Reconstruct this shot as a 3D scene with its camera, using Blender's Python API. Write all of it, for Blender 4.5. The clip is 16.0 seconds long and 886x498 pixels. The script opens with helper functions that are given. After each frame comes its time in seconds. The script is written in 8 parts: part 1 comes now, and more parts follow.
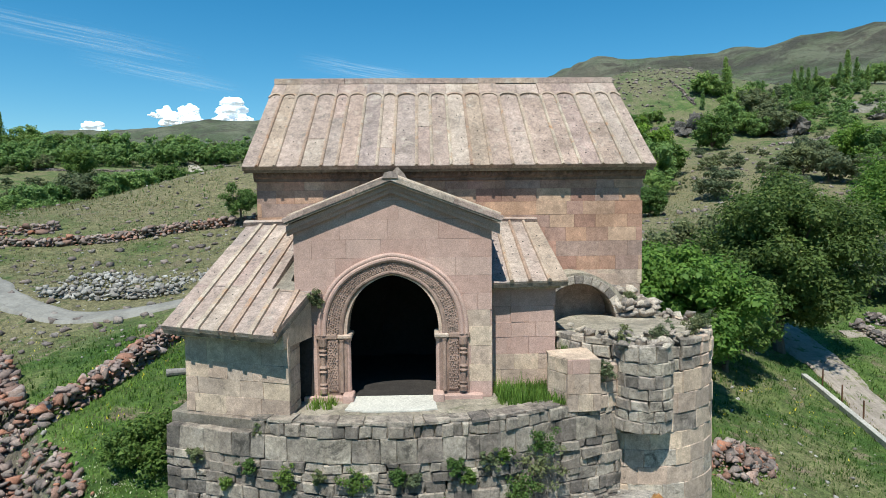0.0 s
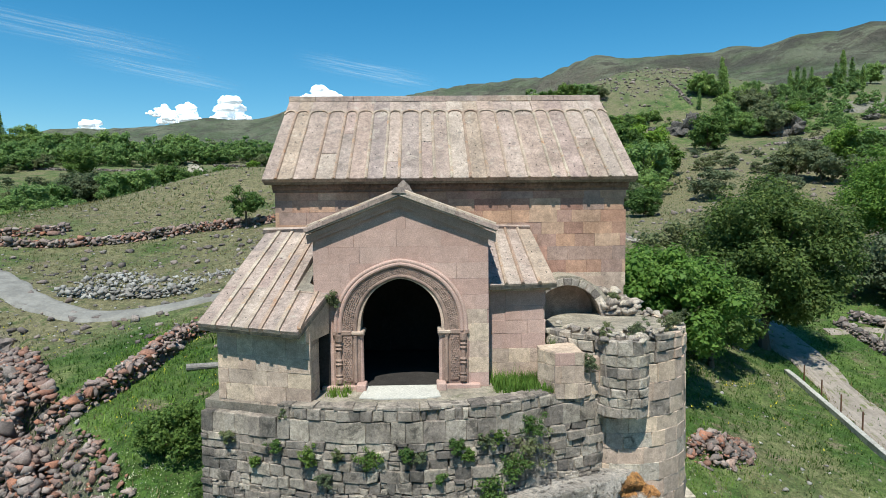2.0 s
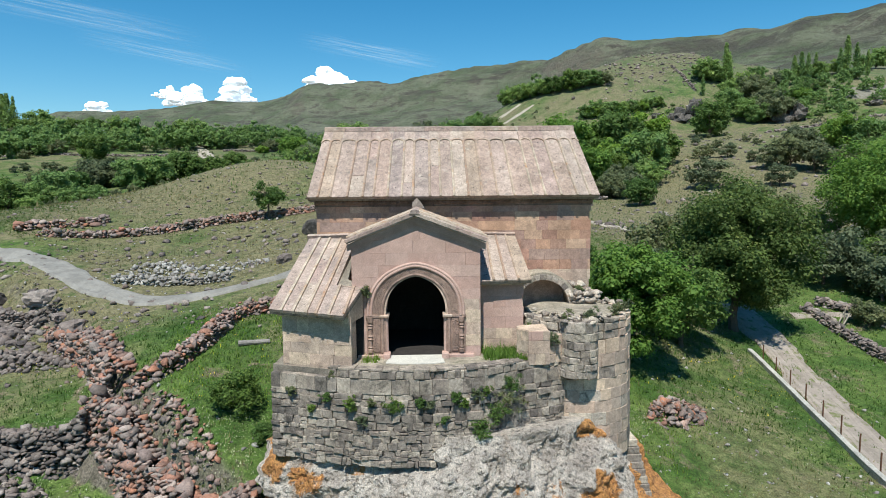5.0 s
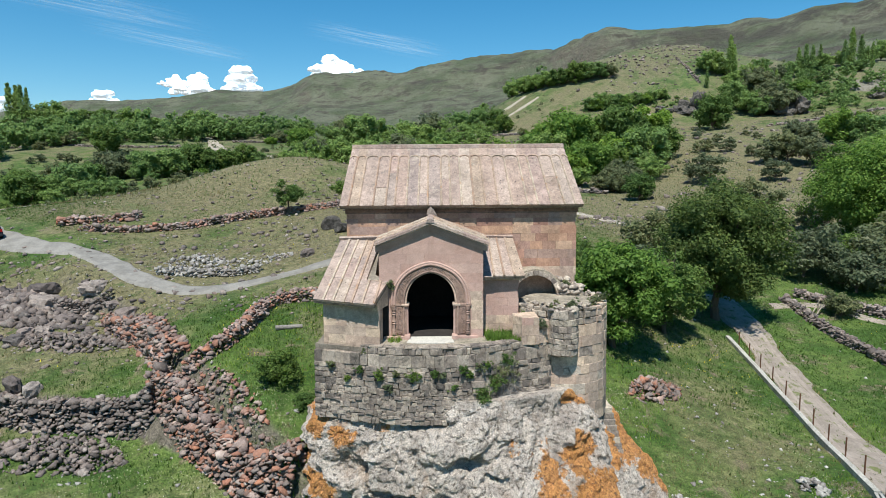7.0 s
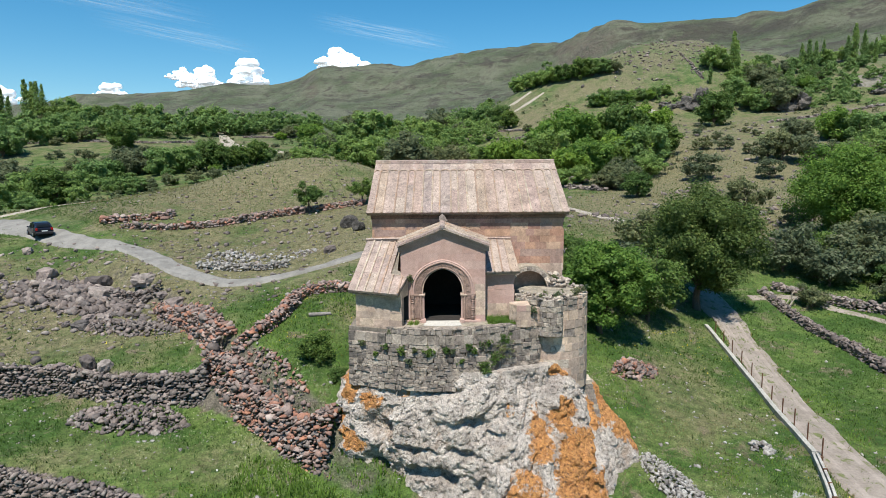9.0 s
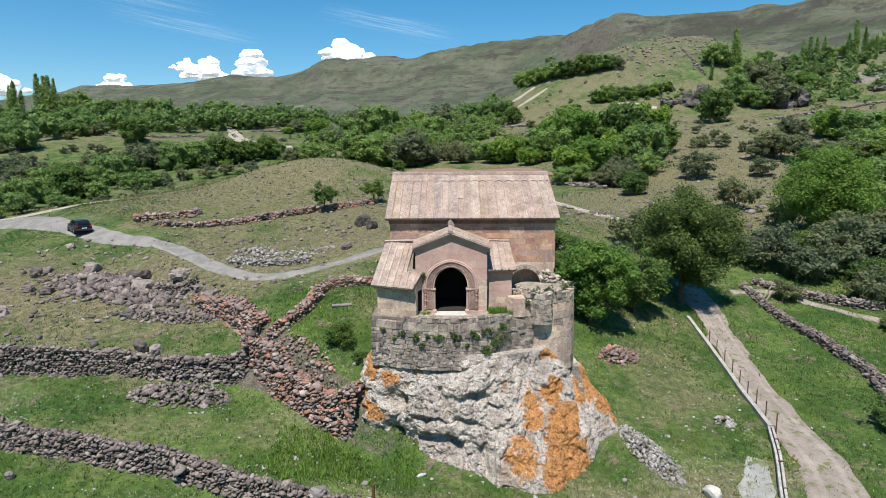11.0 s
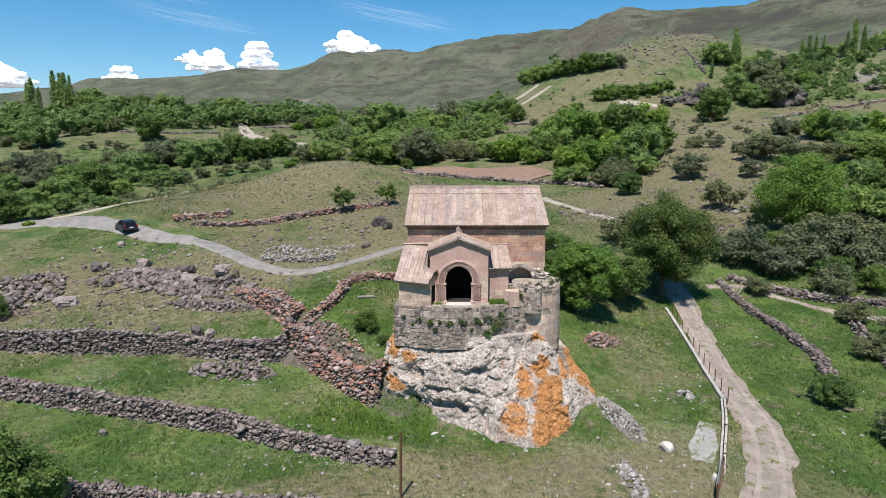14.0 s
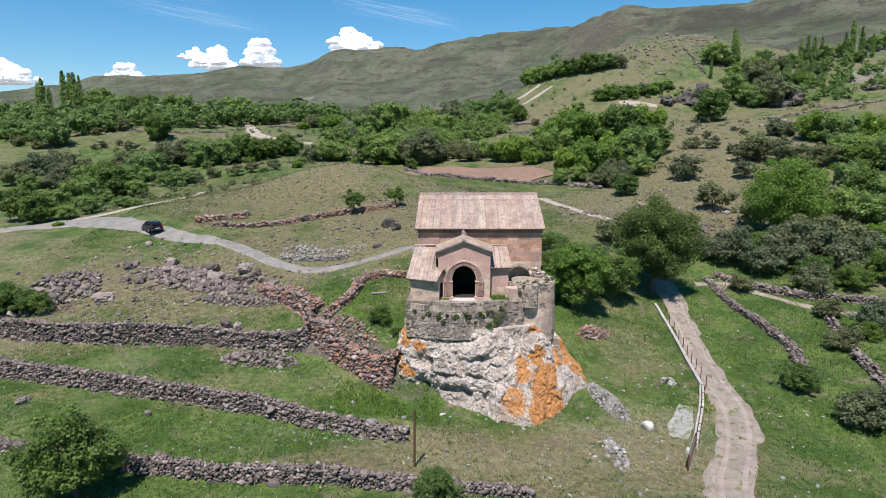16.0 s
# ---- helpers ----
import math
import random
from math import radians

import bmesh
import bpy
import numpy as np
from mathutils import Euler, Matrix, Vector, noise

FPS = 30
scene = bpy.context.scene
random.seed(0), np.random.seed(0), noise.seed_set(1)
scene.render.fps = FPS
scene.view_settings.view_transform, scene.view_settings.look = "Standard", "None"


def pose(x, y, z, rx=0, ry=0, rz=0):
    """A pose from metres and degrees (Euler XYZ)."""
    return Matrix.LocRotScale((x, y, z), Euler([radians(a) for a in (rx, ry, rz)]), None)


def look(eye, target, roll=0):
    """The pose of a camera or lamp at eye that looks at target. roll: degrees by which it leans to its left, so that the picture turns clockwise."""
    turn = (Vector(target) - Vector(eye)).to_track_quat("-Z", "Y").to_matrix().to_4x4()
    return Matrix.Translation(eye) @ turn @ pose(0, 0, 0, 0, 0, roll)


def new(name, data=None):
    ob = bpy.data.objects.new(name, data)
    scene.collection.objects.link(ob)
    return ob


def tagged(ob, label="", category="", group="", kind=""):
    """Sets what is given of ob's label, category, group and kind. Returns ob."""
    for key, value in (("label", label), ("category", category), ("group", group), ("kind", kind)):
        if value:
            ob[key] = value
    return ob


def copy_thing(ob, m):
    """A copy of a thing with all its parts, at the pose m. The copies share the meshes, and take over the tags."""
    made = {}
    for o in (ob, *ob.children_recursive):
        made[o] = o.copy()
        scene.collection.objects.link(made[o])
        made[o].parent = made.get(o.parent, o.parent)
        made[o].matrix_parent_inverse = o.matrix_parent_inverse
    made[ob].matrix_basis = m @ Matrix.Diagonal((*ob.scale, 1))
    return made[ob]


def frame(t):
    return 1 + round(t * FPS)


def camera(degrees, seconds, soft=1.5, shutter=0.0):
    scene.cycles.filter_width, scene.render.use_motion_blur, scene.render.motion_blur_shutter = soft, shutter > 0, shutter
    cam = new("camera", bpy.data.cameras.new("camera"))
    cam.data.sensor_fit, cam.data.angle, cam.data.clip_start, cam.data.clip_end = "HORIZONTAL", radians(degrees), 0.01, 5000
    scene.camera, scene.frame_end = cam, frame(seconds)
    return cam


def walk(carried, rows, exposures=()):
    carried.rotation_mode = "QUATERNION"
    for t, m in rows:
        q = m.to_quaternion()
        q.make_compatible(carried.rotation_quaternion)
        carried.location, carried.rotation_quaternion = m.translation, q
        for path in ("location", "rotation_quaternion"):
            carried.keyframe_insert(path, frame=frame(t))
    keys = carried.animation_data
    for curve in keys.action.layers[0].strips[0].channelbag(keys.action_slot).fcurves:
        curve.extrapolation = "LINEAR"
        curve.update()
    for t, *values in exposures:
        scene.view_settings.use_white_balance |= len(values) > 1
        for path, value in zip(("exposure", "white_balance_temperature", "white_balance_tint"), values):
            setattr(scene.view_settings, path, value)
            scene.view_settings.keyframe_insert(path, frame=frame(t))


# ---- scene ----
cam = camera(72.8, 16.0, soft=0.55)
PATH = [
    (0, (0.786, 0.982, 4.182), (0.84, 2.976, 4.049), -0.6),
    (0.5, (0.721, 0.714, 4.185), (0.775, 2.709, 4.052), -0.6),
    (1, (0.684, 0.331, 4.282), (0.738, 2.326, 4.148), -0.6),
    (1.5, (0.664, -0.213, 4.434), (0.724, 1.782, 4.298), -0.6),
    (2, (0.643, -0.682, 4.486), (0.703, 1.312, 4.348), -0.6),
    (2.5, (0.66, -1.441, 4.64), (0.717, 0.553, 4.495), -0.6),
    (3, (0.66, -2.216, 4.812), (0.713, -0.223, 4.658), -0.6),
    (3.5, (0.622, -2.973, 4.987), (0.672, -0.98, 4.823), -0.6),
    (4, (0.618, -3.895, 5.198), (0.666, -1.904, 5.023), -0.6),
    (6.5, (0.336, -9.149, 6.322), (0.363, -7.162, 6.098), -0.4),
    (7, (0.267, -10.427, 6.596), (0.29, -8.44, 6.364), -0.4),
    (7.5, (0.211, -11.809, 6.874), (0.229, -9.823, 6.636), -0.4),
    (8, (0.116, -13.272, 7.161), (0.13, -11.287, 6.916), -0.5),
    (8.5, (0.07, -14.634, 7.455), (0.078, -12.65, 7.202), -0.4),
    (9, (0.014, -16.018, 7.651), (0.017, -14.035, 7.395), -0.4),
    (11.5, (-0.336, -22.702, 9.267), (-0.349, -20.723, 8.978), -0.2),
    (12, (-0.392, -24.038, 9.559), (-0.409, -22.059, 9.266), -0.2),
    (12.5, (-0.426, -25.375, 9.841), (-0.445, -23.397, 9.544), -0.2),
    (13, (-0.463, -26.697, 10.166), (-0.485, -24.72, 9.865), -0.2),
    (13.5, (-0.496, -28.027, 10.471), (-0.52, -26.05, 10.167), -0.1),
    (14, (-0.597, -29.34, 10.802), (-0.621, -27.364, 10.494), -0.1),
    (14.5, (-0.675, -30.648, 11.075), (-0.703, -28.672, 10.765), -0.1),
    (15, (-0.749, -31.903, 11.391), (-0.778, -29.928, 11.078), -0.1),
    (15.5, (-0.837, -33.187, 11.71), (-0.864, -31.212, 11.394), -0.1),
    (16, (-0.91, -34.51, 12.002), (-0.942, -32.536, 11.683), -0.1),
]
walk(cam, [(t, look(eye, target, roll)) for t, eye, target, roll in PATH],
     exposures=[(0, 0.47, 6260, 1), (4, 0.47, 6280, 2), (7, 0.48, 6400, 5), (9, 0.49, 6460, 7), (12.5, 0.49, 6480, 11), (16, 0.49, 6480, 15)])

# ---- light ----
SUN_EL, SUN_AZ = 62.0, 192.0      # degrees; azimuth clockwise from +y, where the sun stands
world = bpy.data.worlds.new("sky")
scene.world = world
world.use_nodes = True
wn = world.node_tree.nodes
sky = wn.new("ShaderNodeTexSky")
sky.sky_type, sky.sun_disc = "NISHITA", False
sky.sun_elevation, sky.sun_rotation = radians(SUN_EL), radians(SUN_AZ)
sky.altitude, sky.air_density, sky.dust_density, sky.ozone_density = 1200, 1.25, 0.15, 5.0
wn["Background"].inputs["Strength"].default_value = 0.085
grade = wn.new("ShaderNodeHueSaturation")
grade.inputs["Hue"].default_value = 0.49
grade.inputs["Saturation"].default_value, grade.inputs["Value"].default_value = 1.32, 1.08
world.node_tree.links.new(sky.outputs[0], grade.inputs["Color"])
world.node_tree.links.new(grade.outputs[0], wn["Background"].inputs["Color"])
sun = new("sun", bpy.data.lights.new("sun", "SUN"))
sun.data.energy, sun.data.angle, sun.data.color = 4.8, radians(0.53), (1.0, 0.95, 0.87)
_a, _e = radians(SUN_AZ), radians(SUN_EL)
sun.matrix_world = look((0, 0, 60), Vector((0, 0, 60)) - Vector((math.sin(_a) * math.cos(_e), math.cos(_a) * math.cos(_e), math.sin(_e))))

# ---- materials ----


def ramp(nt, fac, stops):
    """A colour ramp over fac; stops: (position, (r, g, b))."""
    n = nt.nodes.new("ShaderNodeValToRGB")
    el = n.color_ramp.elements
    if len(stops) == 1:
        stops = [(0.0, stops[0][1]), (1.0, stops[0][1])]
    while len(el) < len(stops):
        el.new(0.5)
    for e, (p, c) in zip(el, stops):
        e.position, e.color = p, (*c, 1)
    nt.links.new(fac, n.inputs[0])
    return n.outputs[0]


def tex_noise(nt, vec, scale, detail=4, rough=0.55, dist=0.0):
    n = nt.nodes.new("ShaderNodeTexNoise")
    n.inputs["Scale"].default_value, n.inputs["Detail"].default_value = scale, detail
    n.inputs["Roughness"].default_value, n.inputs["Distortion"].default_value = rough, dist
    nt.links.new(vec, n.inputs["Vector"])
    return n.outputs["Fac"]


def mixc(nt, fac, a, b, kind="MIX"):
    n = nt.nodes.new("ShaderNodeMix")
    n.data_type, n.blend_type = "RGBA", kind
    for sock, v in ((n.inputs[0], fac), (n.inputs[6], a), (n.inputs[7], b)):
        if hasattr(v, "is_linked"):
            nt.links.new(v, sock)
        else:
            sock.default_value = v if isinstance(v, float) else (*v, 1)
    return n.outputs[2]


def maths(nt, op, a, b=0.0, clamp=False):
    n = nt.nodes.new("ShaderNodeMath")
    n.operation, n.use_clamp = op, clamp
    for sock, v in ((n.inputs[0], a), (n.inputs[1], b)):
        if hasattr(v, "is_linked"):
            nt.links.new(v, sock)
        else:
            sock.default_value = v
    return n.outputs[0]


def step_mask(nt, fac, lo, hi):
    n = nt.nodes.new("ShaderNodeMapRange")
    n.interpolation_type = "SMOOTHSTEP"
    n.inputs["From Min"].default_value, n.inputs["From Max"].default_value = lo, hi
    nt.links.new(fac, n.inputs["Value"])
    return n.outputs["Result"]


def material(name, rough=0.85):
    m = bpy.data.materials.new(name)
    m.use_nodes = True
    nt = m.node_tree
    b = nt.nodes["Principled BSDF"]
    b.inputs["Roughness"].default_value = rough
    b.inputs["Specular IOR Level"].default_value = 0.25
    pos = nt.nodes.new("ShaderNodeNewGeometry").outputs["Position"]
    return m, nt, b, pos


def bump(nt, b, height, strength, dist):
    n = nt.nodes.new("ShaderNodeBump")
    n.inputs["Strength"].default_value, n.inputs["Distance"].default_value = strength, dist
    nt.links.new(height, n.inputs["Height"])
    nt.links.new(n.outputs[0], b.inputs["Normal"])


def stone(name, cols, stain=(0.05, 0.045, 0.04), stain_at=(0.58, 0.72), grain=9.0, blotch=0.9, relief=0.012, per="object", spread=0.25, pale=None, pale_at=(0.62, 0.74), rough=0.9, mottle=0.3, pits=0.45):
    """Natural stone: a colour for each piece out of cols, blotches, mottling, dark lichen stains, pits and grain."""
    m, nt, b, pos = material(name, rough)
    if per == "object":
        rnd = nt.nodes.new("ShaderNodeObjectInfo").outputs["Random"]
    else:
        rnd = nt.nodes.new("ShaderNodeNewGeometry").outputs["Random Per Island"]
    n = len(cols)
    cols = [tuple(0.92 * v for v in c) for c in cols]
    base = ramp(nt, rnd, [(i / max(1, n - 1), c) for i, c in enumerate(cols)])
    bl = tex_noise(nt, pos, blotch, 6, 0.62)
    mo = tex_noise(nt, pos, blotch * 6.0, 8, 0.75, 0.3)
    gr = tex_noise(nt, pos, grain * 2.2, 8, 0.8)
    c = mixc(nt, 1.0, base, ramp(nt, bl, [(0.3, (1 - spread,) * 3), (0.7, (1 + spread,) * 3)]), "MULTIPLY")
    c = mixc(nt, 1.0, c, ramp(nt, mo, [(0.32, (1 - mottle, 1 - mottle, 1 - mottle * 0.95)), (0.68, (1 + mottle,) * 3)]), "MULTIPLY")
    c = mixc(nt, 1.0, c, ramp(nt, gr, [(0.3, (0.62, 0.61, 0.6)), (0.68, (1.3, 1.3, 1.3))]), "MULTIPLY")
    if pale:
        c = mixc(nt, maths(nt, "MULTIPLY", step_mask(nt, tex_noise(nt, pos, blotch * 1.7, 7, 0.68, 0.4), *pale_at), 0.75), c, pale)
    c = mixc(nt, maths(nt, "MULTIPLY", step_mask(nt, tex_noise(nt, pos, blotch * 2.3, 8, 0.76, 0.6), *stain_at), 0.7), c, stain)
    pit = maths(nt, "MULTIPLY", step_mask(nt, tex_noise(nt, pos, grain * 5.0, 3, 0.5), 0.62, 0.7), pits)
    c = mixc(nt, pit, c, tuple(0.3 * v for v in cols[0]))
    nt.links.new(c, b.inputs["Base Color"])
    bump(nt, b, maths(nt, "SUBTRACT", maths(nt, "ADD", maths(nt, "ADD", gr, bl), mo), pit), 1.0, relief)
    return m


def foliage(name, dark, light, warm):
    """Leaves: a tint for each clump and a slower drift over the crown; thin enough to pass some light."""
    m, nt, b, pos = material(name, 0.6)
    rnd = nt.nodes.new("ShaderNodeNewGeometry").outputs["Random Per Island"]
    obj = nt.nodes.new("ShaderNodeObjectInfo").outputs["Random"]
    c = ramp(nt, rnd, [(0.0, dark), (0.55, tuple((a + q) / 2 for a, q in zip(dark, light))), (0.9, light), (1.0, warm)])
    c = mixc(nt, 1.0, c, ramp(nt, tex_noise(nt, pos, 0.5, 3), [(0.3, (0.75, 0.8, 0.75)), (0.7, (1.2, 1.15, 1.1))]), "MULTIPLY")
    c = mixc(nt, 1.0, c, ramp(nt, obj, [(0.0, (0.8, 0.85, 0.9)), (1.0, (1.2, 1.12, 0.95))]), "MULTIPLY")
    nt.links.new(c, b.inputs["Base Color"])
    tr = nt.nodes.new("ShaderNodeBsdfTranslucent")
    nt.links.new(c, tr.inputs["Color"])
    mx = nt.nodes.new("ShaderNodeMixShader")
    mx.inputs[0].default_value = 0.5
    nt.links.new(b.outputs[0], mx.inputs[1])
    nt.links.new(tr.outputs[0], mx.inputs[2])
    nt.links.new(mx.outputs[0], nt.nodes["Material Output"].inputs["Surface"])
    return m


PINK = stone("pink_tuff_ashlar", [(0.465, 0.308, 0.263), (0.495, 0.334, 0.285), (0.45, 0.29, 0.245), (0.51, 0.35, 0.297), (0.465, 0.314, 0.274)], spread=0.14, stain_at=(0.66, 0.8), relief=0.005, mottle=0.12, grain=16, pits=0.16)
ORANGE = stone("ochre_pink_tuff_ashlar", [(0.41, 0.228, 0.162), (0.5, 0.31, 0.208), (0.31, 0.174, 0.136), (0.51, 0.345, 0.244), (0.42, 0.25, 0.178), (0.33, 0.235, 0.2), (0.45, 0.26, 0.2)], spread=0.26, stain=(0.07, 0.06, 0.052), stain_at=(0.6, 0.76), relief=0.006, mottle=0.24, grain=14, pits=0.3)
PALE = stone("pale_tan_ashlar", [(0.52, 0.392, 0.3), (0.6, 0.462, 0.35), (0.41, 0.318, 0.26), (0.53, 0.385, 0.302), (0.46, 0.365, 0.3)], spread=0.28, stain_at=(0.56, 0.72), relief=0.008, pits=0.3, grain=14)
GREYSTONE = stone("weathered_grey_masonry", [(0.32, 0.265, 0.225), (0.5, 0.425, 0.345), (0.19, 0.163, 0.145), (0.58, 0.495, 0.4), (0.38, 0.313, 0.267), (0.25, 0.212, 0.185), (0.53, 0.45, 0.375), (0.34, 0.29, 0.25)], spread=0.34, stain=(0.05, 0.045, 0.04), stain_at=(0.52, 0.66), relief=0.03, mottle=0.42, pale=(0.46, 0.43, 0.36), pale_at=(0.62, 0.76))
TERRACE = stone("dark_weathered_terrace_masonry", [(0.26, 0.215, 0.182), (0.4, 0.335, 0.275), (0.15, 0.128, 0.115), (0.46, 0.39, 0.32), (0.31, 0.255, 0.216), (0.2, 0.168, 0.148), (0.4, 0.34, 0.285), (0.24, 0.2, 0.172)], spread=0.36, stain=(0.04, 0.036, 0.032), stain_at=(0.5, 0.64), relief=0.03, mottle=0.45, pale=(0.42, 0.39, 0.33), pale_at=(0.64, 0.78))
MORTAR = stone("lime_mortar_and_rubble_core", [(0.22, 0.19, 0.155)], spread=0.35, relief=0.02, mottle=0.4)
EARTH = stone("dry_pale_earth_and_rubble", [(0.36, 0.31, 0.245)], spread=0.35, relief=0.03, mottle=0.45, stain=(0.12, 0.13, 0.06), stain_at=(0.54, 0.66), grain=14)
OUTCROP = stone("dark_outcrop_rock", [(0.115, 0.102, 0.092), (0.17, 0.152, 0.135)], spread=0.45, stain=(0.035, 0.032, 0.03), stain_at=(0.48, 0.6), relief=0.3, blotch=0.35, mottle=0.5, grain=1.2)
ROOF = stone("pinkish_stone_roof_slabs", [(0.345, 0.26, 0.222), (0.42, 0.325, 0.275), (0.31, 0.243, 0.22), (0.44, 0.352, 0.292), (0.365, 0.268, 0.234), (0.385, 0.28, 0.238), (0.38, 0.29, 0.225)], spread=0.28, stain=(0.15, 0.135, 0.122), stain_at=(0.54, 0.68), relief=0.016, blotch=1.2, pale=(0.47, 0.4, 0.335), pale_at=(0.56, 0.7), mottle=0.34, grain=10, pits=0.8)
CARVED = stone("carved_red_brown_tuff", [(0.29, 0.195, 0.16), (0.34, 0.235, 0.19)], spread=0.3, stain_at=(0.54, 0.7), relief=0.01, grain=24)
FRIEZE = stone("dark_brown_carved_cornice", [(0.17, 0.115, 0.09), (0.22, 0.15, 0.115)], spread=0.3, stain_at=(0.5, 0.66), relief=0.008, grain=20)
BASALT_TONES = [(0.088, 0.074, 0.069), (0.21, 0.172, 0.157), (0.138, 0.114, 0.106), (0.285, 0.228, 0.202), (0.114, 0.1, 0.095), (0.335, 0.287, 0.257), (0.18, 0.134, 0.114)]
RED_TONES = [(0.195, 0.145, 0.128), (0.33, 0.25, 0.222), (0.225, 0.17, 0.155), (0.4, 0.18, 0.112), (0.135, 0.113, 0.106), (0.42, 0.34, 0.3), (0.31, 0.142, 0.095), (0.235, 0.193, 0.176), (0.155, 0.125, 0.113)]
BASALT = stone("dark_basalt_field_stone", BASALT_TONES, spread=0.3, stain=(0.2, 0.187, 0.165), stain_at=(0.6, 0.72), per="island", relief=0.02)
REDSTONE = stone("reddish_brown_field_stone", RED_TONES, spread=0.3, stain=(0.26, 0.235, 0.205), stain_at=(0.6, 0.72), per="island", relief=0.02)
SCREE = stone("pale_grey_rubble", [(0.24, 0.22, 0.2), (0.38, 0.36, 0.33), (0.17, 0.15, 0.14), (0.5, 0.48, 0.45)], spread=0.25, per="island")
RIBSTONE = stone("rib_stone_with_rusty_lichen", [(0.42, 0.34, 0.27), (0.36, 0.25, 0.19), (0.46, 0.38, 0.3)], spread=0.24, stain=(0.4, 0.19, 0.085), stain_at=(0.52, 0.68), relief=0.01, blotch=1.2, grain=16, pits=0.3)
WHITE = stone("white_limestone", [(0.5, 0.47, 0.42), (0.58, 0.55, 0.5)], spread=0.1, stain_at=(0.74, 0.9), mottle=0.1)
CONCRETE = stone("pale_concrete", [(0.36, 0.345, 0.31), (0.45, 0.43, 0.39)], spread=0.24, stain=(0.16, 0.15, 0.13), stain_at=(0.54, 0.7), relief=0.006)
LEAF = foliage("broad_green_leaves", (0.08, 0.14, 0.036), (0.17, 0.262, 0.068), (0.22, 0.285, 0.088))
LEAF_DARK = foliage("dark_walnut_leaves", (0.058, 0.098, 0.03), (0.128, 0.19, 0.056), (0.19, 0.23, 0.08))
# far leaves: colour lightened to stand for haze and for dark self-shading
LEAF_FAR = foliage("haze_lightened_leaves", (0.15, 0.235, 0.076), (0.27, 0.395, 0.13), (0.32, 0.4, 0.155))
LEAF_DULL = foliage("grey_green_leaves", (0.12, 0.148, 0.082), (0.205, 0.238, 0.135), (0.245, 0.25, 0.16))
LEAF_BRIGHT = foliage("fresh_green_leaves", (0.11, 0.2, 0.038), (0.225, 0.355, 0.066), (0.275, 0.37, 0.088))


def plain(name, col, rough=0.7, metal=0.0, vary=0.15, scale=6.0):
    m, nt, b, pos = material(name, rough)
    b.inputs["Metallic"].default_value = metal
    n = tex_noise(nt, pos, scale, 6, 0.6)
    nt.links.new(mixc(nt, 1.0, ramp(nt, n, [(0.3, (1 - vary,) * 3), (0.7, (1 + vary,) * 3)]), col, "MULTIPLY"), b.inputs["Base Color"])
    bump(nt, b, n, 0.3, 0.004)
    return m


BARK = plain("grey_brown_bark", (0.11, 0.085, 0.065), 0.9, 0, 0.35, 14)
RUST = plain("rusty_steel", (0.12, 0.06, 0.035), 0.8, 0.2, 0.3, 20)
GRASSBLADE = foliage("grass_blades", (0.05, 0.104, 0.02), (0.102, 0.178, 0.038), (0.17, 0.198, 0.068))
DRYGRASS = foliage("straw_and_dry_herbs", (0.2, 0.175, 0.085), (0.3, 0.27, 0.14), (0.17, 0.2, 0.08))


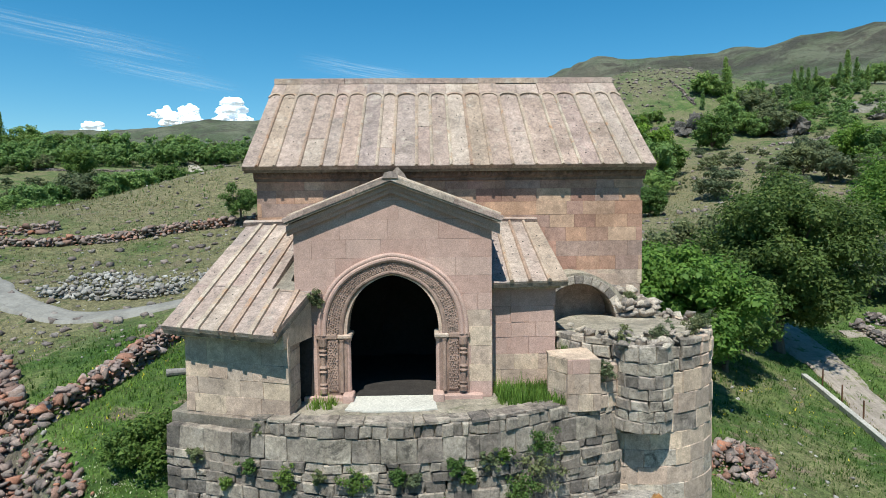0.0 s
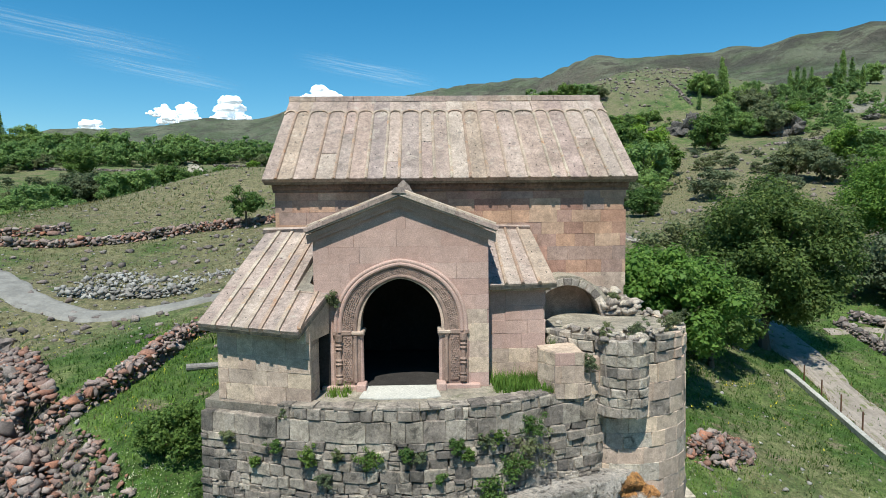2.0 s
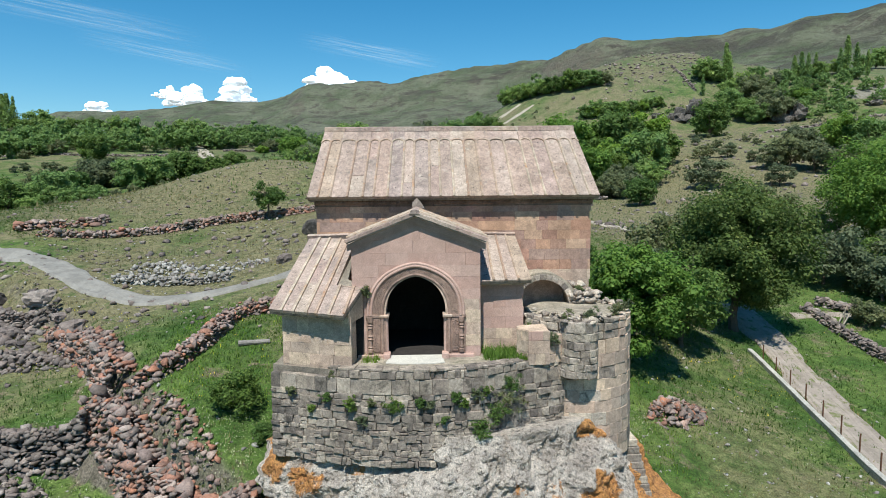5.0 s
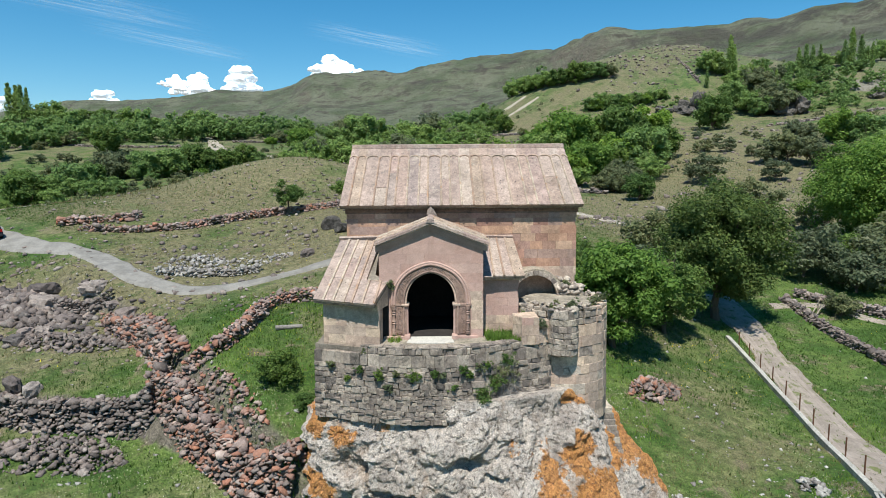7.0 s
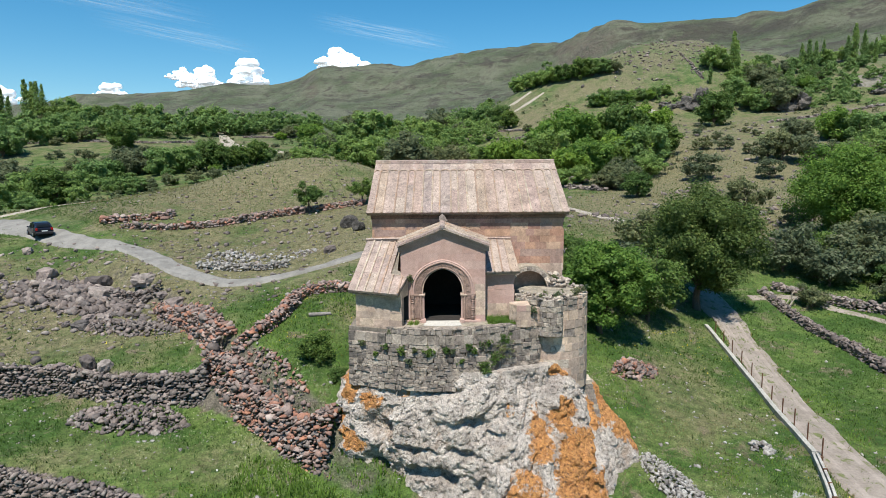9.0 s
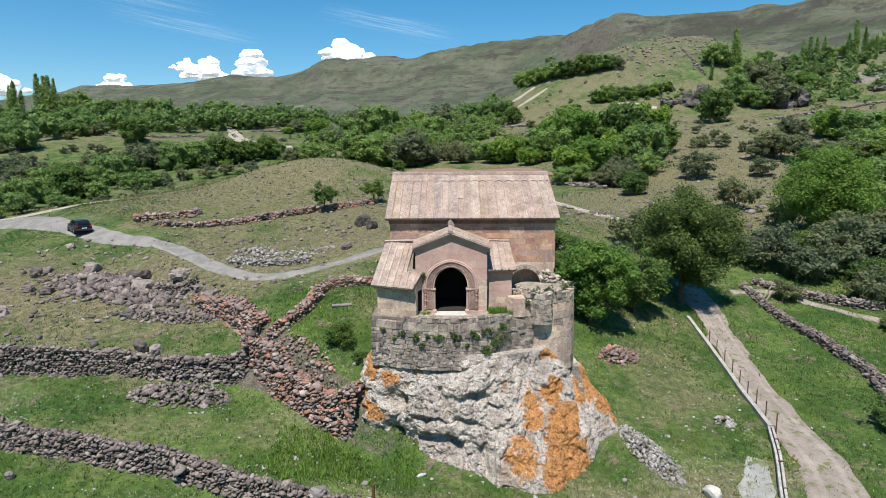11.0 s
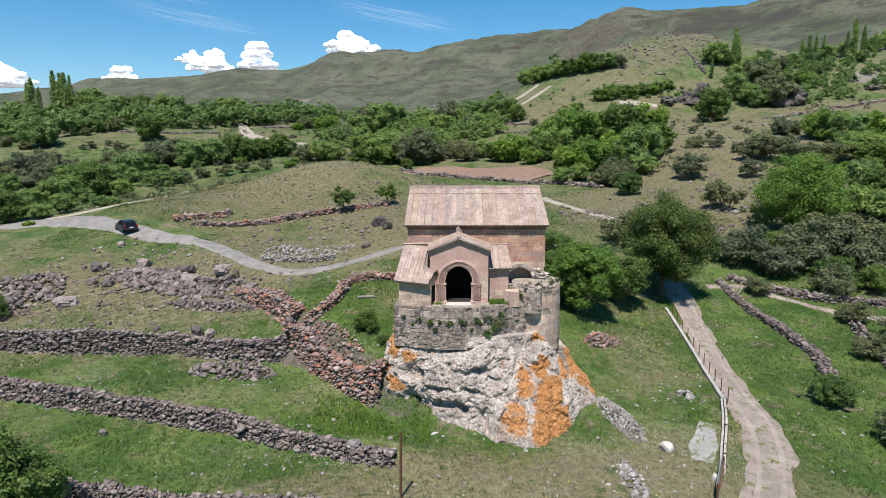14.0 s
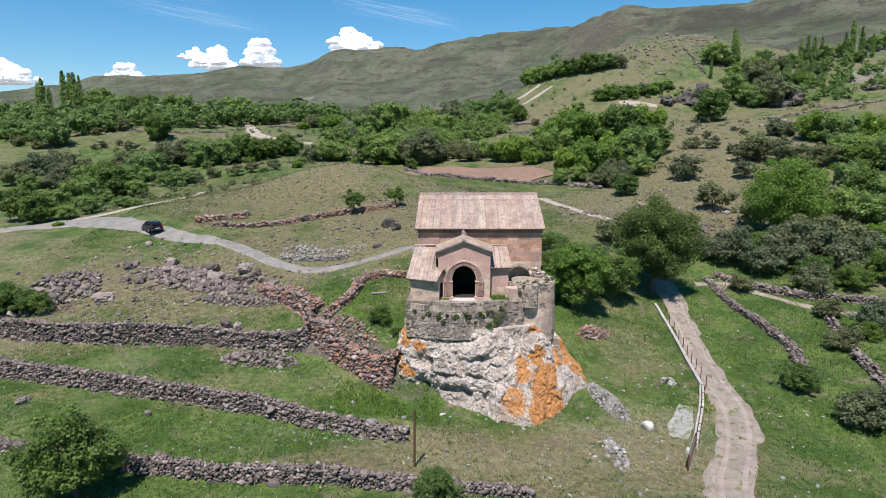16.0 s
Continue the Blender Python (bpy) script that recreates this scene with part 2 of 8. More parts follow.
def ground_material():
    m, nt, b, pos = material("meadow_with_bare_soil", 0.95)
    big = tex_noise(nt, pos, 0.035, 6, 0.6, 0.3)
    mid = tex_noise(nt, pos, 0.22, 7, 0.65, 0.2)
    fine = tex_noise(nt, pos, 2.2, 8, 0.7)
    tiny = tex_noise(nt, pos, 11.0, 4, 0.7)
    grass = mixc(nt, step_mask(nt, mid, 0.38, 0.62), (0.045, 0.09, 0.018), (0.099, 0.146, 0.038))
    dry = mixc(nt, fine, (0.12, 0.11, 0.06), (0.2, 0.18, 0.11))
    sep = nt.nodes.new("ShaderNodeSeparateXYZ")
    nt.links.new(pos, sep.inputs[0])
    cov = nt.nodes.new("ShaderNodeAttribute")
    cov.attribute_name = "dryness"
    upland = maths(nt, "MULTIPLY", step_mask(nt, sep.outputs[1], 35.0, 120.0), 0.03)
    worn = maths(nt, "ADD", maths(nt, "ADD", maths(nt, "MULTIPLY", big, 0.55), maths(nt, "MULTIPLY", mid, 0.45)), maths(nt, "ADD", upland, maths(nt, "MULTIPLY", cov.outputs["Fac"], 0.2)))
    c = mixc(nt, step_mask(nt, worn, 0.44, 0.62), grass, dry)
    soil = mixc(nt, tiny, (0.13, 0.1, 0.075), (0.21, 0.17, 0.13))
    c = mixc(nt, step_mask(nt, tex_noise(nt, pos, 0.4, 9, 0.74, 0.6), 0.54, 0.66), c, soil)
    weeds = maths(nt, "MULTIPLY", step_mask(nt, tex_noise(nt, pos, 0.9, 8, 0.74, 0.4), 0.55, 0.63), 0.75)
    c = mixc(nt, weeds, c, (0.038, 0.074, 0.016))
    # distant slopes: bare, stony pasture, its colour greyed in place of haze
    far = step_mask(nt, sep.outputs[1], 230.0, 430.0)
    hill = mixc(nt, step_mask(nt, tex_noise(nt, pos, 0.012, 9, 0.66, 0.4), 0.4, 0.6), (0.085, 0.106, 0.066), (0.145, 0.152, 0.115))
    hill = mixc(nt, step_mask(nt, tex_noise(nt, pos, 0.05, 9, 0.7, 0.3), 0.52, 0.62), hill, (0.075, 0.068, 0.06))
    strata = nt.nodes.new("ShaderNodeMapping")
    strata.inputs["Scale"].default_value = (0.006, 0.006, 0.07)
    nt.links.new(pos, strata.inputs[0])
    band = maths(nt, "MULTIPLY", step_mask(nt, tex_noise(nt, strata.outputs[0], 1.0, 9, 0.7, 0.6), 0.5, 0.57), step_mask(nt, tex_noise(nt, pos, 0.035, 8, 0.7), 0.4, 0.56))
    hill = mixc(nt, maths(nt, "MULTIPLY", step_mask(nt, tex_noise(nt, pos, 0.16, 8, 0.72, 0.3), 0.54, 0.62), 0.6), hill, (0.045, 0.05, 0.034))
    hill = mixc(nt, maths(nt, "MULTIPLY", band, 0.6), hill, (0.055, 0.05, 0.047))
    crest = maths(nt, "MULTIPLY", maths(nt, "MULTIPLY", step_mask(nt, sep.outputs[2], 136.0, 150.0), maths(nt, "SUBTRACT", 1.0, step_mask(nt, sep.outputs[2], 170.0, 184.0))), step_mask(nt, sep.outputs[0], 130.0, 320.0))
    crest = maths(nt, "MULTIPLY", maths(nt, "MULTIPLY", crest, step_mask(nt, tex_noise(nt, pos, 0.02, 8, 0.7, 0.5), 0.45, 0.55)), 0.8)
    hill = mixc(nt, crest, hill, (0.06, 0.054, 0.05))
    c = mixc(nt, far, c, hill)
    # steep faces show rock
    nrm = nt.nodes.new("ShaderNodeNewGeometry").outputs["Normal"]
    sn = nt.nodes.new("ShaderNodeSeparateXYZ")
    nt.links.new(nrm, sn.inputs[0])
    steep = maths(nt, "SUBTRACT", 1.0, step_mask(nt, sn.outputs[2], 0.68, 0.84))
    c = mixc(nt, maths(nt, "MULTIPLY", steep, step_mask(nt, mid, 0.35, 0.55)), c, mixc(nt, fine, (0.09, 0.075, 0.062), (0.17, 0.15, 0.13)))
    c = mixc(nt, 1.0, c, ramp(nt, fine, [(0.3, (0.5, 0.52, 0.48)), (0.7, (1.38, 1.35, 1.32))]), "MULTIPLY")
    c = mixc(nt, 1.0, c, ramp(nt, tiny, [(0.32, (0.4, 0.42, 0.38)), (0.68, (1.5, 1.47, 1.42))]), "MULTIPLY")
    nt.links.new(c, b.inputs["Base Color"])
    crags = maths(nt, "MULTIPLY", maths(nt, "MULTIPLY", tex_noise(nt, pos, 0.022, 10, 0.68, 0.4), step_mask(nt, sep.outputs[1], 220.0, 600.0)), 140.0)
    bump(nt, b, maths(nt, "ADD", maths(nt, "ADD", fine, maths(nt, "MULTIPLY", tiny, 0.4)), crags), 0.9, 0.12)
    return m


def dirt_material(name, a, bcol, patch, at=(0.55, 0.7)):
    m, nt, b, pos = material(name, 0.95)
    fine, mid = tex_noise(nt, pos, 7.0, 8, 0.7), tex_noise(nt, pos, 0.7, 7, 0.65)
    c = mixc(nt, step_mask(nt, mid, 0.35, 0.65), a, bcol)
    c = mixc(nt, step_mask(nt, tex_noise(nt, pos, 1.3, 8, 0.72, 0.4), *at), c, patch)
    c = mixc(nt, 1.0, c, ramp(nt, fine, [(0.3, (0.8,) * 3), (0.7, (1.18,) * 3)]), "MULTIPLY")
    nt.links.new(c, b.inputs["Base Color"])
    bump(nt, b, maths(nt, "ADD", fine, mid), 0.8, 0.04)
    return m


GROUND = ground_material()
DIRT = dirt_material("pinkish_dirt_road", (0.255, 0.212, 0.182), (0.335, 0.282, 0.245), (0.15, 0.14, 0.07), (0.6, 0.7))
GRAVEL = dirt_material("grey_gravel_road", (0.18, 0.168, 0.152), (0.25, 0.234, 0.212), (0.17, 0.17, 0.1), (0.64, 0.74))
PLOUGH = dirt_material("reddish_ploughed_soil", (0.2, 0.125, 0.09), (0.25, 0.165, 0.12), (0.14, 0.11, 0.06), (0.6, 0.75))


def rock_material():
    m, nt, b, pos = material("pale_crag_with_orange_lichen", 0.95)
    a, f, g = tex_noise(nt, pos, 0.9, 9, 0.7, 0.5), tex_noise(nt, pos, 4.5, 10, 0.78, 0.3), tex_noise(nt, pos, 17.0, 6, 0.78)
    c = mixc(nt, step_mask(nt, a, 0.36, 0.6), (0.42, 0.356, 0.312), (0.70, 0.615, 0.546))
    c = mixc(nt, step_mask(nt, tex_noise(nt, pos, 0.45, 7, 0.66, 0.4), 0.52, 0.64), c, (0.46, 0.35, 0.275))
    c = mixc(nt, maths(nt, "MULTIPLY", step_mask(nt, f, 0.53, 0.63), 0.65), c, (0.2, 0.17, 0.15))
    # orange lichen in crusts, thinning out into flecks
    cov = nt.nodes.new("ShaderNodeAttribute")
    cov.attribute_name = "lichen"
    crust = maths(nt, "ADD", maths(nt, "MULTIPLY", tex_noise(nt, pos, 2.2, 8, 0.75, 0.5), 0.9), maths(nt, "MULTIPLY", f, 0.5))
    lich = step_mask(nt, maths(nt, "SUBTRACT", maths(nt, "ADD", maths(nt, "MULTIPLY", cov.outputs["Fac"], 0.62), crust), 1.0), 0.0, 0.12)
    c = mixc(nt, maths(nt, "MULTIPLY", lich, 0.92), c, mixc(nt, step_mask(nt, tex_noise(nt, pos, 6.0, 7, 0.75), 0.35, 0.65), (0.42, 0.165, 0.045), (0.72, 0.34, 0.1)))
    pit = maths(nt, "MULTIPLY", step_mask(nt, tex_noise(nt, pos, 7.5, 5, 0.62, 0.4), 0.56, 0.66), 0.7)
    c = mixc(nt, pit, c, (0.15, 0.125, 0.108))
    c = mixc(nt, 1.0, c, ramp(nt, g, [(0.3, (0.55,) * 3), (0.7, (1.42,) * 3)]), "MULTIPLY")
    nt.links.new(c, b.inputs["Base Color"])
    bump(nt, b, maths(nt, "SUBTRACT", maths(nt, "ADD", f, maths(nt, "MULTIPLY", g, 0.7)), pit), 1.0, 0.16)
    return m


CRAG = rock_material()

# ---- building helpers ----


def mesh_ob(name, verts, faces, mat, parent=None, smooth=False):
    me = bpy.data.meshes.new(name)
    me.from_pydata([tuple(v) for v in verts], [], faces)
    me.materials.append(mat)
    if smooth:
        me.shade_smooth()
    ob = new(name, me)
    ob.parent = parent
    return ob


def part(name, bm, mat, parent=None, label=""):
    bmesh.ops.recalc_face_normals(bm, faces=bm.faces)
    me = bpy.data.meshes.new(name)
    bm.to_mesh(me)
    bm.free()
    me.materials.append(mat)
    ob = new(name, me)
    ob.parent = parent
    return tagged(ob, label)


def bm_box(x0, x1, y0, y1, z0, z1, bevel=0.0, bm=None):
    bm = bm or bmesh.new()
    v = bmesh.ops.create_cube(bm, size=1)["verts"]
    bmesh.ops.transform(bm, verts=v, matrix=Matrix.Translation(((x0 + x1) / 2, (y0 + y1) / 2, (z0 + z1) / 2)) @ Matrix.Diagonal((x1 - x0, y1 - y0, z1 - z0, 1)))
    if bevel:
        bmesh.ops.bevel(bm, geom=list({e for q in v for e in q.link_edges}), offset=bevel, segments=1, affect="EDGES")
    return bm


def bm_prism(pts, vec, bm=None):
    """A solid from a planar outline pushed along vec."""
    bm = bm or bmesh.new()
    a = [bm.verts.new(p) for p in pts]
    b = [bm.verts.new(Vector(p) + Vector(vec)) for p in pts]
    bm.faces.new(a)
    bm.faces.new(b[::-1])
    for i in range(len(a)):
        j = (i + 1) % len(a)
        bm.faces.new((a[i], b[i], b[j], a[j]))
    return bm


def empty(name, label, category, x=0.0, y=0.0, z=0.0, group="", kind=""):
    ob = new(name)
    ob.location = (x, y, z)
    ob.empty_display_size = 0.2
    return tagged(ob, label, category, group, kind)


def fbm(x, y, scale, octaves=4, seed=0.0):
    """Smooth value noise over arrays of places, about -1 to 1."""
    out, amp, tot = np.zeros(np.shape(x)), 1.0, 0.0
    for o in range(octaves):
        u, v = np.asarray(x) * scale * 2 ** o + 17.3 * o + seed, np.asarray(y) * scale * 2 ** o - 9.1 * o + seed
        i, j = np.floor(u), np.floor(v)
        fu, fv = u - i, v - j
        fu, fv = fu * fu * (3 - 2 * fu), fv * fv * (3 - 2 * fv)

        def h(a, b):
            q = np.sin(a * 127.1 + b * 311.7 + o * 74.7) * 43758.5453
            return q - np.floor(q)
        n = (h(i, j) * (1 - fu) + h(i + 1, j) * fu) * (1 - fv) + (h(i, j + 1) * (1 - fu) + h(i + 1, j + 1) * fu) * fv
        out, tot, amp = out + amp * (2 * n - 1), tot + amp, amp / 2
    return out / tot


# ---- the lie of the land ----
GX = [-220, -120, -70, -42, -25, -15, -8, -3, 3, 9, 16, 25, 40, 65, 110, 210]
GY = [-90, -30, 0, 6, 11, 16, 21, 27, 34, 45, 60, 80, 110, 160, 230, 320]
Z_SOUTH = [
    [-13.5, -10.4, -9.5, -9.2, -8.9, -8.7, -8.5, -8.4, -8.2, -8, -7.8, -7.5, -7, -6.2, -5, -0.1],
    [-9.1, -6, -5.7, -5.9, -5.6, -5.3, -5.1, -5, -4.7, -4.4, -4.2, -4.1, -4.3, -4.6, -3.4, 3.8],
    [-7.1, -4.1, -4, -4.8, -4.6, -4, -3.5, -3.3, -3.3, -3.2, -3.4, -4.2, -5.7, -6.1, -3.2, 6.1],
    [-6.8, -3.7, -3.6, -4.5, -4.6, -4.2, -4, -4.3, -4.7, -4.6, -4.6, -5.3, -6.5, -6.4, -3.1, 6.6],
    [-6.4, -3.5, -3.2, -4.1, -4.4, -4.3, -4.7, -5.6, -6.4, -6.3, -6.3, -6.7, -7.2, -6.6, -3, 7],
]
Z_CHURCH = [
    [-6.1, -3.2, -2.7, -3.6, -4, -3.8, -3.9, -5.4, -6.8, -7.1, -7.5, -8.1, -7.6, -6.7, -2.8, 7.4],
    [-5.8, -2.9, -2.2, -3.2, -3.4, -2.9, -2.4, -3.3, -5.1, -6.2, -7.6, -8.7, -7.8, -6.6, -2.5, 7.9],
    [-5.5, -2.7, -1.5, -2.3, -2.3, -1.9, -1.3, -1.6, -2.7, -3.9, -6.3, -8.1, -7.6, -6.3, -2.1, 8.5],
    [-5, -2.4, -0.7, -0.2, -0.5, -0.8, 0, 0.1, -0.5, -2, -4.4, -6.9, -7.1, -5.7, -1.5, 9.2],
]
Z_MIDDLE = [
    [-4.3, -2.1, 0.7, 2.1, 0.6, 1, 2, 1.9, 1.1, -0.5, -2.5, -4.3, -4.9, -4.2, -0.3, 10.3],
    [-3.4, -1.8, 1.7, 3.9, 4.2, 4.1, 4, 3.5, 2.7, 1.6, 0.5, -0.3, -1.4, -1.9, 1.8, 12],
    [-1.9, -1.7, 1.3, 5.1, 7.9, 7.9, 6.8, 5.8, 4.6, 3.4, 2.1, 1.2, 1.4, 1.4, 4.8, 14.5],
    [0.6, -1, 0.7, 4, 5.5, 5.7, 5.4, 5, 4.6, 4.1, 3.7, 3.5, 3.7, 5.1, 9.2, 18.7],
]
Z_FAR = [
    [6.3, 4.6, 5.7, 6.2, 6.3, 6.4, 6.6, 6.8, 7.1, 7.5, 8.2, 9.2, 11.1, 14.4, 18.5, 26.8],
    [16.8, 15.7, 14.7, 14.6, 15.1, 15.8, 16.4, 16.9, 17.6, 18.5, 19.6, 21.1, 23.7, 26.7, 27.3, 38.9],
    [30.8, 30, 28.3, 27.5, 27.5, 27.7, 27.9, 28.2, 28.6, 29, 29.6, 30.5, 32.1, 35, 40.3, 54.4],
]
GZ = np.array(Z_SOUTH + Z_CHURCH + Z_MIDDLE + Z_FAR)
# dry-stone terrace walls west of the church, as y over x
WX = [-60, -42, -34, -26, -20, -15, -10, -6, -3]
WALL_LOW = [14, 9, 7.5, 5.5, 4, 2.8, 1.8, 1.2, 0.8]
WALL_MID = [20, 17.6, 16.1, 14.2, 12.6, 11.0, 8.9, 7.4, 6.4]
WALL_HIGH = [24, 22, 21.8, 21.8, 20.5, 19.5, 16.8, 13.5, 12.5]
WALL_BANK = [60, 50, 41, 34, 29, 23.0, 17.2, 14, 13]
# skyline: azimuth from the church in degrees, its distance, the tangent of its elevation
SKY_AZ = [-180, -90, -50, -36, -30, -25, -20, -14.5, -13, -10.8, -5, 0, 6, 10.5, 13, 15.5, 20, 26, 31, 33, 38, 60, 90, 180]
SKY_R = [900, 900, 1500, 1500, 1430, 1350, 1250, 1180, 1160, 1120, 1080, 1050, 1010, 960, 900, 860, 830, 810, 780, 770, 740, 700, 700, 900]
SKY_T = [0.05, 0.05, 0.072, 0.08, 0.108, 0.117, 0.129, 0.137, 0.143, 0.165, 0.165, 0.178, 0.195, 0.198, 0.208, 0.229, 0.221, 0.225, 0.226, 0.225, 0.223, 0.25, 0.2, 0.05]


def sstep(t):
    t = np.clip(t, 0, 1)
    return t * t * (3 - 2 * t)


def hermite(knots, vals, q):
    """Smooth interpolation along the last axis of vals, one row of vals for each q."""
    k = np.asarray(knots, float)
    q = np.clip(q, k[0], k[-1])
    i = np.clip(np.searchsorted(k, q) - 1, 0, len(k) - 2)
    sl = np.gradient(vals, k, axis=-1)
    r = np.arange(len(q))
    h = k[i + 1] - k[i]
    t = (q - k[i]) / h
    a, b, ma, mb = vals[r, i], vals[r, i + 1], sl[r, i] * h, sl[r, i + 1] * h
    return (2 * t ** 3 - 3 * t ** 2 + 1) * a + (t ** 3 - 2 * t ** 2 + t) * ma + (3 * t ** 2 - 2 * t ** 3) * b + (t ** 3 - t ** 2) * mb


def ground_z(x, y):
    """Height of the ground over arrays of x and y."""
    x, y = np.atleast_1d(np.asarray(x, float)), np.atleast_1d(np.asarray(y, float))
    cols = np.stack([hermite(GY, np.broadcast_to(GZ[:, c], (len(x), len(GY))), y) for c in range(len(GX))], axis=-1)
    z = hermite(GX, cols, x)
    soften = 14 * sstep((x + 7) / 13)
    for line, rise, wide in ((WALL_LOW, 0.9, 0.8), (WALL_MID, 1.7, 1.0), (WALL_HIGH, 1.7, 1.0), (WALL_BANK, 1.5, 2.5)):
        gentle = 13 * sstep((-28 - x) / 9) if line is WALL_BANK else 0
        z = z - rise * (1 - sstep((y - np.interp(x, WX, line)) / (wide + soften + gentle) + 0.5))
    z = z + 29 * np.exp(-((x - 121) / 62) ** 2 - ((y - 318) / 55) ** 2) * sstep((np.hypot(x, y) - 215) / 80)
    z = z + 13.5 * np.exp(-((x - 58) / 42) ** 2 - ((y - 305) / 38) ** 2)
    z = z + 2.2 * np.exp(-((x + 20) / 13) ** 2 - ((y - 76) / 9) ** 2)
    dx, dy = x, y + 30
    r, az = np.hypot(dx, dy), np.degrees(np.arctan2(dx, dy))
    top = np.interp(az, SKY_AZ, SKY_R)
    ridge = 8 + top * np.interp(az, SKY_AZ, SKY_T)
    s = np.clip((r - 330) / (top - 330), 0, 1)
    prof = 0.75 * s ** 1.25 + 0.25 * sstep((s - 0.72) / 0.26)
    rough = fbm(x, y, 0.006, 6) * 18 * sstep((r - 300) / 250) * (1 - 0.65 * sstep((s - 0.85) / 0.15))
    z = z + (ridge - z) * prof + rough - np.clip(r - top, 0, None) * 0.06
    mid = sstep((r - 60) / 120)
    z = z + fbm(x, y, 0.03, 3, 3.0) * (0.25 + 2.2 * mid) * sstep((np.hypot(x - 2, y - 18) - 8) / 25)
    return z + fbm(x, y, 0.4, 2, 5.0) * 0.16 / (1 + (np.hypot(x, y - 18) / 38) ** 2) + fbm(x, y, 0.021, 5, 2.0) * 9 * sstep((r - 330) / 200)


def gz(x, y):
    return float(ground_z([x], [y])[0])


# dry and lush stretches of the meadow: middle, reach, strength
DRY = [(12, 5, 9, 6, 0.9), (-5, 4, 8, 3.5, 0.6), (2, 4.5, 7, 3.5, 0.6), (15, 18, 5, 10, 0.3), (62, 112, 34, 50, 0.5), (105, 190, 55, 50, 0.3), (60, 255, 45, 30, 0.4), (30, 75, 18, 20, 0.4), (-18, 58, 24, 26, 0.65), (-34, 32, 14, 7, 0.9), (-10, 40, 14, 6, 0.5), (34, 16, 9, 22, -0.9), (44, 36, 14, 14, -0.7),
       (-24, 9, 26, 4, -0.8), (-24, 17.5, 20, 3, -0.4), (-8, 24, 4, 6, 0.1), (-20, 0, 24, 5, -0.8), (9, 30, 5, 7, -0.5), (70, 120, 30, 40, 0.4), (-120, 180, 60, 50, -0.5)]


def dryness(x, y):
    """How dry and grazed the ground is: -1 lush, 1 bare."""
    d = 0.35 * fbm(x, y, 0.09, 4, 21.0)
    for px, py, rx, ry, k in DRY:
        d = d + k * np.exp(-((x - px) / rx) ** 2 - ((y - py) / ry) ** 2)
    return d


def build_ground(n=440, k=5.7, a=16.6, cx=0.0, cy=18.0):
    u = np.linspace(-1, 1, n)
    g = a * np.sinh(k * u)
    xx, yy = np.meshgrid(cx + g, cy + g)
    zz = ground_z(xx.ravel(), yy.ravel())
    idx = np.arange(n * n).reshape(n, n)
    quads = np.stack([idx[:-1, :-1], idx[:-1, 1:], idx[1:, 1:], idx[1:, :-1]], -1).reshape(-1, 4)
    me = bpy.data.meshes.new("ground")
    me.from_pydata(np.stack([xx.ravel(), yy.ravel(), zz], 1).tolist(), [], quads.tolist())
    me.shade_smooth()
    me.materials.append(GROUND)
    dry = dryness(xx.ravel(), yy.ravel())
    me.attributes.new("dryness", "FLOAT", "POINT").data.foreach_set("value", np.clip(dry, -1, 1).astype(np.float32))
    return tagged(new("ground", me), "green and dry meadow slopes with bare soil, rising to hills", "ground", kind="structure")


build_ground()


def spline(pts, step):
    """Catmull-Rom through (x, y) points, evenly stepped."""
    p = np.array(pts, float)
    p = np.vstack([2 * p[0] - p[1], p, 2 * p[-1] - p[-2]])
    out = []
    for i in range(1, len(p) - 2):
        n = max(2, int(np.hypot(*(p[i + 1] - p[i])) / step))
        for t in np.arange(n) / n:
            out.append(0.5 * (2 * p[i] + (p[i + 1] - p[i - 1]) * t + (2 * p[i - 1] - 5 * p[i] + 4 * p[i + 1] - p[i + 2]) * t ** 2 + (3 * p[i] - p[i - 1] - 3 * p[i + 1] + p[i + 2]) * t ** 3))
    return np.array(out + [p[-2]])


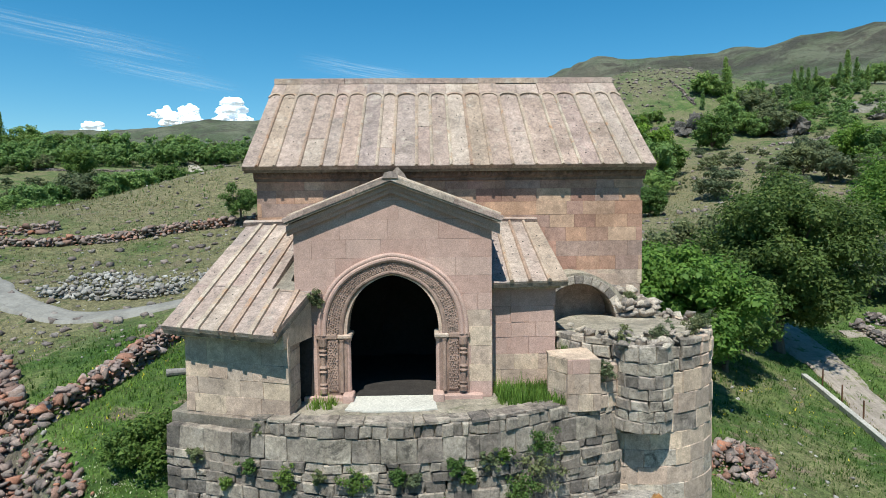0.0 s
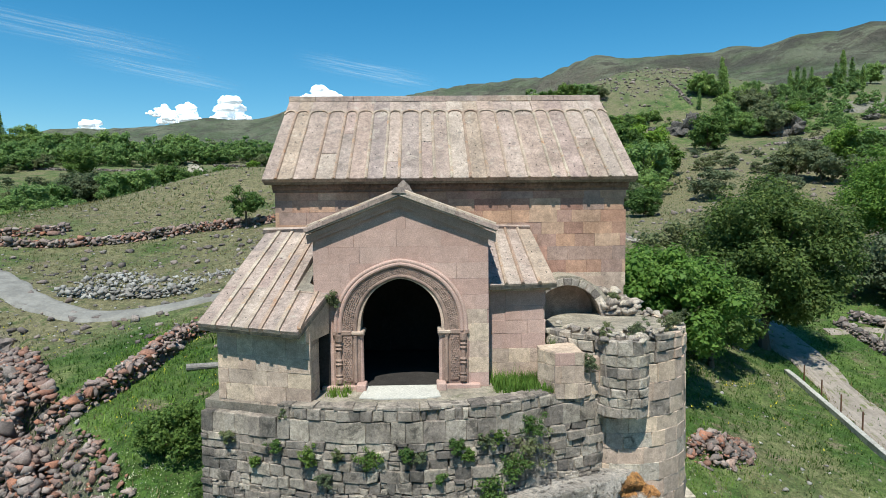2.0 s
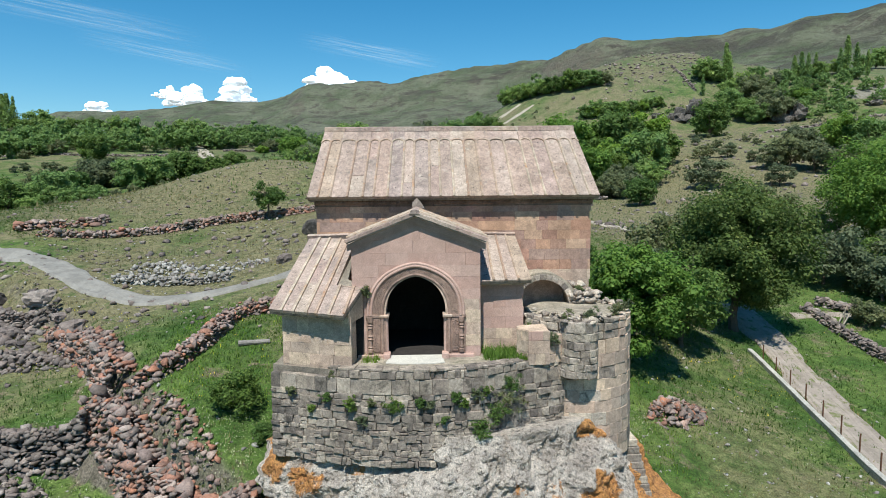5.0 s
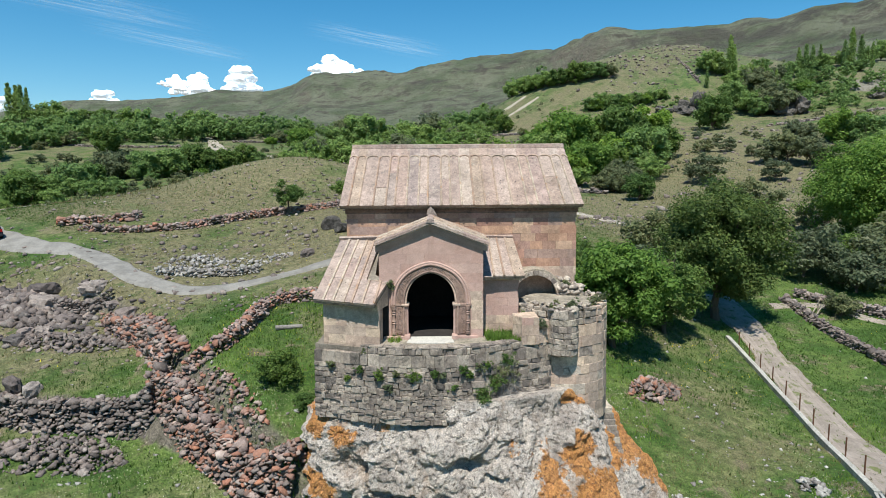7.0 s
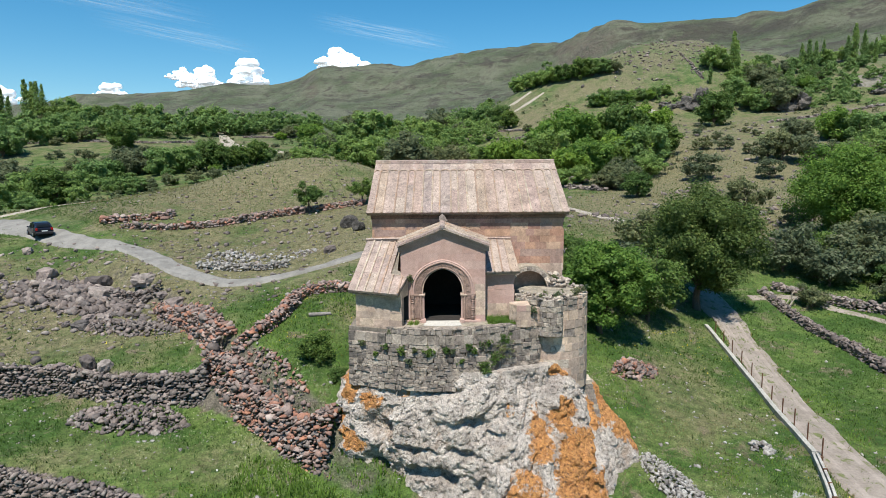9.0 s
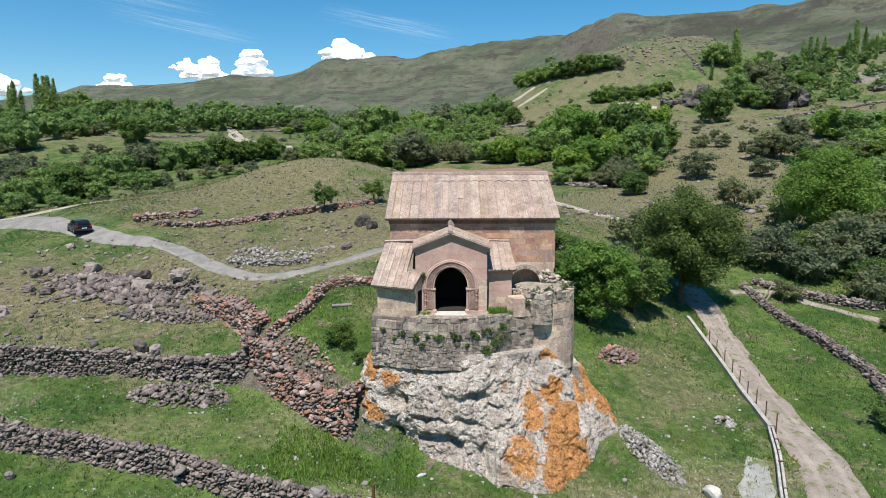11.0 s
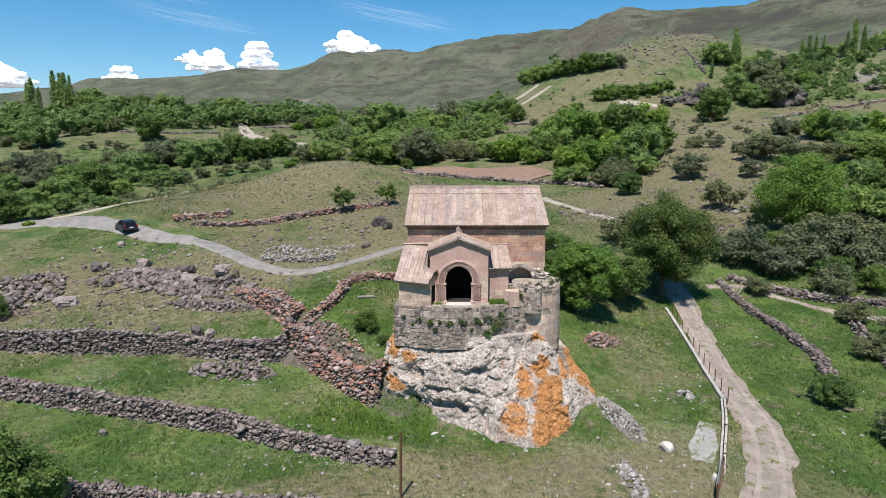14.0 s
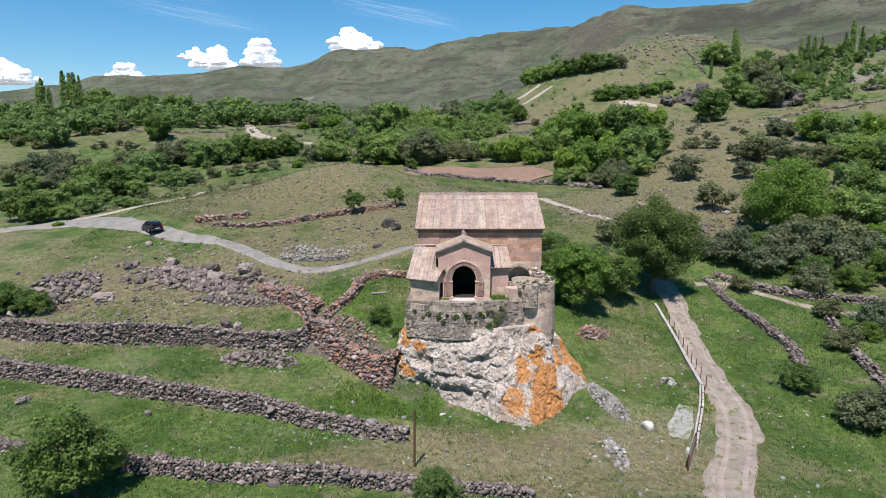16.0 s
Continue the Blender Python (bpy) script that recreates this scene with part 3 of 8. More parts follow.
def draped_strip(name, pts, width, mat, label, lift=0.16, step=0.5, across=11, ragged=0.45, category="road"):
    """A road or path laid on the ground, with ragged edges and two worn ruts."""
    line = spline(pts, step)
    d = np.gradient(line, axis=0)
    nrm = np.stack([-d[:, 1], d[:, 0]], 1) / np.hypot(d[:, 0], d[:, 1])[:, None]
    w = np.broadcast_to(width, len(line)) if np.isscalar(width) else np.interp(np.linspace(0, 1, len(line)), np.linspace(0, 1, len(width)), width)
    s = np.linspace(-1, 1, across)
    rag = 1 + ragged * np.stack([fbm(line[:, 0], line[:, 1], 0.35, 3, 1.0), fbm(line[:, 0], line[:, 1], 0.35, 3, 8.0)], 1)
    off = s[None, :] * (w[:, None] / 2) * np.where(s < 0, rag[:, :1], rag[:, 1:])
    px, py = line[:, :1] + nrm[:, :1] * off, line[:, 1:] + nrm[:, 1:] * off
    rut = 0.05 * np.exp(-((np.abs(s) - 0.45) / 0.18) ** 2)
    z = ground_z(px.ravel(), py.ravel()).reshape(px.shape)
    z = z + lift - rut[None, :] - np.where(np.abs(s) > 0.99, lift + 0.12, 0)[None, :]
    n, m = px.shape
    idx = np.arange(n * m).reshape(n, m)
    quads = np.stack([idx[:-1, :-1], idx[:-1, 1:], idx[1:, 1:], idx[1:, :-1]], -1).reshape(-1, 4).tolist()
    ob = mesh_ob(name, np.stack([px.ravel(), py.ravel(), z.ravel()], 1), quads, mat, smooth=True)
    return tagged(ob, label, category, kind="structure")

# ---- clouds beyond the hills ----


def cloud_material():
    m, nt, b, pos = material("bright_cumulus", 1.0)
    b.inputs["Base Color"].default_value = (0.95, 0.96, 0.98, 1)
    b.inputs["Specular IOR Level"].default_value = 0.0
    # a faint added glow brightens the shaded undersides
    b.inputs["Emission Color"].default_value = (0.9, 0.95, 1.0, 1)
    b.inputs["Emission Strength"].default_value = 0.28
    bump(nt, b, tex_noise(nt, pos, 0.02, 8, 0.7), 0.4, 12.0)
    return m


def wisp_material():
    m, nt, b, pos = material("thin_cirrus", 1.0)
    b.inputs["Base Color"].default_value = (0.95, 0.96, 0.98, 1)
    uv = nt.nodes.new("ShaderNodeTexCoord").outputs["Generated"]
    mp = nt.nodes.new("ShaderNodeMapping")
    mp.inputs["Scale"].default_value = (1.5, 1.0, 9.0)
    nt.links.new(uv, mp.inputs[0])
    sp = nt.nodes.new("ShaderNodeSeparateXYZ")
    nt.links.new(uv, sp.inputs[0])
    hump = lambda s: maths(nt, "MULTIPLY", maths(nt, "MULTIPLY", s, maths(nt, "SUBTRACT", 1.0, s)), 4.0)
    edge = maths(nt, "MULTIPLY", maths(nt, "POWER", hump(sp.outputs[0]), 2.0), maths(nt, "POWER", hump(sp.outputs[2]), 3.0))
    a = maths(nt, "MULTIPLY", maths(nt, "MULTIPLY", edge, step_mask(nt, tex_noise(nt, mp.outputs[0], 2.2, 8, 0.6, 0.6), 0.35, 0.8)), 0.36)
    nt.links.new(a, b.inputs["Alpha"])
    return m


CLOUD, WISP = cloud_material(), wisp_material()


def cumulus(x, y, z, w, h, seed, puffs=44):
    """A heap of billows: a flat foot, a knobbly head."""
    r = np.random.default_rng(seed)
    bm = bmesh.new()
    for i in range(puffs):
        u = r.normal(0, 0.27)
        k = max(0.12, 1 - abs(u) * 1.5)
        rad = h * r.uniform(0.16, 0.34) * (0.45 + 0.6 * k)
        c = Vector((u * w, r.normal(0, 0.12) * w, abs(r.normal(0, 0.4)) * h * k))
        v = bmesh.ops.create_icosphere(bm, subdivisions=3, radius=1)["verts"]
        for q in v:
            n = q.co.normalized()
            d = 1 + 0.26 * noise.fractal(n * 3.4 + Vector((i, seed, 0)), 0.7, 2.1, 5)
            q.co = c + Vector((n.x * rad * 1.25, n.y * rad, n.z * rad * (0.9 if n.z > 0 else 0.45))) * d
    me = bpy.data.meshes.new("cloud")
    bm.to_mesh(me)
    bm.free()
    me.shade_smooth()
    me.materials.append(CLOUD)
    ob = new("cloud", me)
    ob.matrix_world = Matrix.LocRotScale((x, y, z), Euler((0, 0, -math.atan2(x, y))), None)
    return tagged(ob, "white fair-weather cumulus cloud over the hills", "cloud", "clouds", "structure")


for i, (cx, cy, cz, cw, chh) in enumerate([(-1265, 3300, 455, 300, 120), (-1370, 3260, 505, 150, 60), (-1050, 3368, 480, 200, 140), (-560, 3470, 560, 300, 150), (-1680, 3125, 385, 170, 100), (-2130, 2860, 340, 380, 110)]):
    cumulus(cx, cy, cz, cw * 0.85, chh * 0.95, 7 + i)


def wisp(x, y, z, w, h, roll):
    ob = mesh_ob("cirrus", [(-w / 2, 0, -h / 2), (w / 2, 0, -h / 2), (w / 2, 0, h / 2), (-w / 2, 0, h / 2)], [(0, 1, 2, 3)], WISP)
    ob.matrix_world = Matrix.LocRotScale((x, y, z), Euler((0, radians(roll), -math.atan2(x, y))), None)
    ob.data.uv_layers.new()
    return tagged(ob, "thin streak of high cirrus cloud", "cloud", "clouds", "structure")


wisp(-1640, 2900, 830, 1300, 190, 6)
wisp(-1300, 3100, 690, 900, 120, 8)
wisp(-300, 3400, 760, 900, 150, 10)

# ---- the church: solid cores of the walls ----
NX0, NX1, NY0, NY1 = -3.95, 6.95, 18.0, 22.82      # nave walls
EAVE_Y, EAVE_Z, RIDGE_Y, RIDGE_Z = 17.6, 5.33, 20.41, 8.21
PX0, PX1, PY, PC = -2.09, 2.2, 14.0, 0.03          # porch front wall, its axis
P_EAVE, P_RIDGE = 3.97, 4.86
SPRING, HALF, APEX = 1.46, 1.04, 2.8                # doorway arch
BANDW = 0.62                                       # carved band round it

church = empty("church", "small pink tuff stone church with slab roofs and carved porch", "church", 1.5, 18, 0)


def arch_pts(cx, half, rise, z0, n=16):
    """Outline of a full-shouldered, slightly pointed arch, from its left spring to its right one."""
    out = []
    for i in range(2 * n + 1):
        t = math.pi * (1 - i / (2 * n))
        x = math.cos(t)
        out.append((cx + half * x, z0 + rise * (0.97 * math.sin(t) ** 0.86 + 0.03 * max(0.0, 1 - abs(x) / 0.4))))
    return out


def ch_part(name, bm, mat, label=""):
    """A part of the church, given in world places."""
    bmesh.ops.translate(bm, verts=bm.verts, vec=(-1.5, -18, 0))
    return part(name, bm, mat, church, label)


# nave: four walls and two gables round a closed dark room
nave = bmesh.new()
bm_box(NX0 + 0.1, NX1 - 0.1, NY0 + 0.1, NY0 + 0.7, -1.6, 5.0, 0, nave)
bm_box(NX0 + 0.1, NX1 - 0.1, NY1 - 0.7, NY1, -1.6, 5.0, 0, nave)
for gx in (NX0 + 0.1, NX1 - 0.75):
    bm_prism([(gx, NY0 + 0.7, -1.6), (gx, NY1 - 0.7, -1.6), (gx, NY1 - 0.7, 5.0), (gx, NY1 - 0.1, 5.02), (gx, RIDGE_Y, RIDGE_Z - 0.35), (gx, NY0 + 0.1, 5.02), (gx, NY0 + 0.7, 5.0)], (0.65, 0, 0), nave)
ch_part("wall_core", nave, ORANGE)

# porch: front wall with its arched doorway, two side walls
def bm_arch_wall(x0, x1, top, cx, half, rise, z0, zs, y0, y1):
    """A wall from x0 to x1 with the outline top along its upper edge and an arched doorway through it."""
    bm = bmesh.new()
    arch = arch_pts(cx, half, rise, zs)
    inner = [(cx - half, z0)] + arch + [(cx + half, z0)]
    outer = [(x0, z0)] + top + [(x1, z0)]
    n = 60

    def even(line):
        p = np.array(line)
        s = np.r_[0, np.cumsum(np.hypot(*np.diff(p, axis=0).T))]
        q = np.linspace(0, s[-1], n)
        return np.stack([np.interp(q, s, p[:, 0]), np.interp(q, s, p[:, 1])], 1)
    a, b = even(inner), even(outer)
    rows = [[bm.verts.new((x, y, z)) for x, z in line] for y in (y0, y1) for line in (a, b)]
    for i in range(n - 1):
        bm.faces.new((rows[0][i], rows[0][i + 1], rows[1][i + 1], rows[1][i]))
        bm.faces.new((rows[2][i], rows[3][i], rows[3][i + 1], rows[2][i + 1]))
        bm.faces.new((rows[0][i], rows[2][i], rows[2][i + 1], rows[0][i + 1]))
        bm.faces.new((rows[1][i], rows[1][i + 1], rows[3][i + 1], rows[3][i]))
    return bm


porch = bm_arch_wall(PX0 + 0.06, PX1 - 0.06, [(PX0 + 0.06, 3.8), (PC, 4.66), (PX1 - 0.06, 3.8)], PC, HALF, APEX - SPRING, -0.3, SPRING, PY + 0.06, PY + 0.55)
ch_part("wall_core", porch, PINK)
for sx in (PX0, PX1 - 0.5):
    ch_part("wall_core", bm_box(sx + 0.03, sx + 0.47, PY + 0.55, NY0 + 0.1, -0.3, 3.85), PINK)
ch_part("porch_floor", bm_box(PX0, PX1, PY - 0.02, NY0 + 0.1, -0.5, 0.03), PALE, "worn pale stone porch floor")


def slab_roof(corners, name, mat, thick=0.12, label=""):
    """A roof plane from four corners: lower left, lower right, upper right, upper left."""
    c = [Vector(p) for p in corners]
    nrm = (c[1] - c[0]).cross(c[3] - c[0]).normalized()
    return ch_part(name, bm_prism([p - nrm * thick for p in c], nrm * thick), mat, label)


# roofs: under-slabs; the covering stones come last
slab_roof([(-4.2, EAVE_Y + 0.03, EAVE_Z), (7.16, EAVE_Y + 0.03, EAVE_Z), (6.72, RIDGE_Y, RIDGE_Z), (-3.88, RIDGE_Y, RIDGE_Z)], "roof_bed", MORTAR, 0.16)
slab_roof([(7.16, 2 * RIDGE_Y - EAVE_Y, EAVE_Z), (-4.2, 2 * RIDGE_Y - EAVE_Y, EAVE_Z), (-3.88, RIDGE_Y, RIDGE_Z), (6.72, RIDGE_Y, RIDGE_Z)], "roof_slope", ROOF, 0.16, "stone slab roof slope")
slab_roof([(-2.24, 17.95, P_EAVE), (-2.24, 13.76, P_EAVE), (PC, 13.76, P_RIDGE), (PC, 17.95, P_RIDGE)], "roof_bed", MORTAR, 0.1)
slab_roof([(2.4, 13.76, P_EAVE), (2.4, 17.95, P_EAVE), (PC, 17.95, P_RIDGE), (PC, 13.76, P_RIDGE)], "roof_bed", MORTAR, 0.1)

# west chapel: skewed front wall, lean-to roof
A_BL, A_BR = Vector((-4.7, 13.4, 1.8)), Vector((-2.17, 12.42, 1.75))
A_TL, A_TR, A_HIP = Vector((-4.22, 18.0, 3.76)), Vector((-2.35, 18.0, 3.8)), Vector((-1.69, 13.9, 2.45))
ch_part("wall_core", bm_prism([(-4.36, 13.72, -0.5), (-2.0, 12.94, -0.5), (-2.0, 13.3, -0.5), (-4.36, 14.0, -0.5)], (0, 0, 2.3)), PALE)
ch_part("wall_core", bm_prism([(-4.36, 14.0, -1.6), (-3.86, 13.86, -1.6), (-3.86, 18.1, -1.6), (-4.36, 18.1, -1.6)], (0, 0, 3.4)), PALE)
ch_part("wall_core", bm_prism([(-4.34, 14.0, 1.8), (-4.34, 18.1, 1.8), (-4.34, 18.1, 3.6), (-4.34, 14.0, 1.95)], (0.45, 0, 0)), PALE)
ann = bmesh.new()
nrm = (A_BR - A_BL).cross(A_TL - A_BL).normalized()
bm_prism([p - nrm * 0.14 for p in (A_BL, A_BR, A_HIP, Vector((-2.3, 14.6, 2.64)), A_TR, A_TL)], nrm * 0.1, ann)
ch_part("roof_bed", ann, MORTAR)

# east lean-to
E_BL, E_BR, E_TR, E_TL = Vector((2.22, 14.45, 2.46)), Vector((4.0, 14.5, 2.5)), Vector((3.9, 18.0, 3.8)), Vector((2.3, 18.0, 3.83))
slab_roof([E_BL, E_BR, E_TR, E_TL], "roof_bed", MORTAR, 0.1)
ch_part("wall_core", bm_box(2.16, 3.76, 14.86, 15.3, -0.6, 2.36), PALE)
ch_part("wall_core", bm_prism([(3.3, 15.2, -0.6), (3.3, 18.1, -0.6), (3.3, 18.1, 3.65), (3.3, 15.2, 2.5)], (0.45, 0, 0)), PALE)

# ---- the crag and the terrace on it ----
TX = [-4.75, -4.36, -2.1, -1.2, 0.6, 2.2, 3.6, 4.3, 5.0]           # face of the terrace wall, as y over x
TY = [13.55, 13.38, 12.62, 12.42, 12.35, 12.6, 13.3, 13.5, 13.8]


def terrace_y(x):
    return float(np.interp(x, TX, TY))


# reach of the crag's foot from its middle, by direction in degrees
CRAG_A = [-180, -157, -149, -137, -120, -100, -75, -65, -50, -28, -12, 0, 25, 90, 180]
CRAG_R = [7.4, 9.2, 8.7, 7.2, 6.1, 6.2, 8.0, 9.4, 9.6, 8.8, 10.6, 10.4, 8.0, 6.0, 6.8]


# hollows of its face: middle x and z, half width and height, depth
HOLLOWS = [(-3.1, -5.0, 0.75, 0.55, 1.0), (-0.7, -7.1, 1.3, 0.34, 0.9), (1.4, -4.35, 0.7, 0.34, 0.7), (0.0, -3.1, 0.8, 0.22, 0.5), (-3.7, -6.7, 0.35, 0.6, 0.6), (-5.9, -6.0, 0.6, 0.4, 0.7), (5.7, -2.75, 0.3, 0.4, 0.5),
           (1.9, -7.7, 0.25, 0.8, 0.5), (3.1, -7.4, 0.2, 0.9, 0.4), (-1.4, -5.9, 0.9, 0.2, 0.4), (1.0, -5.9, 1.0, 0.22, 0.45), (2.6, -5.2, 0.5, 0.2, 0.35), (7.7, -5.4, 0.22, 1.4, 0.7), (4.6, -6.6, 0.14, 1.6, 0.35)]
# orange lichen: middle x and z, half width and height, density
LICHEN = [(6.1, -4.5, 0.75, 0.95, 1.05), (6.5, -6.2, 1.25, 1.2, 1.05), (6.5, -8.0, 1.8, 1.6, 1.05), (9.0, -5.0, 1.6, 1.1, 1.0), (10.3, -6.1, 1.5, 1.1, 0.98), (10.9, -7.2, 1.3, 1.0, 0.9), (4.7, -5.0, 0.9, 1.4, 0.78), (3.9, -7.3, 1.3, 1.5, 0.74), (5.9, -2.5, 0.45, 0.35, 0.9),
          (3.2, -3.9, 0.45, 0.6, 0.58), (-4.6, -3.4, 0.6, 0.9, 0.95), (-5.7, -4.8, 0.7, 0.7, 1.0), (-4.8, -5.9, 0.95, 0.7, 0.95), (-3.5, -3.8, 0.7, 0.6, 0.82), (-1.8, -3.2, 0.4, 0.3, 0.6)]


def build_crag():
    """A lumpy crag under the church: rings from the foot to the top, nodular relief, hollows and ledges carved into its face."""
    zs = np.linspace(0, 1, 150)
    th = np.concatenate([np.linspace(-math.pi * 1.06, math.pi * 0.06, 460, endpoint=False), np.linspace(math.pi * 0.06, math.pi * 0.94, 60, endpoint=False)])
    v, lich = [], []
    for s in zs:
        for a in th:
            ca, sa = math.cos(a), math.sin(a)
            # the top follows the terrace; the foot is steep in front and spreads to the south-east
            pw = 0.75 if ca < 0 else 1.0
            top = Vector((1.7 + math.copysign((6.7 if ca < 0 else 5.75) * abs(ca) ** pw, ca), 17.2 + math.copysign(4.9 * abs(sa) ** pw, sa), 0))
            deg = (math.degrees(a) + 180) % 360 - 180
            foot_r = float(np.interp(deg, CRAG_A, CRAG_R))
            foot = Vector((1.6 + foot_r * ca, 17.2 + foot_r * sa, 0))
            p = foot.lerp(top, s ** (0.85 - 0.25 * max(0.0, ca))) + Vector((ca, sa, 0)) * math.sin(math.pi * min(1, s * 1.12) ** 0.8) * 0.45
            z = -9.6 + s * 7.5
            q = Vector((p.x, p.y, z))
            free = 1.0 if s < 0.93 else max(0.1, (1 - s) / 0.07)
            lump = 0.5 - min(1.0, noise.voronoi(q * 0.62)[0][0])
            knob = 0.42 - min(0.9, noise.voronoi(q * 1.7 + Vector((3, 1, 7)))[0][0])
            grit = 0.4 - min(0.9, noise.voronoi(q * 4.3)[0][0])
            rough = 0.7 * noise.fractal(q * 0.33, 1.0, 2.1, 3) + 0.5 * lump + 0.42 * knob + 0.19 * grit + 0.12 * noise.fractal(q * 3.0, 0.7, 2.2, 4)
            # a shelf under the terrace wall, an undercut foot on the west side
            rough += 0.22 * math.exp(-((z + 3.5) / 0.45) ** 2) * (0.5 + noise.noise(q * 0.5))
            rough -= (0.9 if p.x < -3.2 else 0.35) * float(sstep(np.array((-6.2 - z) / 1.2))) * (1.0 if p.x < 2.5 else 0.0)
            if sa < 0.1:
                wx, wz = p.x + 0.35 * noise.noise(q * 1.1), z + 0.3 * noise.noise(q * 1.1 + Vector((9, 0, 0)))
                for hx, hz_, hw, hh, hd in HOLLOWS:
                    e = ((wx - hx) / hw) ** 2 + ((wz - hz_) / hh) ** 2
                    if e < 4:
                        rough -= hd * math.exp(-e * e)
                cover = max(k * math.exp(-(((wx - lx) / lw) ** 2 + ((wz - lz) / lh) ** 2) ** 2) for lx, lz, lw, lh, k in LICHEN)
            else:
                cover = 0.0
            p += Vector((ca, sa, 0)) * rough * 0.72 * free
            v.append((p.x, p.y, z + 0.16 * noise.noise(q * 1.9) * free))
            lich.append(cover)
    n, m = len(zs), len(th)
    f = [(i * m + j, i * m + (j + 1) % m, (i + 1) * m + (j + 1) % m, (i + 1) * m + j) for i in range(n - 1) for j in range(m)]
    v.append((1.6, 17.2, -2.0))
    lich.append(0.0)
    f += [((n - 1) * m + j, (n - 1) * m + (j + 1) % m, len(v) - 1) for j in range(m)]
    ob = mesh_ob("rock_crag", v, f, CRAG)
    ob.data.attributes.new("lichen", "FLOAT", "POINT").data.foreach_set("value", np.array(lich, np.float32))
    return tagged(ob, "pale grey rock crag with orange lichen under the church terrace", "rock")


build_crag()

# terrace: fill behind the retaining wall
fill = [(x, y + 0.28, -3.4) for x, y in zip(TX[:7], TY[:7])] + [(3.8, 15.2, -3.4), (3.8, 18.0, -3.4), (-4.6, 18.0, -3.4), (-4.7, 14.0, -3.4)]
ch_part("terrace_fill", bm_prism(fill, (0, 0, 3.3)), MORTAR, "terrace of rubble and earth before the porch")
# ruined round tower
T_C, T_R = Vector((5.75, 15.85, 0)), 2.05


def bm_drum(cx, cy, r0, r1, z0, z1, seg=40, a0=0.0, a1=2 * math.pi):
    bm = bmesh.new()
    bmesh.ops.create_cone(bm, cap_ends=True, segments=seg, radius1=r0, radius2=r1, depth=z1 - z0, matrix=Matrix.Translation((cx, cy, (z0 + z1) / 2)))
    return bm


ch_part("tower_core", bm_drum(T_C.x, T_C.y, T_R - 0.12, T_R - 0.14, -3.6, 1.1), MORTAR)
ch_part("pier_core", bm_prism([(3.75, 13.42, -0.15), (4.4, 13.45, -0.15), (4.4, 14.6, -0.15), (3.45, 14.2, -0.15), (3.45, 13.85, -0.15)], (0, 0, 1.1)), PALE)

# ---- roads ----
VERGE = dirt_material("earth_with_trodden_grass", (0.225, 0.188, 0.158), (0.3, 0.252, 0.217), (0.135, 0.145, 0.06), (0.52, 0.62))
draped_strip("dirt_road", [(26.6, 45), (26.4, 38.7), (24.6, 28), (22.9, 19), (21.9, 12), (19.7, 6.2), (16.6, 0.1), (14, -10), (12, -30)], 3.2, VERGE, "dirt track with a grassy middle beside the fence", ragged=0.6)
draped_strip("gravel_road", [(-3.5, 38), (-6.3, 36.5), (-12, 33), (-18, 32.2), (-24, 36), (-30, 41.5), (-37, 44.6), (-42, 47.6), (-48, 51), (-57, 56), (-64, 57), (-71, 55.2), (-85, 52)], [0.7, 1.2, 1.7, 2.1, 2.3, 2.6, 3.3, 4.6, 5.2, 4.4, 3.4, 2.6, 2.6], GRAVEL, "grey gravel road climbing past the church")
for off in (-0.78, 0.78):
    draped_strip("wheel_rut", [(26.4 + off, 38.7), (24.6 + off, 28), (22.9 + off, 19), (21.9 + off, 12), (19.7 + off, 6.2), (16.6 + off, 0.1), (14 + off, -10), (12 + off, -30)], 1.15, DIRT, "pale worn wheel rut of the dirt track", lift=0.15, ragged=0.6)

# ---- dry-stone walls, boulders and scattered stones ----
BASALT_P = stone("dark_basalt_wall_stone", BASALT_TONES, spread=0.3, stain=(0.2, 0.187, 0.165), stain_at=(0.62, 0.74), relief=0.02)
REDSTONE_P = stone("reddish_brown_wall_stone", RED_TONES, spread=0.3, stain=(0.26, 0.23, 0.2), stain_at=(0.62, 0.74), relief=0.02)


def quick_mesh(name, v, f, mat):
    """A mesh from a vertex array and an array of equal-sized faces."""
    me = bpy.data.meshes.new(name)
    k = f.shape[1]
    me.vertices.add(len(v))
    me.vertices.foreach_set("co", np.ascontiguousarray(v, np.float32).ravel())
    me.loops.add(f.size)
    me.loops.foreach_set("vertex_index", np.ascontiguousarray(f, np.int32).ravel())
    me.polygons.add(len(f))
    me.polygons.foreach_set("loop_start", np.arange(0, f.size, k, dtype=np.int32))
    me.update(calc_edges=True)
    me.validate()
    me.materials.append(mat)
    return me


def stone_shape(rng, n=11):
    """A rough fieldstone about one across: the hull of points on a blunt box."""
    bm = bmesh.new()
    for _ in range(n):
        p = Vector(rng.normal(size=3))
        p /= (abs(p.x) ** 6 + abs(p.y) ** 6 + abs(p.z) ** 6) ** (1 / 6)
        bm.verts.new(p * 0.5 * rng.uniform(0.8, 1.1))
    bmesh.ops.convex_hull(bm, input=bm.verts)
    bmesh.ops.delete(bm, geom=[q for q in bm.verts if not q.link_faces], context="VERTS")
    bmesh.ops.recalc_face_normals(bm, faces=bm.faces)
    bmesh.ops.triangulate(bm, faces=bm.faces)
    bm.verts.index_update()
    v, f = np.array([q.co[:] for q in bm.verts]), np.array([[q.index for q in t.verts] for t in bm.faces])
    bm.free()
    return v, f


_srng = np.random.default_rng(5)
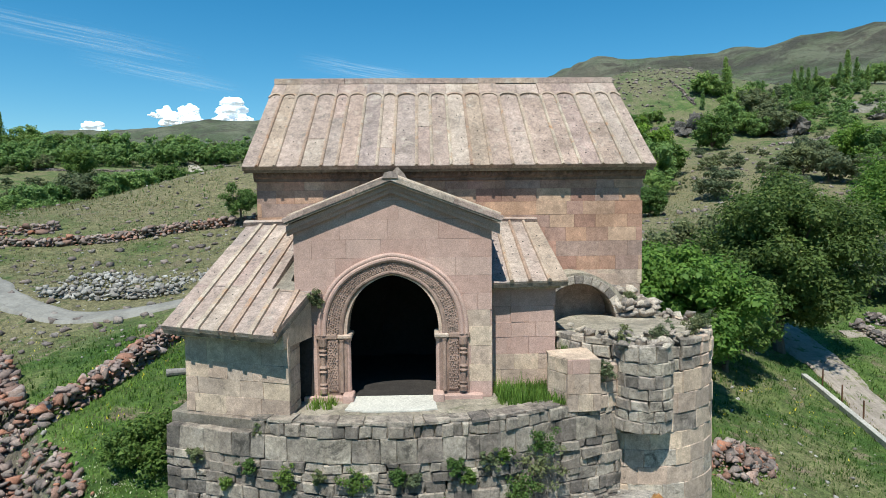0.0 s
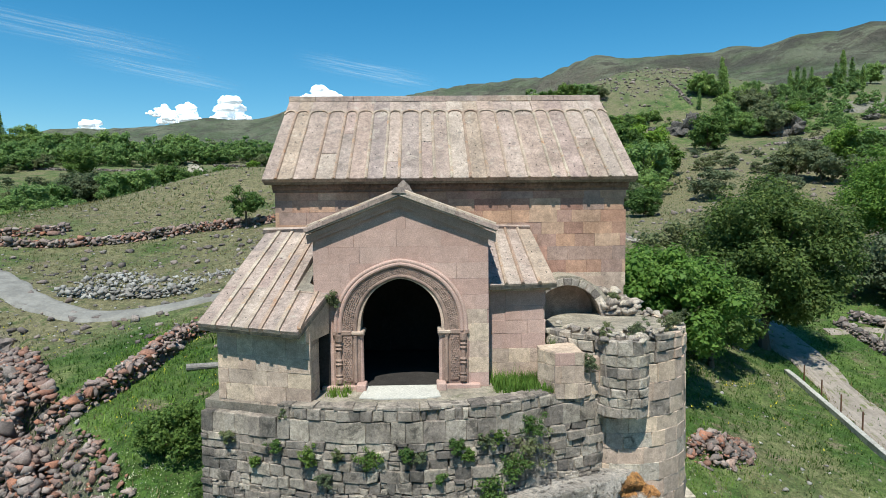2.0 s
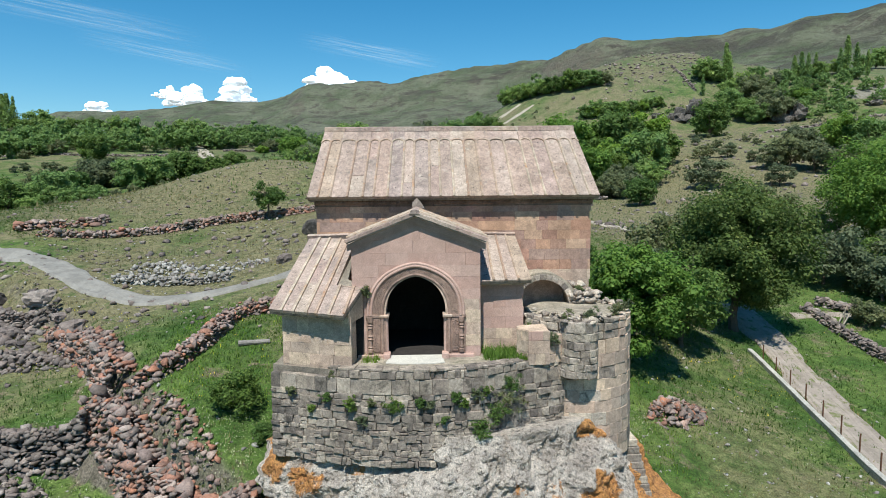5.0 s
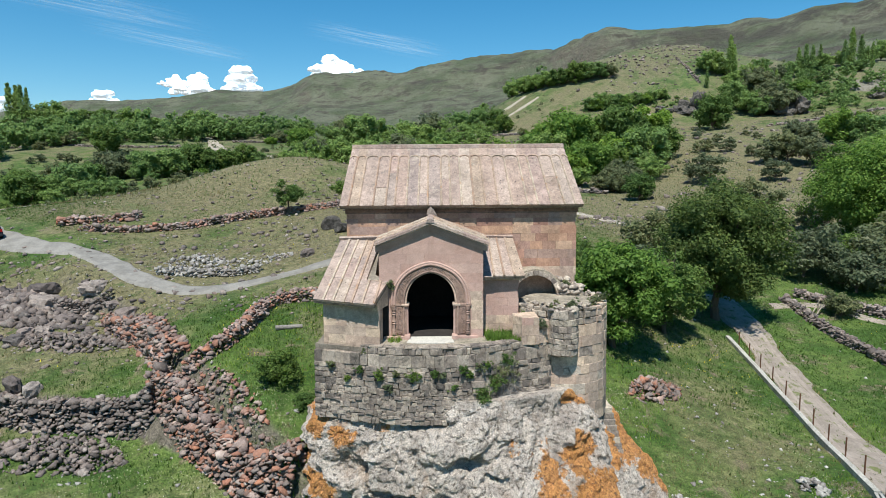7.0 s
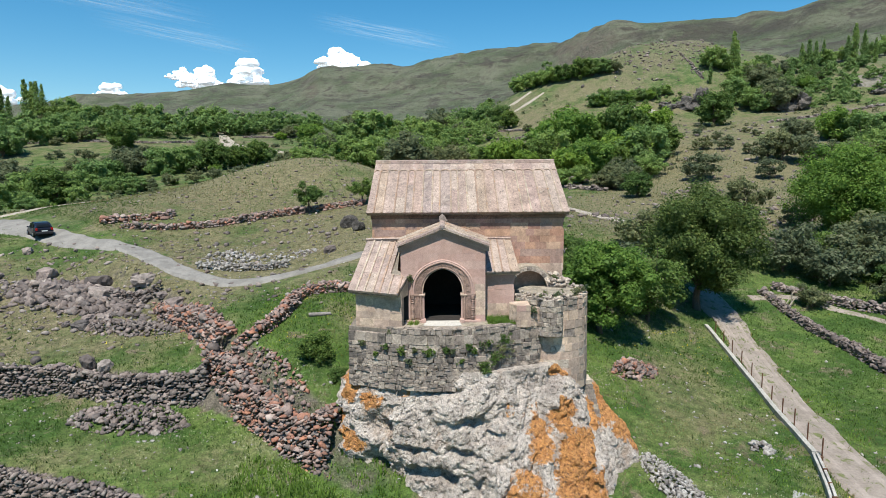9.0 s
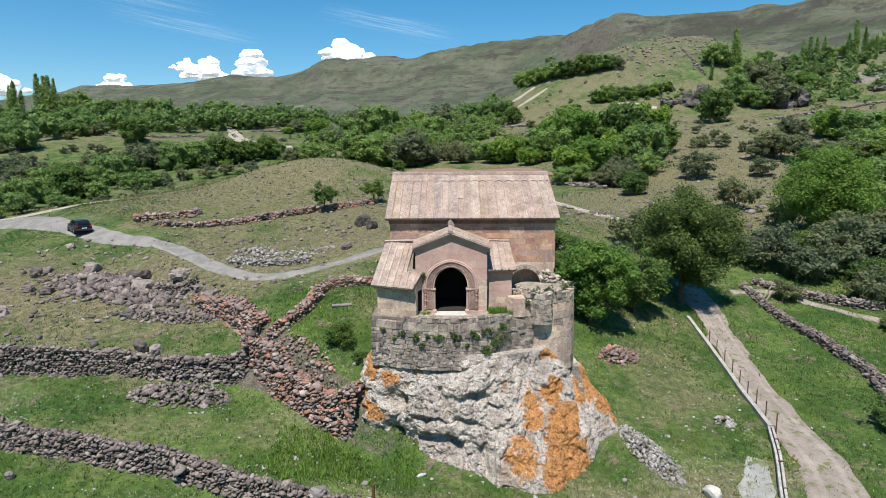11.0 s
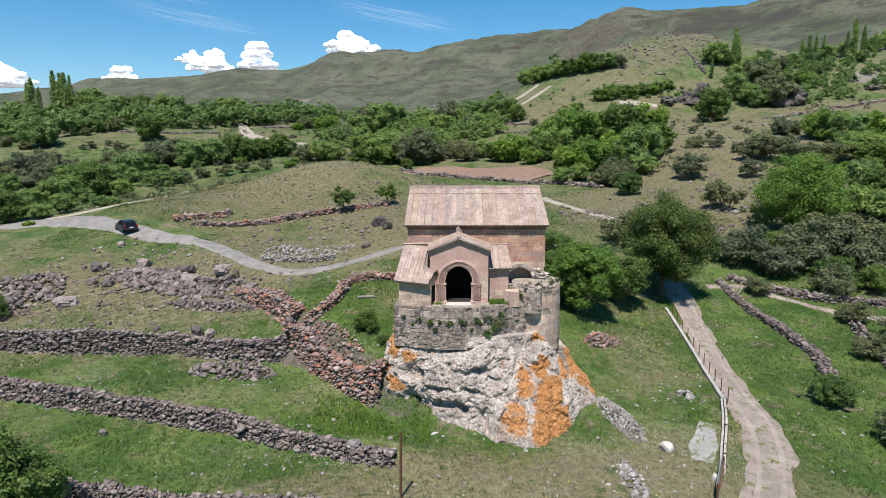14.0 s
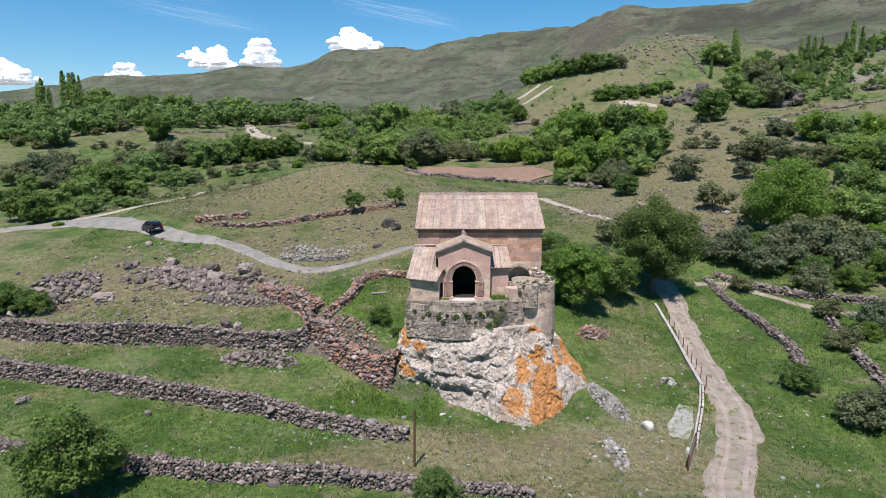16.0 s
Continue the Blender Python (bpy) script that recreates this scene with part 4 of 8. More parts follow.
SHAPES = [stone_shape(_srng) for _ in range(9)]
SHAPE_MESH = {}


def shape_mesh(i, mat):
    if (i, mat.name) not in SHAPE_MESH:
        SHAPE_MESH[i, mat.name] = quick_mesh("stone", *SHAPES[i], mat)
    return SHAPE_MESH[i, mat.name]


def stone_frames(rng, n, sx, sy, sz, yaw, tilt=0.25):
    """Random turned frames for n stones: columns scaled by their sizes."""
    a, b, c = yaw + rng.normal(0, 0.25, n), rng.normal(0, tilt, n), rng.normal(0, tilt, n)
    ca, sa, cb, sb, cc, sc = np.cos(a), np.sin(a), np.cos(b), np.sin(b), np.cos(c), np.sin(c)
    m = np.empty((n, 3, 3))
    m[:, 0, 0], m[:, 0, 1], m[:, 0, 2] = ca * cb, ca * sb * sc - sa * cc, ca * sb * cc + sa * sc
    m[:, 1, 0], m[:, 1, 1], m[:, 1, 2] = sa * cb, sa * sb * sc + ca * cc, sa * sb * cc - ca * sc
    m[:, 2, 0], m[:, 2, 1], m[:, 2, 2] = -sb, cb * sc, cb * cc
    return m * np.stack([sx, sy, sz], 1)[:, None, :]


def join_stones(name, rng, pos, frames, mat, parent=None, label=""):
    """All the stones in one mesh."""
    kinds = rng.integers(0, len(SHAPES), len(pos))
    vs, fs, base = [], [], 0
    for k, (v, f) in enumerate(SHAPES):
        sel = np.where(kinds == k)[0]
        if not len(sel):
            continue
        vv = np.einsum("nij,vj->nvi", frames[sel], v) + pos[sel][:, None, :]
        vs.append(vv.reshape(-1, 3))
        fs.append((f[None] + (np.arange(len(sel)) * len(v))[:, None, None] + base).reshape(-1, 3))
        base += len(sel) * len(v)
    ob = new(name, quick_mesh(name, np.vstack(vs), np.vstack(fs), mat))
    ob.parent = parent
    return tagged(ob, label, kind="stuff")


def dry_wall(pts, height, thick, label, seed, singles=120, mats=(BASALT, BASALT_P), size=0.34, drop=0.0, near=(0.0, 0.0), group="dry-stone walls", lean=0.12):
    """A dry-stone wall along (x, y) points. height: one value or a list along it; drop: how far its face reaches below the
    ground line (a retaining wall's lower side). The stones nearest to a place of the plan are single parts."""
    rng = np.random.default_rng(seed)
    line = spline(pts, 0.3)
    d = np.gradient(line, axis=0)
    yaw = np.arctan2(d[:, 1], d[:, 0])
    s = np.r_[0, np.cumsum(np.hypot(*np.diff(line, axis=0).T))]
    hs = np.interp(np.linspace(0, 1, len(line)), np.linspace(0, 1, np.size(height)), np.atleast_1d(height))
    P, F, = [], []
    row_h = size * 0.68
    cols = max(2, int(round(thick / (size * 0.9))))
    zmid = ground_z(line[:, 0], line[:, 1])
    for c in range(cols):
        off = (c / (cols - 1) - 0.5) * thick
        gx, gy = line[:, 0] - np.sin(yaw) * off, line[:, 1] + np.cos(yaw) * off
        zg = ground_z(gx, gy)
        top = zmid + hs + 0.08 * fbm(line[:, 0], line[:, 1], 0.5, 2, seed)
        low = np.minimum(zg, zmid) - (drop if c == 0 else 0.0)
        rows = int(np.ceil((top - low).max() / row_h)) + 1
        for r in range(rows):
            q = np.arange(rng.uniform(0, size), s[-1], size * 0.98)
            q = q + rng.normal(0, size * 0.14, len(q))
            lo, hi = np.interp(q, s, low), np.interp(q, s, top)
            z = lo + (r + 0.4) * row_h
            ok = z < hi + row_h * rng.uniform(-0.5, 0.15, len(q))
            q, z, lo, hi = q[ok], z[ok], lo[ok], hi[ok]
            if 0 < c < cols - 1:
                ok = z > hi - 1.3 * row_h
                q, z, lo, hi = q[ok], z[ok], lo[ok], hi[ok]
            if not len(q):
                continue
            n = len(q)
            x, y = np.interp(q, s, gx), np.interp(q, s, gy)
            ya = np.interp(q, s, np.unwrap(yaw))
            inward = np.where(off < 0, 1, -1) * lean * (z - lo)
            jit = rng.normal(0, 0.05, n) + inward
            x, y = x - np.sin(ya) * jit, y + np.cos(ya) * jit
            k = size * np.exp(rng.normal(0, 0.34, n))
            P.append(np.stack([x, y, z], 1))
            F.append(stone_frames(rng, n, k * rng.uniform(1.0, 1.45, n), k * rng.uniform(0.9, 1.3, n), k * rng.uniform(0.6, 0.98, n), ya))
    P, F = np.vstack(P), np.vstack(F)
    wall = empty("dry_stone_wall", label, "stone wall", float(line[0, 0]), float(line[0, 1]), 0.0, group)
    org = np.array([line[0, 0], line[0, 1], 0.0])
    order = np.argsort(np.hypot(P[:, 0] - near[0], P[:, 1] - near[1]))
    one, rest = order[:singles], order[singles:]
    for i in one:
        ob = new("stone", shape_mesh(int(rng.integers(0, len(SHAPES))), mats[1]))
        ob.parent = wall
        ob.matrix_local = Matrix.LocRotScale(Vector(P[i] - org), None, None) @ Matrix(F[i].tolist()).to_4x4()
    if len(rest):
        join_stones("stones", rng, P[rest] - org, F[rest], mats[0], wall)
    return wall


def boulder(name, x, y, sx, sy, sz, seed, mat, label, sink=0.25, category="boulder", group="", rough=0.28):
    """A weathered boulder sunk a little into the ground."""
    bm = bmesh.new()
    bmesh.ops.create_icosphere(bm, subdivisions=3, radius=1)
    for v in bm.verts:
        p = v.co.normalized()
        q = p * 1.3 + Vector((seed * 3.7, seed, -seed))
        k = 1 + rough * noise.fractal(q, 0.8, 2.0, 4) + rough * 0.7 * (abs(noise.noise(q * 1.4)) - 0.2)
        v.co = Vector((p.x * abs(p.x) ** -0.25 if abs(p.x) > 1e-4 else 0, p.y * abs(p.y) ** -0.25 if abs(p.y) > 1e-4 else 0, p.z * abs(p.z) ** -0.25 if abs(p.z) > 1e-4 else 0)) * k * 0.72
    bmesh.ops.transform(bm, verts=bm.verts, matrix=Euler((0.1 * seed % 0.4, 0, seed * 1.7)).to_matrix().to_4x4() @ Matrix.Diagonal((sx / 2, sy / 2, sz / 2, 1)))
    ob = part(name, bm, mat)
    ob.location = (x, y, gz(x, y) + sz * (0.5 - sink) * 0.7)
    return tagged(ob, label, category, group)


def scatter_stones(name, label, seed, spots, n, sizes, mat, category="loose stones"):
    """Loose stones round spots (x, y, spread x, spread y), thinning outwards; one object."""
    rng = np.random.default_rng(seed)
    pick = rng.integers(0, len(spots), n)
    sp = np.array(spots, float)[pick]
    x, y = sp[:, 0] + rng.normal(0, 1, n) * sp[:, 2], sp[:, 1] + rng.normal(0, 1, n) * sp[:, 3]
    k = sizes[0] * (sizes[1] / sizes[0]) ** (rng.random(n) ** 2.2)
    z = ground_z(x, y) + k * 0.12
    F = stone_frames(rng, n, k * rng.uniform(0.9, 1.5, n), k * rng.uniform(0.8, 1.2, n), k * rng.uniform(0.5, 0.9, n), rng.uniform(0, 6, n))
    ob = join_stones(name, rng, np.stack([x, y, z], 1), F, mat)
    return tagged(ob, label, category, kind="stuff")


def heap(name, label, seed, x, y, lx, ly, h, n, sizes, mat, category="stone heap", yaw=0.0):
    """A mound of loose stones."""
    rng = np.random.default_rng(seed)
    a, r = rng.uniform(0, 2 * math.pi, n), np.sqrt(rng.random(n))
    u, v = r * np.cos(a), r * np.sin(a)
    px = x + (u * lx * math.cos(yaw) - v * ly * math.sin(yaw)) / 2
    py = y + (u * lx * math.sin(yaw) + v * ly * math.cos(yaw)) / 2
    k = sizes[0] * (sizes[1] / sizes[0]) ** (rng.random(n) ** 1.6)
    z = ground_z(px, py) + h * (1 - r ** 2) * rng.random(n) ** 0.35 + 0.1 * k
    F = stone_frames(rng, n, k * rng.uniform(0.9, 1.5, n), k, k * rng.uniform(0.5, 0.9, n), rng.uniform(0, 6, n), 0.5)
    ob = join_stones(name, rng, np.stack([px, py, z], 1), F, mat)
    return tagged(ob, label, category, kind="stuff")


# terrace walls west of the church (their feet stand on the lower side)
dry_wall([(-47, 22.6), (-42, 21.9), (-34, 21.7), (-26, 21.6), (-20, 20.3), (-16.5, 19.6), (-14.2, 19.3)], [1.4, 1.5, 1.6, 1.4, 1.2, 1.6], 0.8, "long dark basalt dry-stone terrace wall", 11, 250, drop=0.5, near=(-22, 20), size=0.25)
dry_wall([(-50, 18.9), (-42, 17.5), (-34, 16.0), (-26, 14.1), (-20, 12.5), (-15, 10.9), (-10, 8.8), (-4.2, 6.6)], [1.0, 1.1, 1.1, 1.0, 0.9, 0.7], 0.8, "long grey-brown dry-stone wall across the meadow", 12, 250, drop=0.4, near=(-14, 10.6), size=0.24)
dry_wall([(-45, 9.4), (-34, 7.3), (-26, 5.4), (-20, 3.9), (-15, 2.7), (-8, 1.5), (-1, 0.2), (4, -0.8)], [0.9, 0.6, 0.9, 0.9, 0.7, 0.5], 0.8, "low dry-stone wall at the foot of the meadow", 13, 200, drop=0.3, near=(-14, 2.6), size=0.24)
dry_wall([(-14.6, 20.6), (-13.2, 19.4), (-11.6, 17.9), (-9.6, 16.2), (-7.6, 14.6), (-5.6, 13.6)], [1.1, 1.3, 1.5, 1.7, 1.7], 1.3, "tall tumbled retaining wall of reddish and grey stones", 14, 300, (REDSTONE, REDSTONE_P), 0.25, 0.3, (-9.5, 16.4))
dry_wall([(-22, 30.2), (-20, 28.4), (-18, 26.6), (-15.8, 24.0), (-13.9, 21.6)], [0.5, 1.0, 1.2, 1.1], 1.5, "thick tumbled wall of mixed reddish boulders", 15, 200, (REDSTONE, REDSTONE_P), 0.3, 0.8, (-15, 23))
dry_wall([(-13.2, 20.9), (-11.8, 20.8), (-11.1, 22.2), (-10.7, 24.3), (-10.4, 26.8), (-9.6, 27.9), (-7.0, 28.3), (-4.8, 28.3)], [0.6, 0.7, 0.7, 0.7, 0.6], 0.8, "low red-brown dry-stone wall enclosing the green plot", 16, 300, (REDSTONE, REDSTONE_P), 0.22, 0.0, (-12.4, 24))
dry_wall([(-37, 49.3), (-34, 51.6), (-31, 54.2)], 0.7, 0.7, "short reddish field wall on the slope", 17, 40, (REDSTONE, REDSTONE_P), 0.4)
dry_wall([(-34.5, 48.6), (-30, 49.6), (-26, 50.9), (-21, 53.2), (-15, 55.4), (-9.4, 57)], [0.5, 0.7, 0.8, 0.6], 0.8, "reddish dry-stone wall along the upper slope", 18, 60, (REDSTONE, REDSTONE_P), 0.33)
# east meadow
dry_wall([(33.0, 45.0), (33.3, 37.6), (34.1, 33.2), (34.2, 27.0), (33.3, 23.0), (31.8, 19.6)], [0.5, 0.7, 0.7, 0.6], 0.8, "low curving dry-stone wall in the green meadow", 19, 150, drop=0.1, near=(33, 24), size=0.25)
dry_wall([(43.0, 35.0), (41.6, 31.2), (39.6, 25.4), (38.2, 20.8), (36.6, 14.5)], 0.6, 0.7, "low grey dry-stone wall among bushes", 20, 80, near=(38, 20))
dry_wall([(34.6, 46.2), (37.5, 43.0), (40.5, 40.6), (46, 38.4), (52, 36.4), (62, 34)], [0.7, 0.9, 0.9], 0.8, "dark dry-stone wall under the trees", 21, 80, near=(38, 42), size=0.34)
dry_wall([(-16, 158), (-8, 142), (0, 130), (10.6, 121.5), (23.8, 113.8), (34, 107.8)], 0.9, 0.9, "grey field wall below the ploughed plot", 22, 0, size=0.6)

# far field walls and terrace edges
for k, (pts, label) in enumerate((([(2, 262), (12.9, 256.1), (29.5, 238.0), (44.6, 211.8)], "stone edge of an old terrace on the hillside"), ([(0, 236), (11.6, 228.7), (29.2, 214.4), (41.6, 195.0)], "low stone edge of a hillside terrace"), ([(-193, 266.5), (-166, 263.5), (-135, 256.7), (-113.4, 267.5)], "long grey field wall across the valley pasture"),
                                  ([(-100.2, 293.6), (-83.2, 298.2), (-70, 300)], "short field wall beside the far road"), ([(121.2, 296.3), (123, 286.5), (122.9, 272.9)], "dark stone wall climbing the rocky knoll"), ([(116, 200.7), (131.4, 200), (156.6, 213.6), (173.3, 218.7)], "tumbled stone wall below the hill copse"))):
    dry_wall(pts, 0.8, 0.8, label, 120 + k, 0, size=0.7)
for i, (bx, by, w, dd, h) in enumerate([(-34.9, 36.4, 2.6, 1.8, 1.7), (-29.6, 35.0, 2.8, 2.0, 1.7), (-40.6, 42.5, 1.6, 1.2, 1.0), (-9.6, 46.4, 2.4, 1.8, 2.0), (-8.4, 44.6, 2.0, 1.6, 1.5), (-10.2, 38.2, 1.5, 1.1, 1.1), (-22.9, 21.6, 1.7, 1.0, 1.5), (-21.6, 21.2, 1.3, 0.9, 1.1), (-6.9, 7.8, 1.5, 1.2, 0.9), (-37.4, 13.2, 1.7, 1.1, 0.8), (-25.7, 11.3, 0.7, 0.5, 0.9), (-20.5, 29.4, 2.3, 1.8, 1.4), (-24.6, 33.2, 1.5, 1.3, 1.2), (-16.4, 24.6, 1.6, 1.3, 1.0), (-38.5, 28.0, 3.0, 2.0, 1.4), (-44.0, 27.5, 3.2, 2.2, 1.7), (-13.8, 20.4, 0.8, 1.9, 1.5), (-12.6, 19.0, 0.7, 1.6, 1.2)]):
    boulder("boulder", bx, by, w, dd, h, i + 1, (OUTCROP if i in (3, 4) else BASALT_P) if i not in (8, 9, 10) else SCREE, ("weathered dark grey basalt boulder in the grass" if i not in (8, 9, 10) else "pale grey boulder lying in the meadow"), group="boulders")
brng = np.random.default_rng(66)
for i in range(44):
    bx = brng.uniform(-42, -22)
    by = np.interp(bx, [-42, -34, -28, -22], [36.0, 33.6, 32.0, 30]) + min(2.2, brng.normal(-0.3, 1.8))
    w = 0.55 * math.exp(abs(brng.normal(0, 0.55)))
    boulder("boulder", bx, by, w * 1.3, w, w * 0.85, i + 60, BASALT_P, "weathered boulder on the stony bank", group="boulders", rough=0.36)
dry_wall([(-28.6, 32.6), (-26.4, 31.9), (-24.2, 31.5), (-22.6, 31.6)], [0.7, 1.0, 0.8], 0.7, "short dark dry-stone wall on the stony bank", 46, 60, drop=0.4, near=(-25, 31.6), size=0.24)
heap("rubble_heap", "pale grey and white rubble heap of a ruined building", 31, -19.6, 39.4, 5.0, 4.6, 0.25, 340, (0.07, 0.45), SCREE)
heap("rubble_heap", "thin spread of pale rubble beside the ruined wall", 49, -14.6, 39.0, 6.5, 3.0, 0.08, 170, (0.07, 0.5), SCREE, yaw=0.1)
heap("rubble_heap", "pale rubble fallen from the ruined wall", 50, -17.4, 36.8, 9.0, 2.0, 0.08, 130, (0.07, 0.35), SCREE)
dry_wall([(-21.2, 35.7), (-17, 35.6), (-13.4, 35.9)], 0.55, 0.6, "low ruined wall of thin pale grey stones", 32, 60, (SCREE, SCREE), 0.3, group="", near=(-17, 35.6))
heap("stone_heap", "heap of reddish grey stones in the grass", 33, 13.4, 24.4, 4.2, 2.0, 0.5, 320, (0.1, 0.5), REDSTONE, yaw=0.5)
heap("scree_patch", "scree of small grey stones at the foot of the crag", 34, 11.9, 12.6, 2.0, 6.4, 0.3, 900, (0.07, 0.3), SCREE, yaw=0.25)
heap("stone_heap", "line of small pale stones in the grass", 35, 10.4, 4.6, 1.4, 5.0, 0.15, 200, (0.1, 0.45), SCREE)
heap("stone_heap", "tumbled stones below the terrace wall", 36, -18.6, 17.9, 8.0, 3.0, 0.5, 620, (0.1, 0.5), BASALT, yaw=-0.2)
heap("stone_heap", "bank of tumbled basalt stones below the road", 37, -30.4, 32.6, 14.0, 4.6, 0.45, 1500, (0.12, 0.85), BASALT, yaw=-0.3)
heap("stone_heap", "lower bank of grey stones on the slope", 38, -23.4, 27.4, 9.0, 2.2, 0.35, 420, (0.12, 0.55), BASALT, yaw=-0.2)
heap("stone_heap", "bank of large dark boulders at the meadow edge", 39, -44.4, 29.0, 8.0, 11.0, 0.4, 520, (0.15, 1.1), BASALT)
heap("stone_heap", "spread of reddish stones below the green plot", 40, -9.6, 17.2, 7.0, 1.8, 0.1, 260, (0.12, 0.42), REDSTONE, yaw=-0.8)
heap("stone_heap", "small stones beside the track", 41, 18.2, 16.6, 1.6, 1.2, 0.3, 60, (0.15, 0.5), SCREE)
scatter_stones("field_stones", "scattered grey stones on the slope above the road", 42, [(-24, 44, 9, 6), (-12, 46, 7, 7), (-32, 40, 7, 3), (-28, 60, 12, 10), (-20, 30, 8, 3), (-5, 52, 8, 8), (-38, 36, 8, 5), (-40, 27, 7, 3), (-32, 32, 8, 3), (-30, 30, 8, 3)], 2700, (0.08, 0.6), BASALT)
scatter_stones("field_stones", "stones lying about the meadow below the church", 43, [(6, 6, 8, 5), (14, 18, 6, 9), (-8, 8, 6, 3), (10, 2, 6, 4), (22, 12, 9, 8)], 420, (0.06, 0.4), SCREE)
scatter_stones("field_stones", "grey rocks strewn over the hillside", 44, [(55, 90, 16, 16), (75, 130, 20, 25), (95, 180, 25, 30), (120, 235, 30, 30), (50, 75, 12, 8), (140, 310, 30, 25), (30, 70, 6, 6)], 2600, (0.2, 1.5), BASALT)
scatter_stones("field_stones", "rocks breaking through the top of the hill", 47, [(120, 306, 24, 16), (118, 300, 14, 10), (95, 290, 18, 10)], 900, (0.3, 2.0), BASALT)
scatter_stones("field_stones", "loose stones on the dry hillock", 45, [(-20, 70, 16, 12), (-8, 62, 10, 8), (4, 60, 8, 10)], 900, (0.1, 0.6), BASALT)

scatter_stones("field_stones", "small pale stones sprinkled over the meadow and banks", 48, [(10, 4, 9, 6), (16, 18, 5, 10), (-20, 40, 14, 8), (-12, 52, 14, 10), (-30, 31, 12, 4), (-12, 8, 14, 4), (-24, 17, 12, 2), (30, 20, 9, 12)], 3600, (0.05, 0.26), SCREE)

# ---- trees, bushes, grass ----


def tube(bm, a, b, r0, r1, seg=7):
    """A tapered limb from a to b."""
    d = (b - a).normalized()
    u = d.orthogonal().normalized()
    w = d.cross(u)
    ra = [bm.verts.new(a + (u * math.cos(t) + w * math.sin(t)) * r0) for t in np.linspace(0, 2 * math.pi, seg, endpoint=False)]
    rb = [bm.verts.new(b + (u * math.cos(t) + w * math.sin(t)) * r1) for t in np.linspace(0, 2 * math.pi, seg, endpoint=False)]
    for i in range(seg):
        bm.faces.new((ra[i], ra[(i + 1) % seg], rb[(i + 1) % seg], rb[i]))
    bm.faces.new(rb)


def leaf_array(rng, centers, radii, per, size, flat=0.75):
    """Small bent leaf sprays on the shells of clumps: vertex and face arrays."""
    n = len(centers) * per
    c, r = np.repeat(centers, per, 0), np.repeat(radii, per)
    d = rng.normal(size=(n, 3))
    d /= np.linalg.norm(d, axis=1)[:, None]
    rad = r * rng.random(n) ** 0.38 * rng.uniform(0.8, 1.18, n)
    p = c + d * rad[:, None] * np.array([1, 1, flat])
    nrm = d + rng.normal(0, 0.4, (n, 3)) + np.array([0, 0, 0.7])
    nrm /= np.linalg.norm(nrm, axis=1)[:, None]
    t = np.cross(nrm, rng.normal(size=(n, 3)))
    t /= np.linalg.norm(t, axis=1)[:, None]
    b = np.cross(nrm, t)
    k = (size * np.exp(rng.normal(0, 0.3, n)))[:, None]
    v = np.stack([p - t * k * 0.48 - b * k * 0.3, p + t * k * 0.48 - b * k * 0.3, p + b * k * 0.6], 1)
    return v.reshape(-1, 3), np.arange(3 * n).reshape(-1, 3)


def tree_shape(rng, h, w, clumps, per, size, trunk=0.22, base=0.28, lean=0.0):
    """Trunk and limbs as a bmesh, and the crown's arrays: uneven clumps round the limbs."""
    bm = bmesh.new()
    fork = Vector((lean * h * base, 0, h * base))
    r0 = 0.028 * h
    tube(bm, Vector((0, 0, -0.3)), Vector((fork.x * 0.4, 0.02 * h, fork.z * 0.55)), r0 * 1.25, r0)
    tube(bm, Vector((fork.x * 0.4, 0.02 * h, fork.z * 0.55)), fork, r0, r0 * 0.85)
    cen, rad = [], []
    limbs = 7
    for i in range(limbs):
        a = 2 * math.pi * (i + rng.uniform(-0.3, 0.3)) / limbs
        up = rng.uniform(0.35, 0.95)
        tip = fork + Vector((math.cos(a) * w * 0.36 * (1.25 - up * 0.6), math.sin(a) * w * 0.36 * (1.25 - up * 0.6), (h * 0.92 - fork.z) * up * 0.85))
        mid = fork.lerp(tip, 0.5) + Vector((0, 0, 0.06 * h))
        tube(bm, fork, mid, r0 * 0.55, r0 * 0.34, 6)
        tube(bm, mid, tip, r0 * 0.34, r0 * 0.1, 5)
        for j in range(2):
            q = mid + Vector(rng.normal(size=3)) * w * 0.13 + Vector((0, 0, 0.08 * h))
            tube(bm, mid, q, r0 * 0.2, r0 * 0.06, 4)
    lump = rng.uniform(0, 9, 3)
    tries = 0
    while len(cen) < clumps and tries < 60 * clumps:
        tries += 1
        d = rng.normal(size=3)
        d /= np.linalg.norm(d)
        f = 0.9 * rng.random() ** 0.3
        env = 1 + 0.55 * noise.noise(Vector(d * 1.9 + lump))
        p = np.array([d[0] * w * 0.5, d[1] * w * 0.5, d[2] * h * (1 - base * 0.75) * 0.5]) * f * env
        p[2] += h * (0.5 + base * 0.36)
        if noise.noise(Vector(p / (0.2 * w) + lump)) < -0.42:
            continue
        cen.append(p)
        rad.append(w * rng.uniform(0.09, 0.17))
    v, f = leaf_array(rng, np.array(cen), np.array(rad), per, size)
    return bm, v, f


def make_tree(name, label, seed, h, w, clumps, per, size, leaf, category="tree", group="", **kw):
    rng = np.random.default_rng(seed)
    t = empty(name, label, category, 0, 0, 0, group)
    bm, v, f = tree_shape(rng, h, w, clumps, per, size, **kw)
    part("trunk", bm, BARK, t)
    ob = new("crown", quick_mesh("crown", v, f, leaf))
    ob.parent = t
    return t


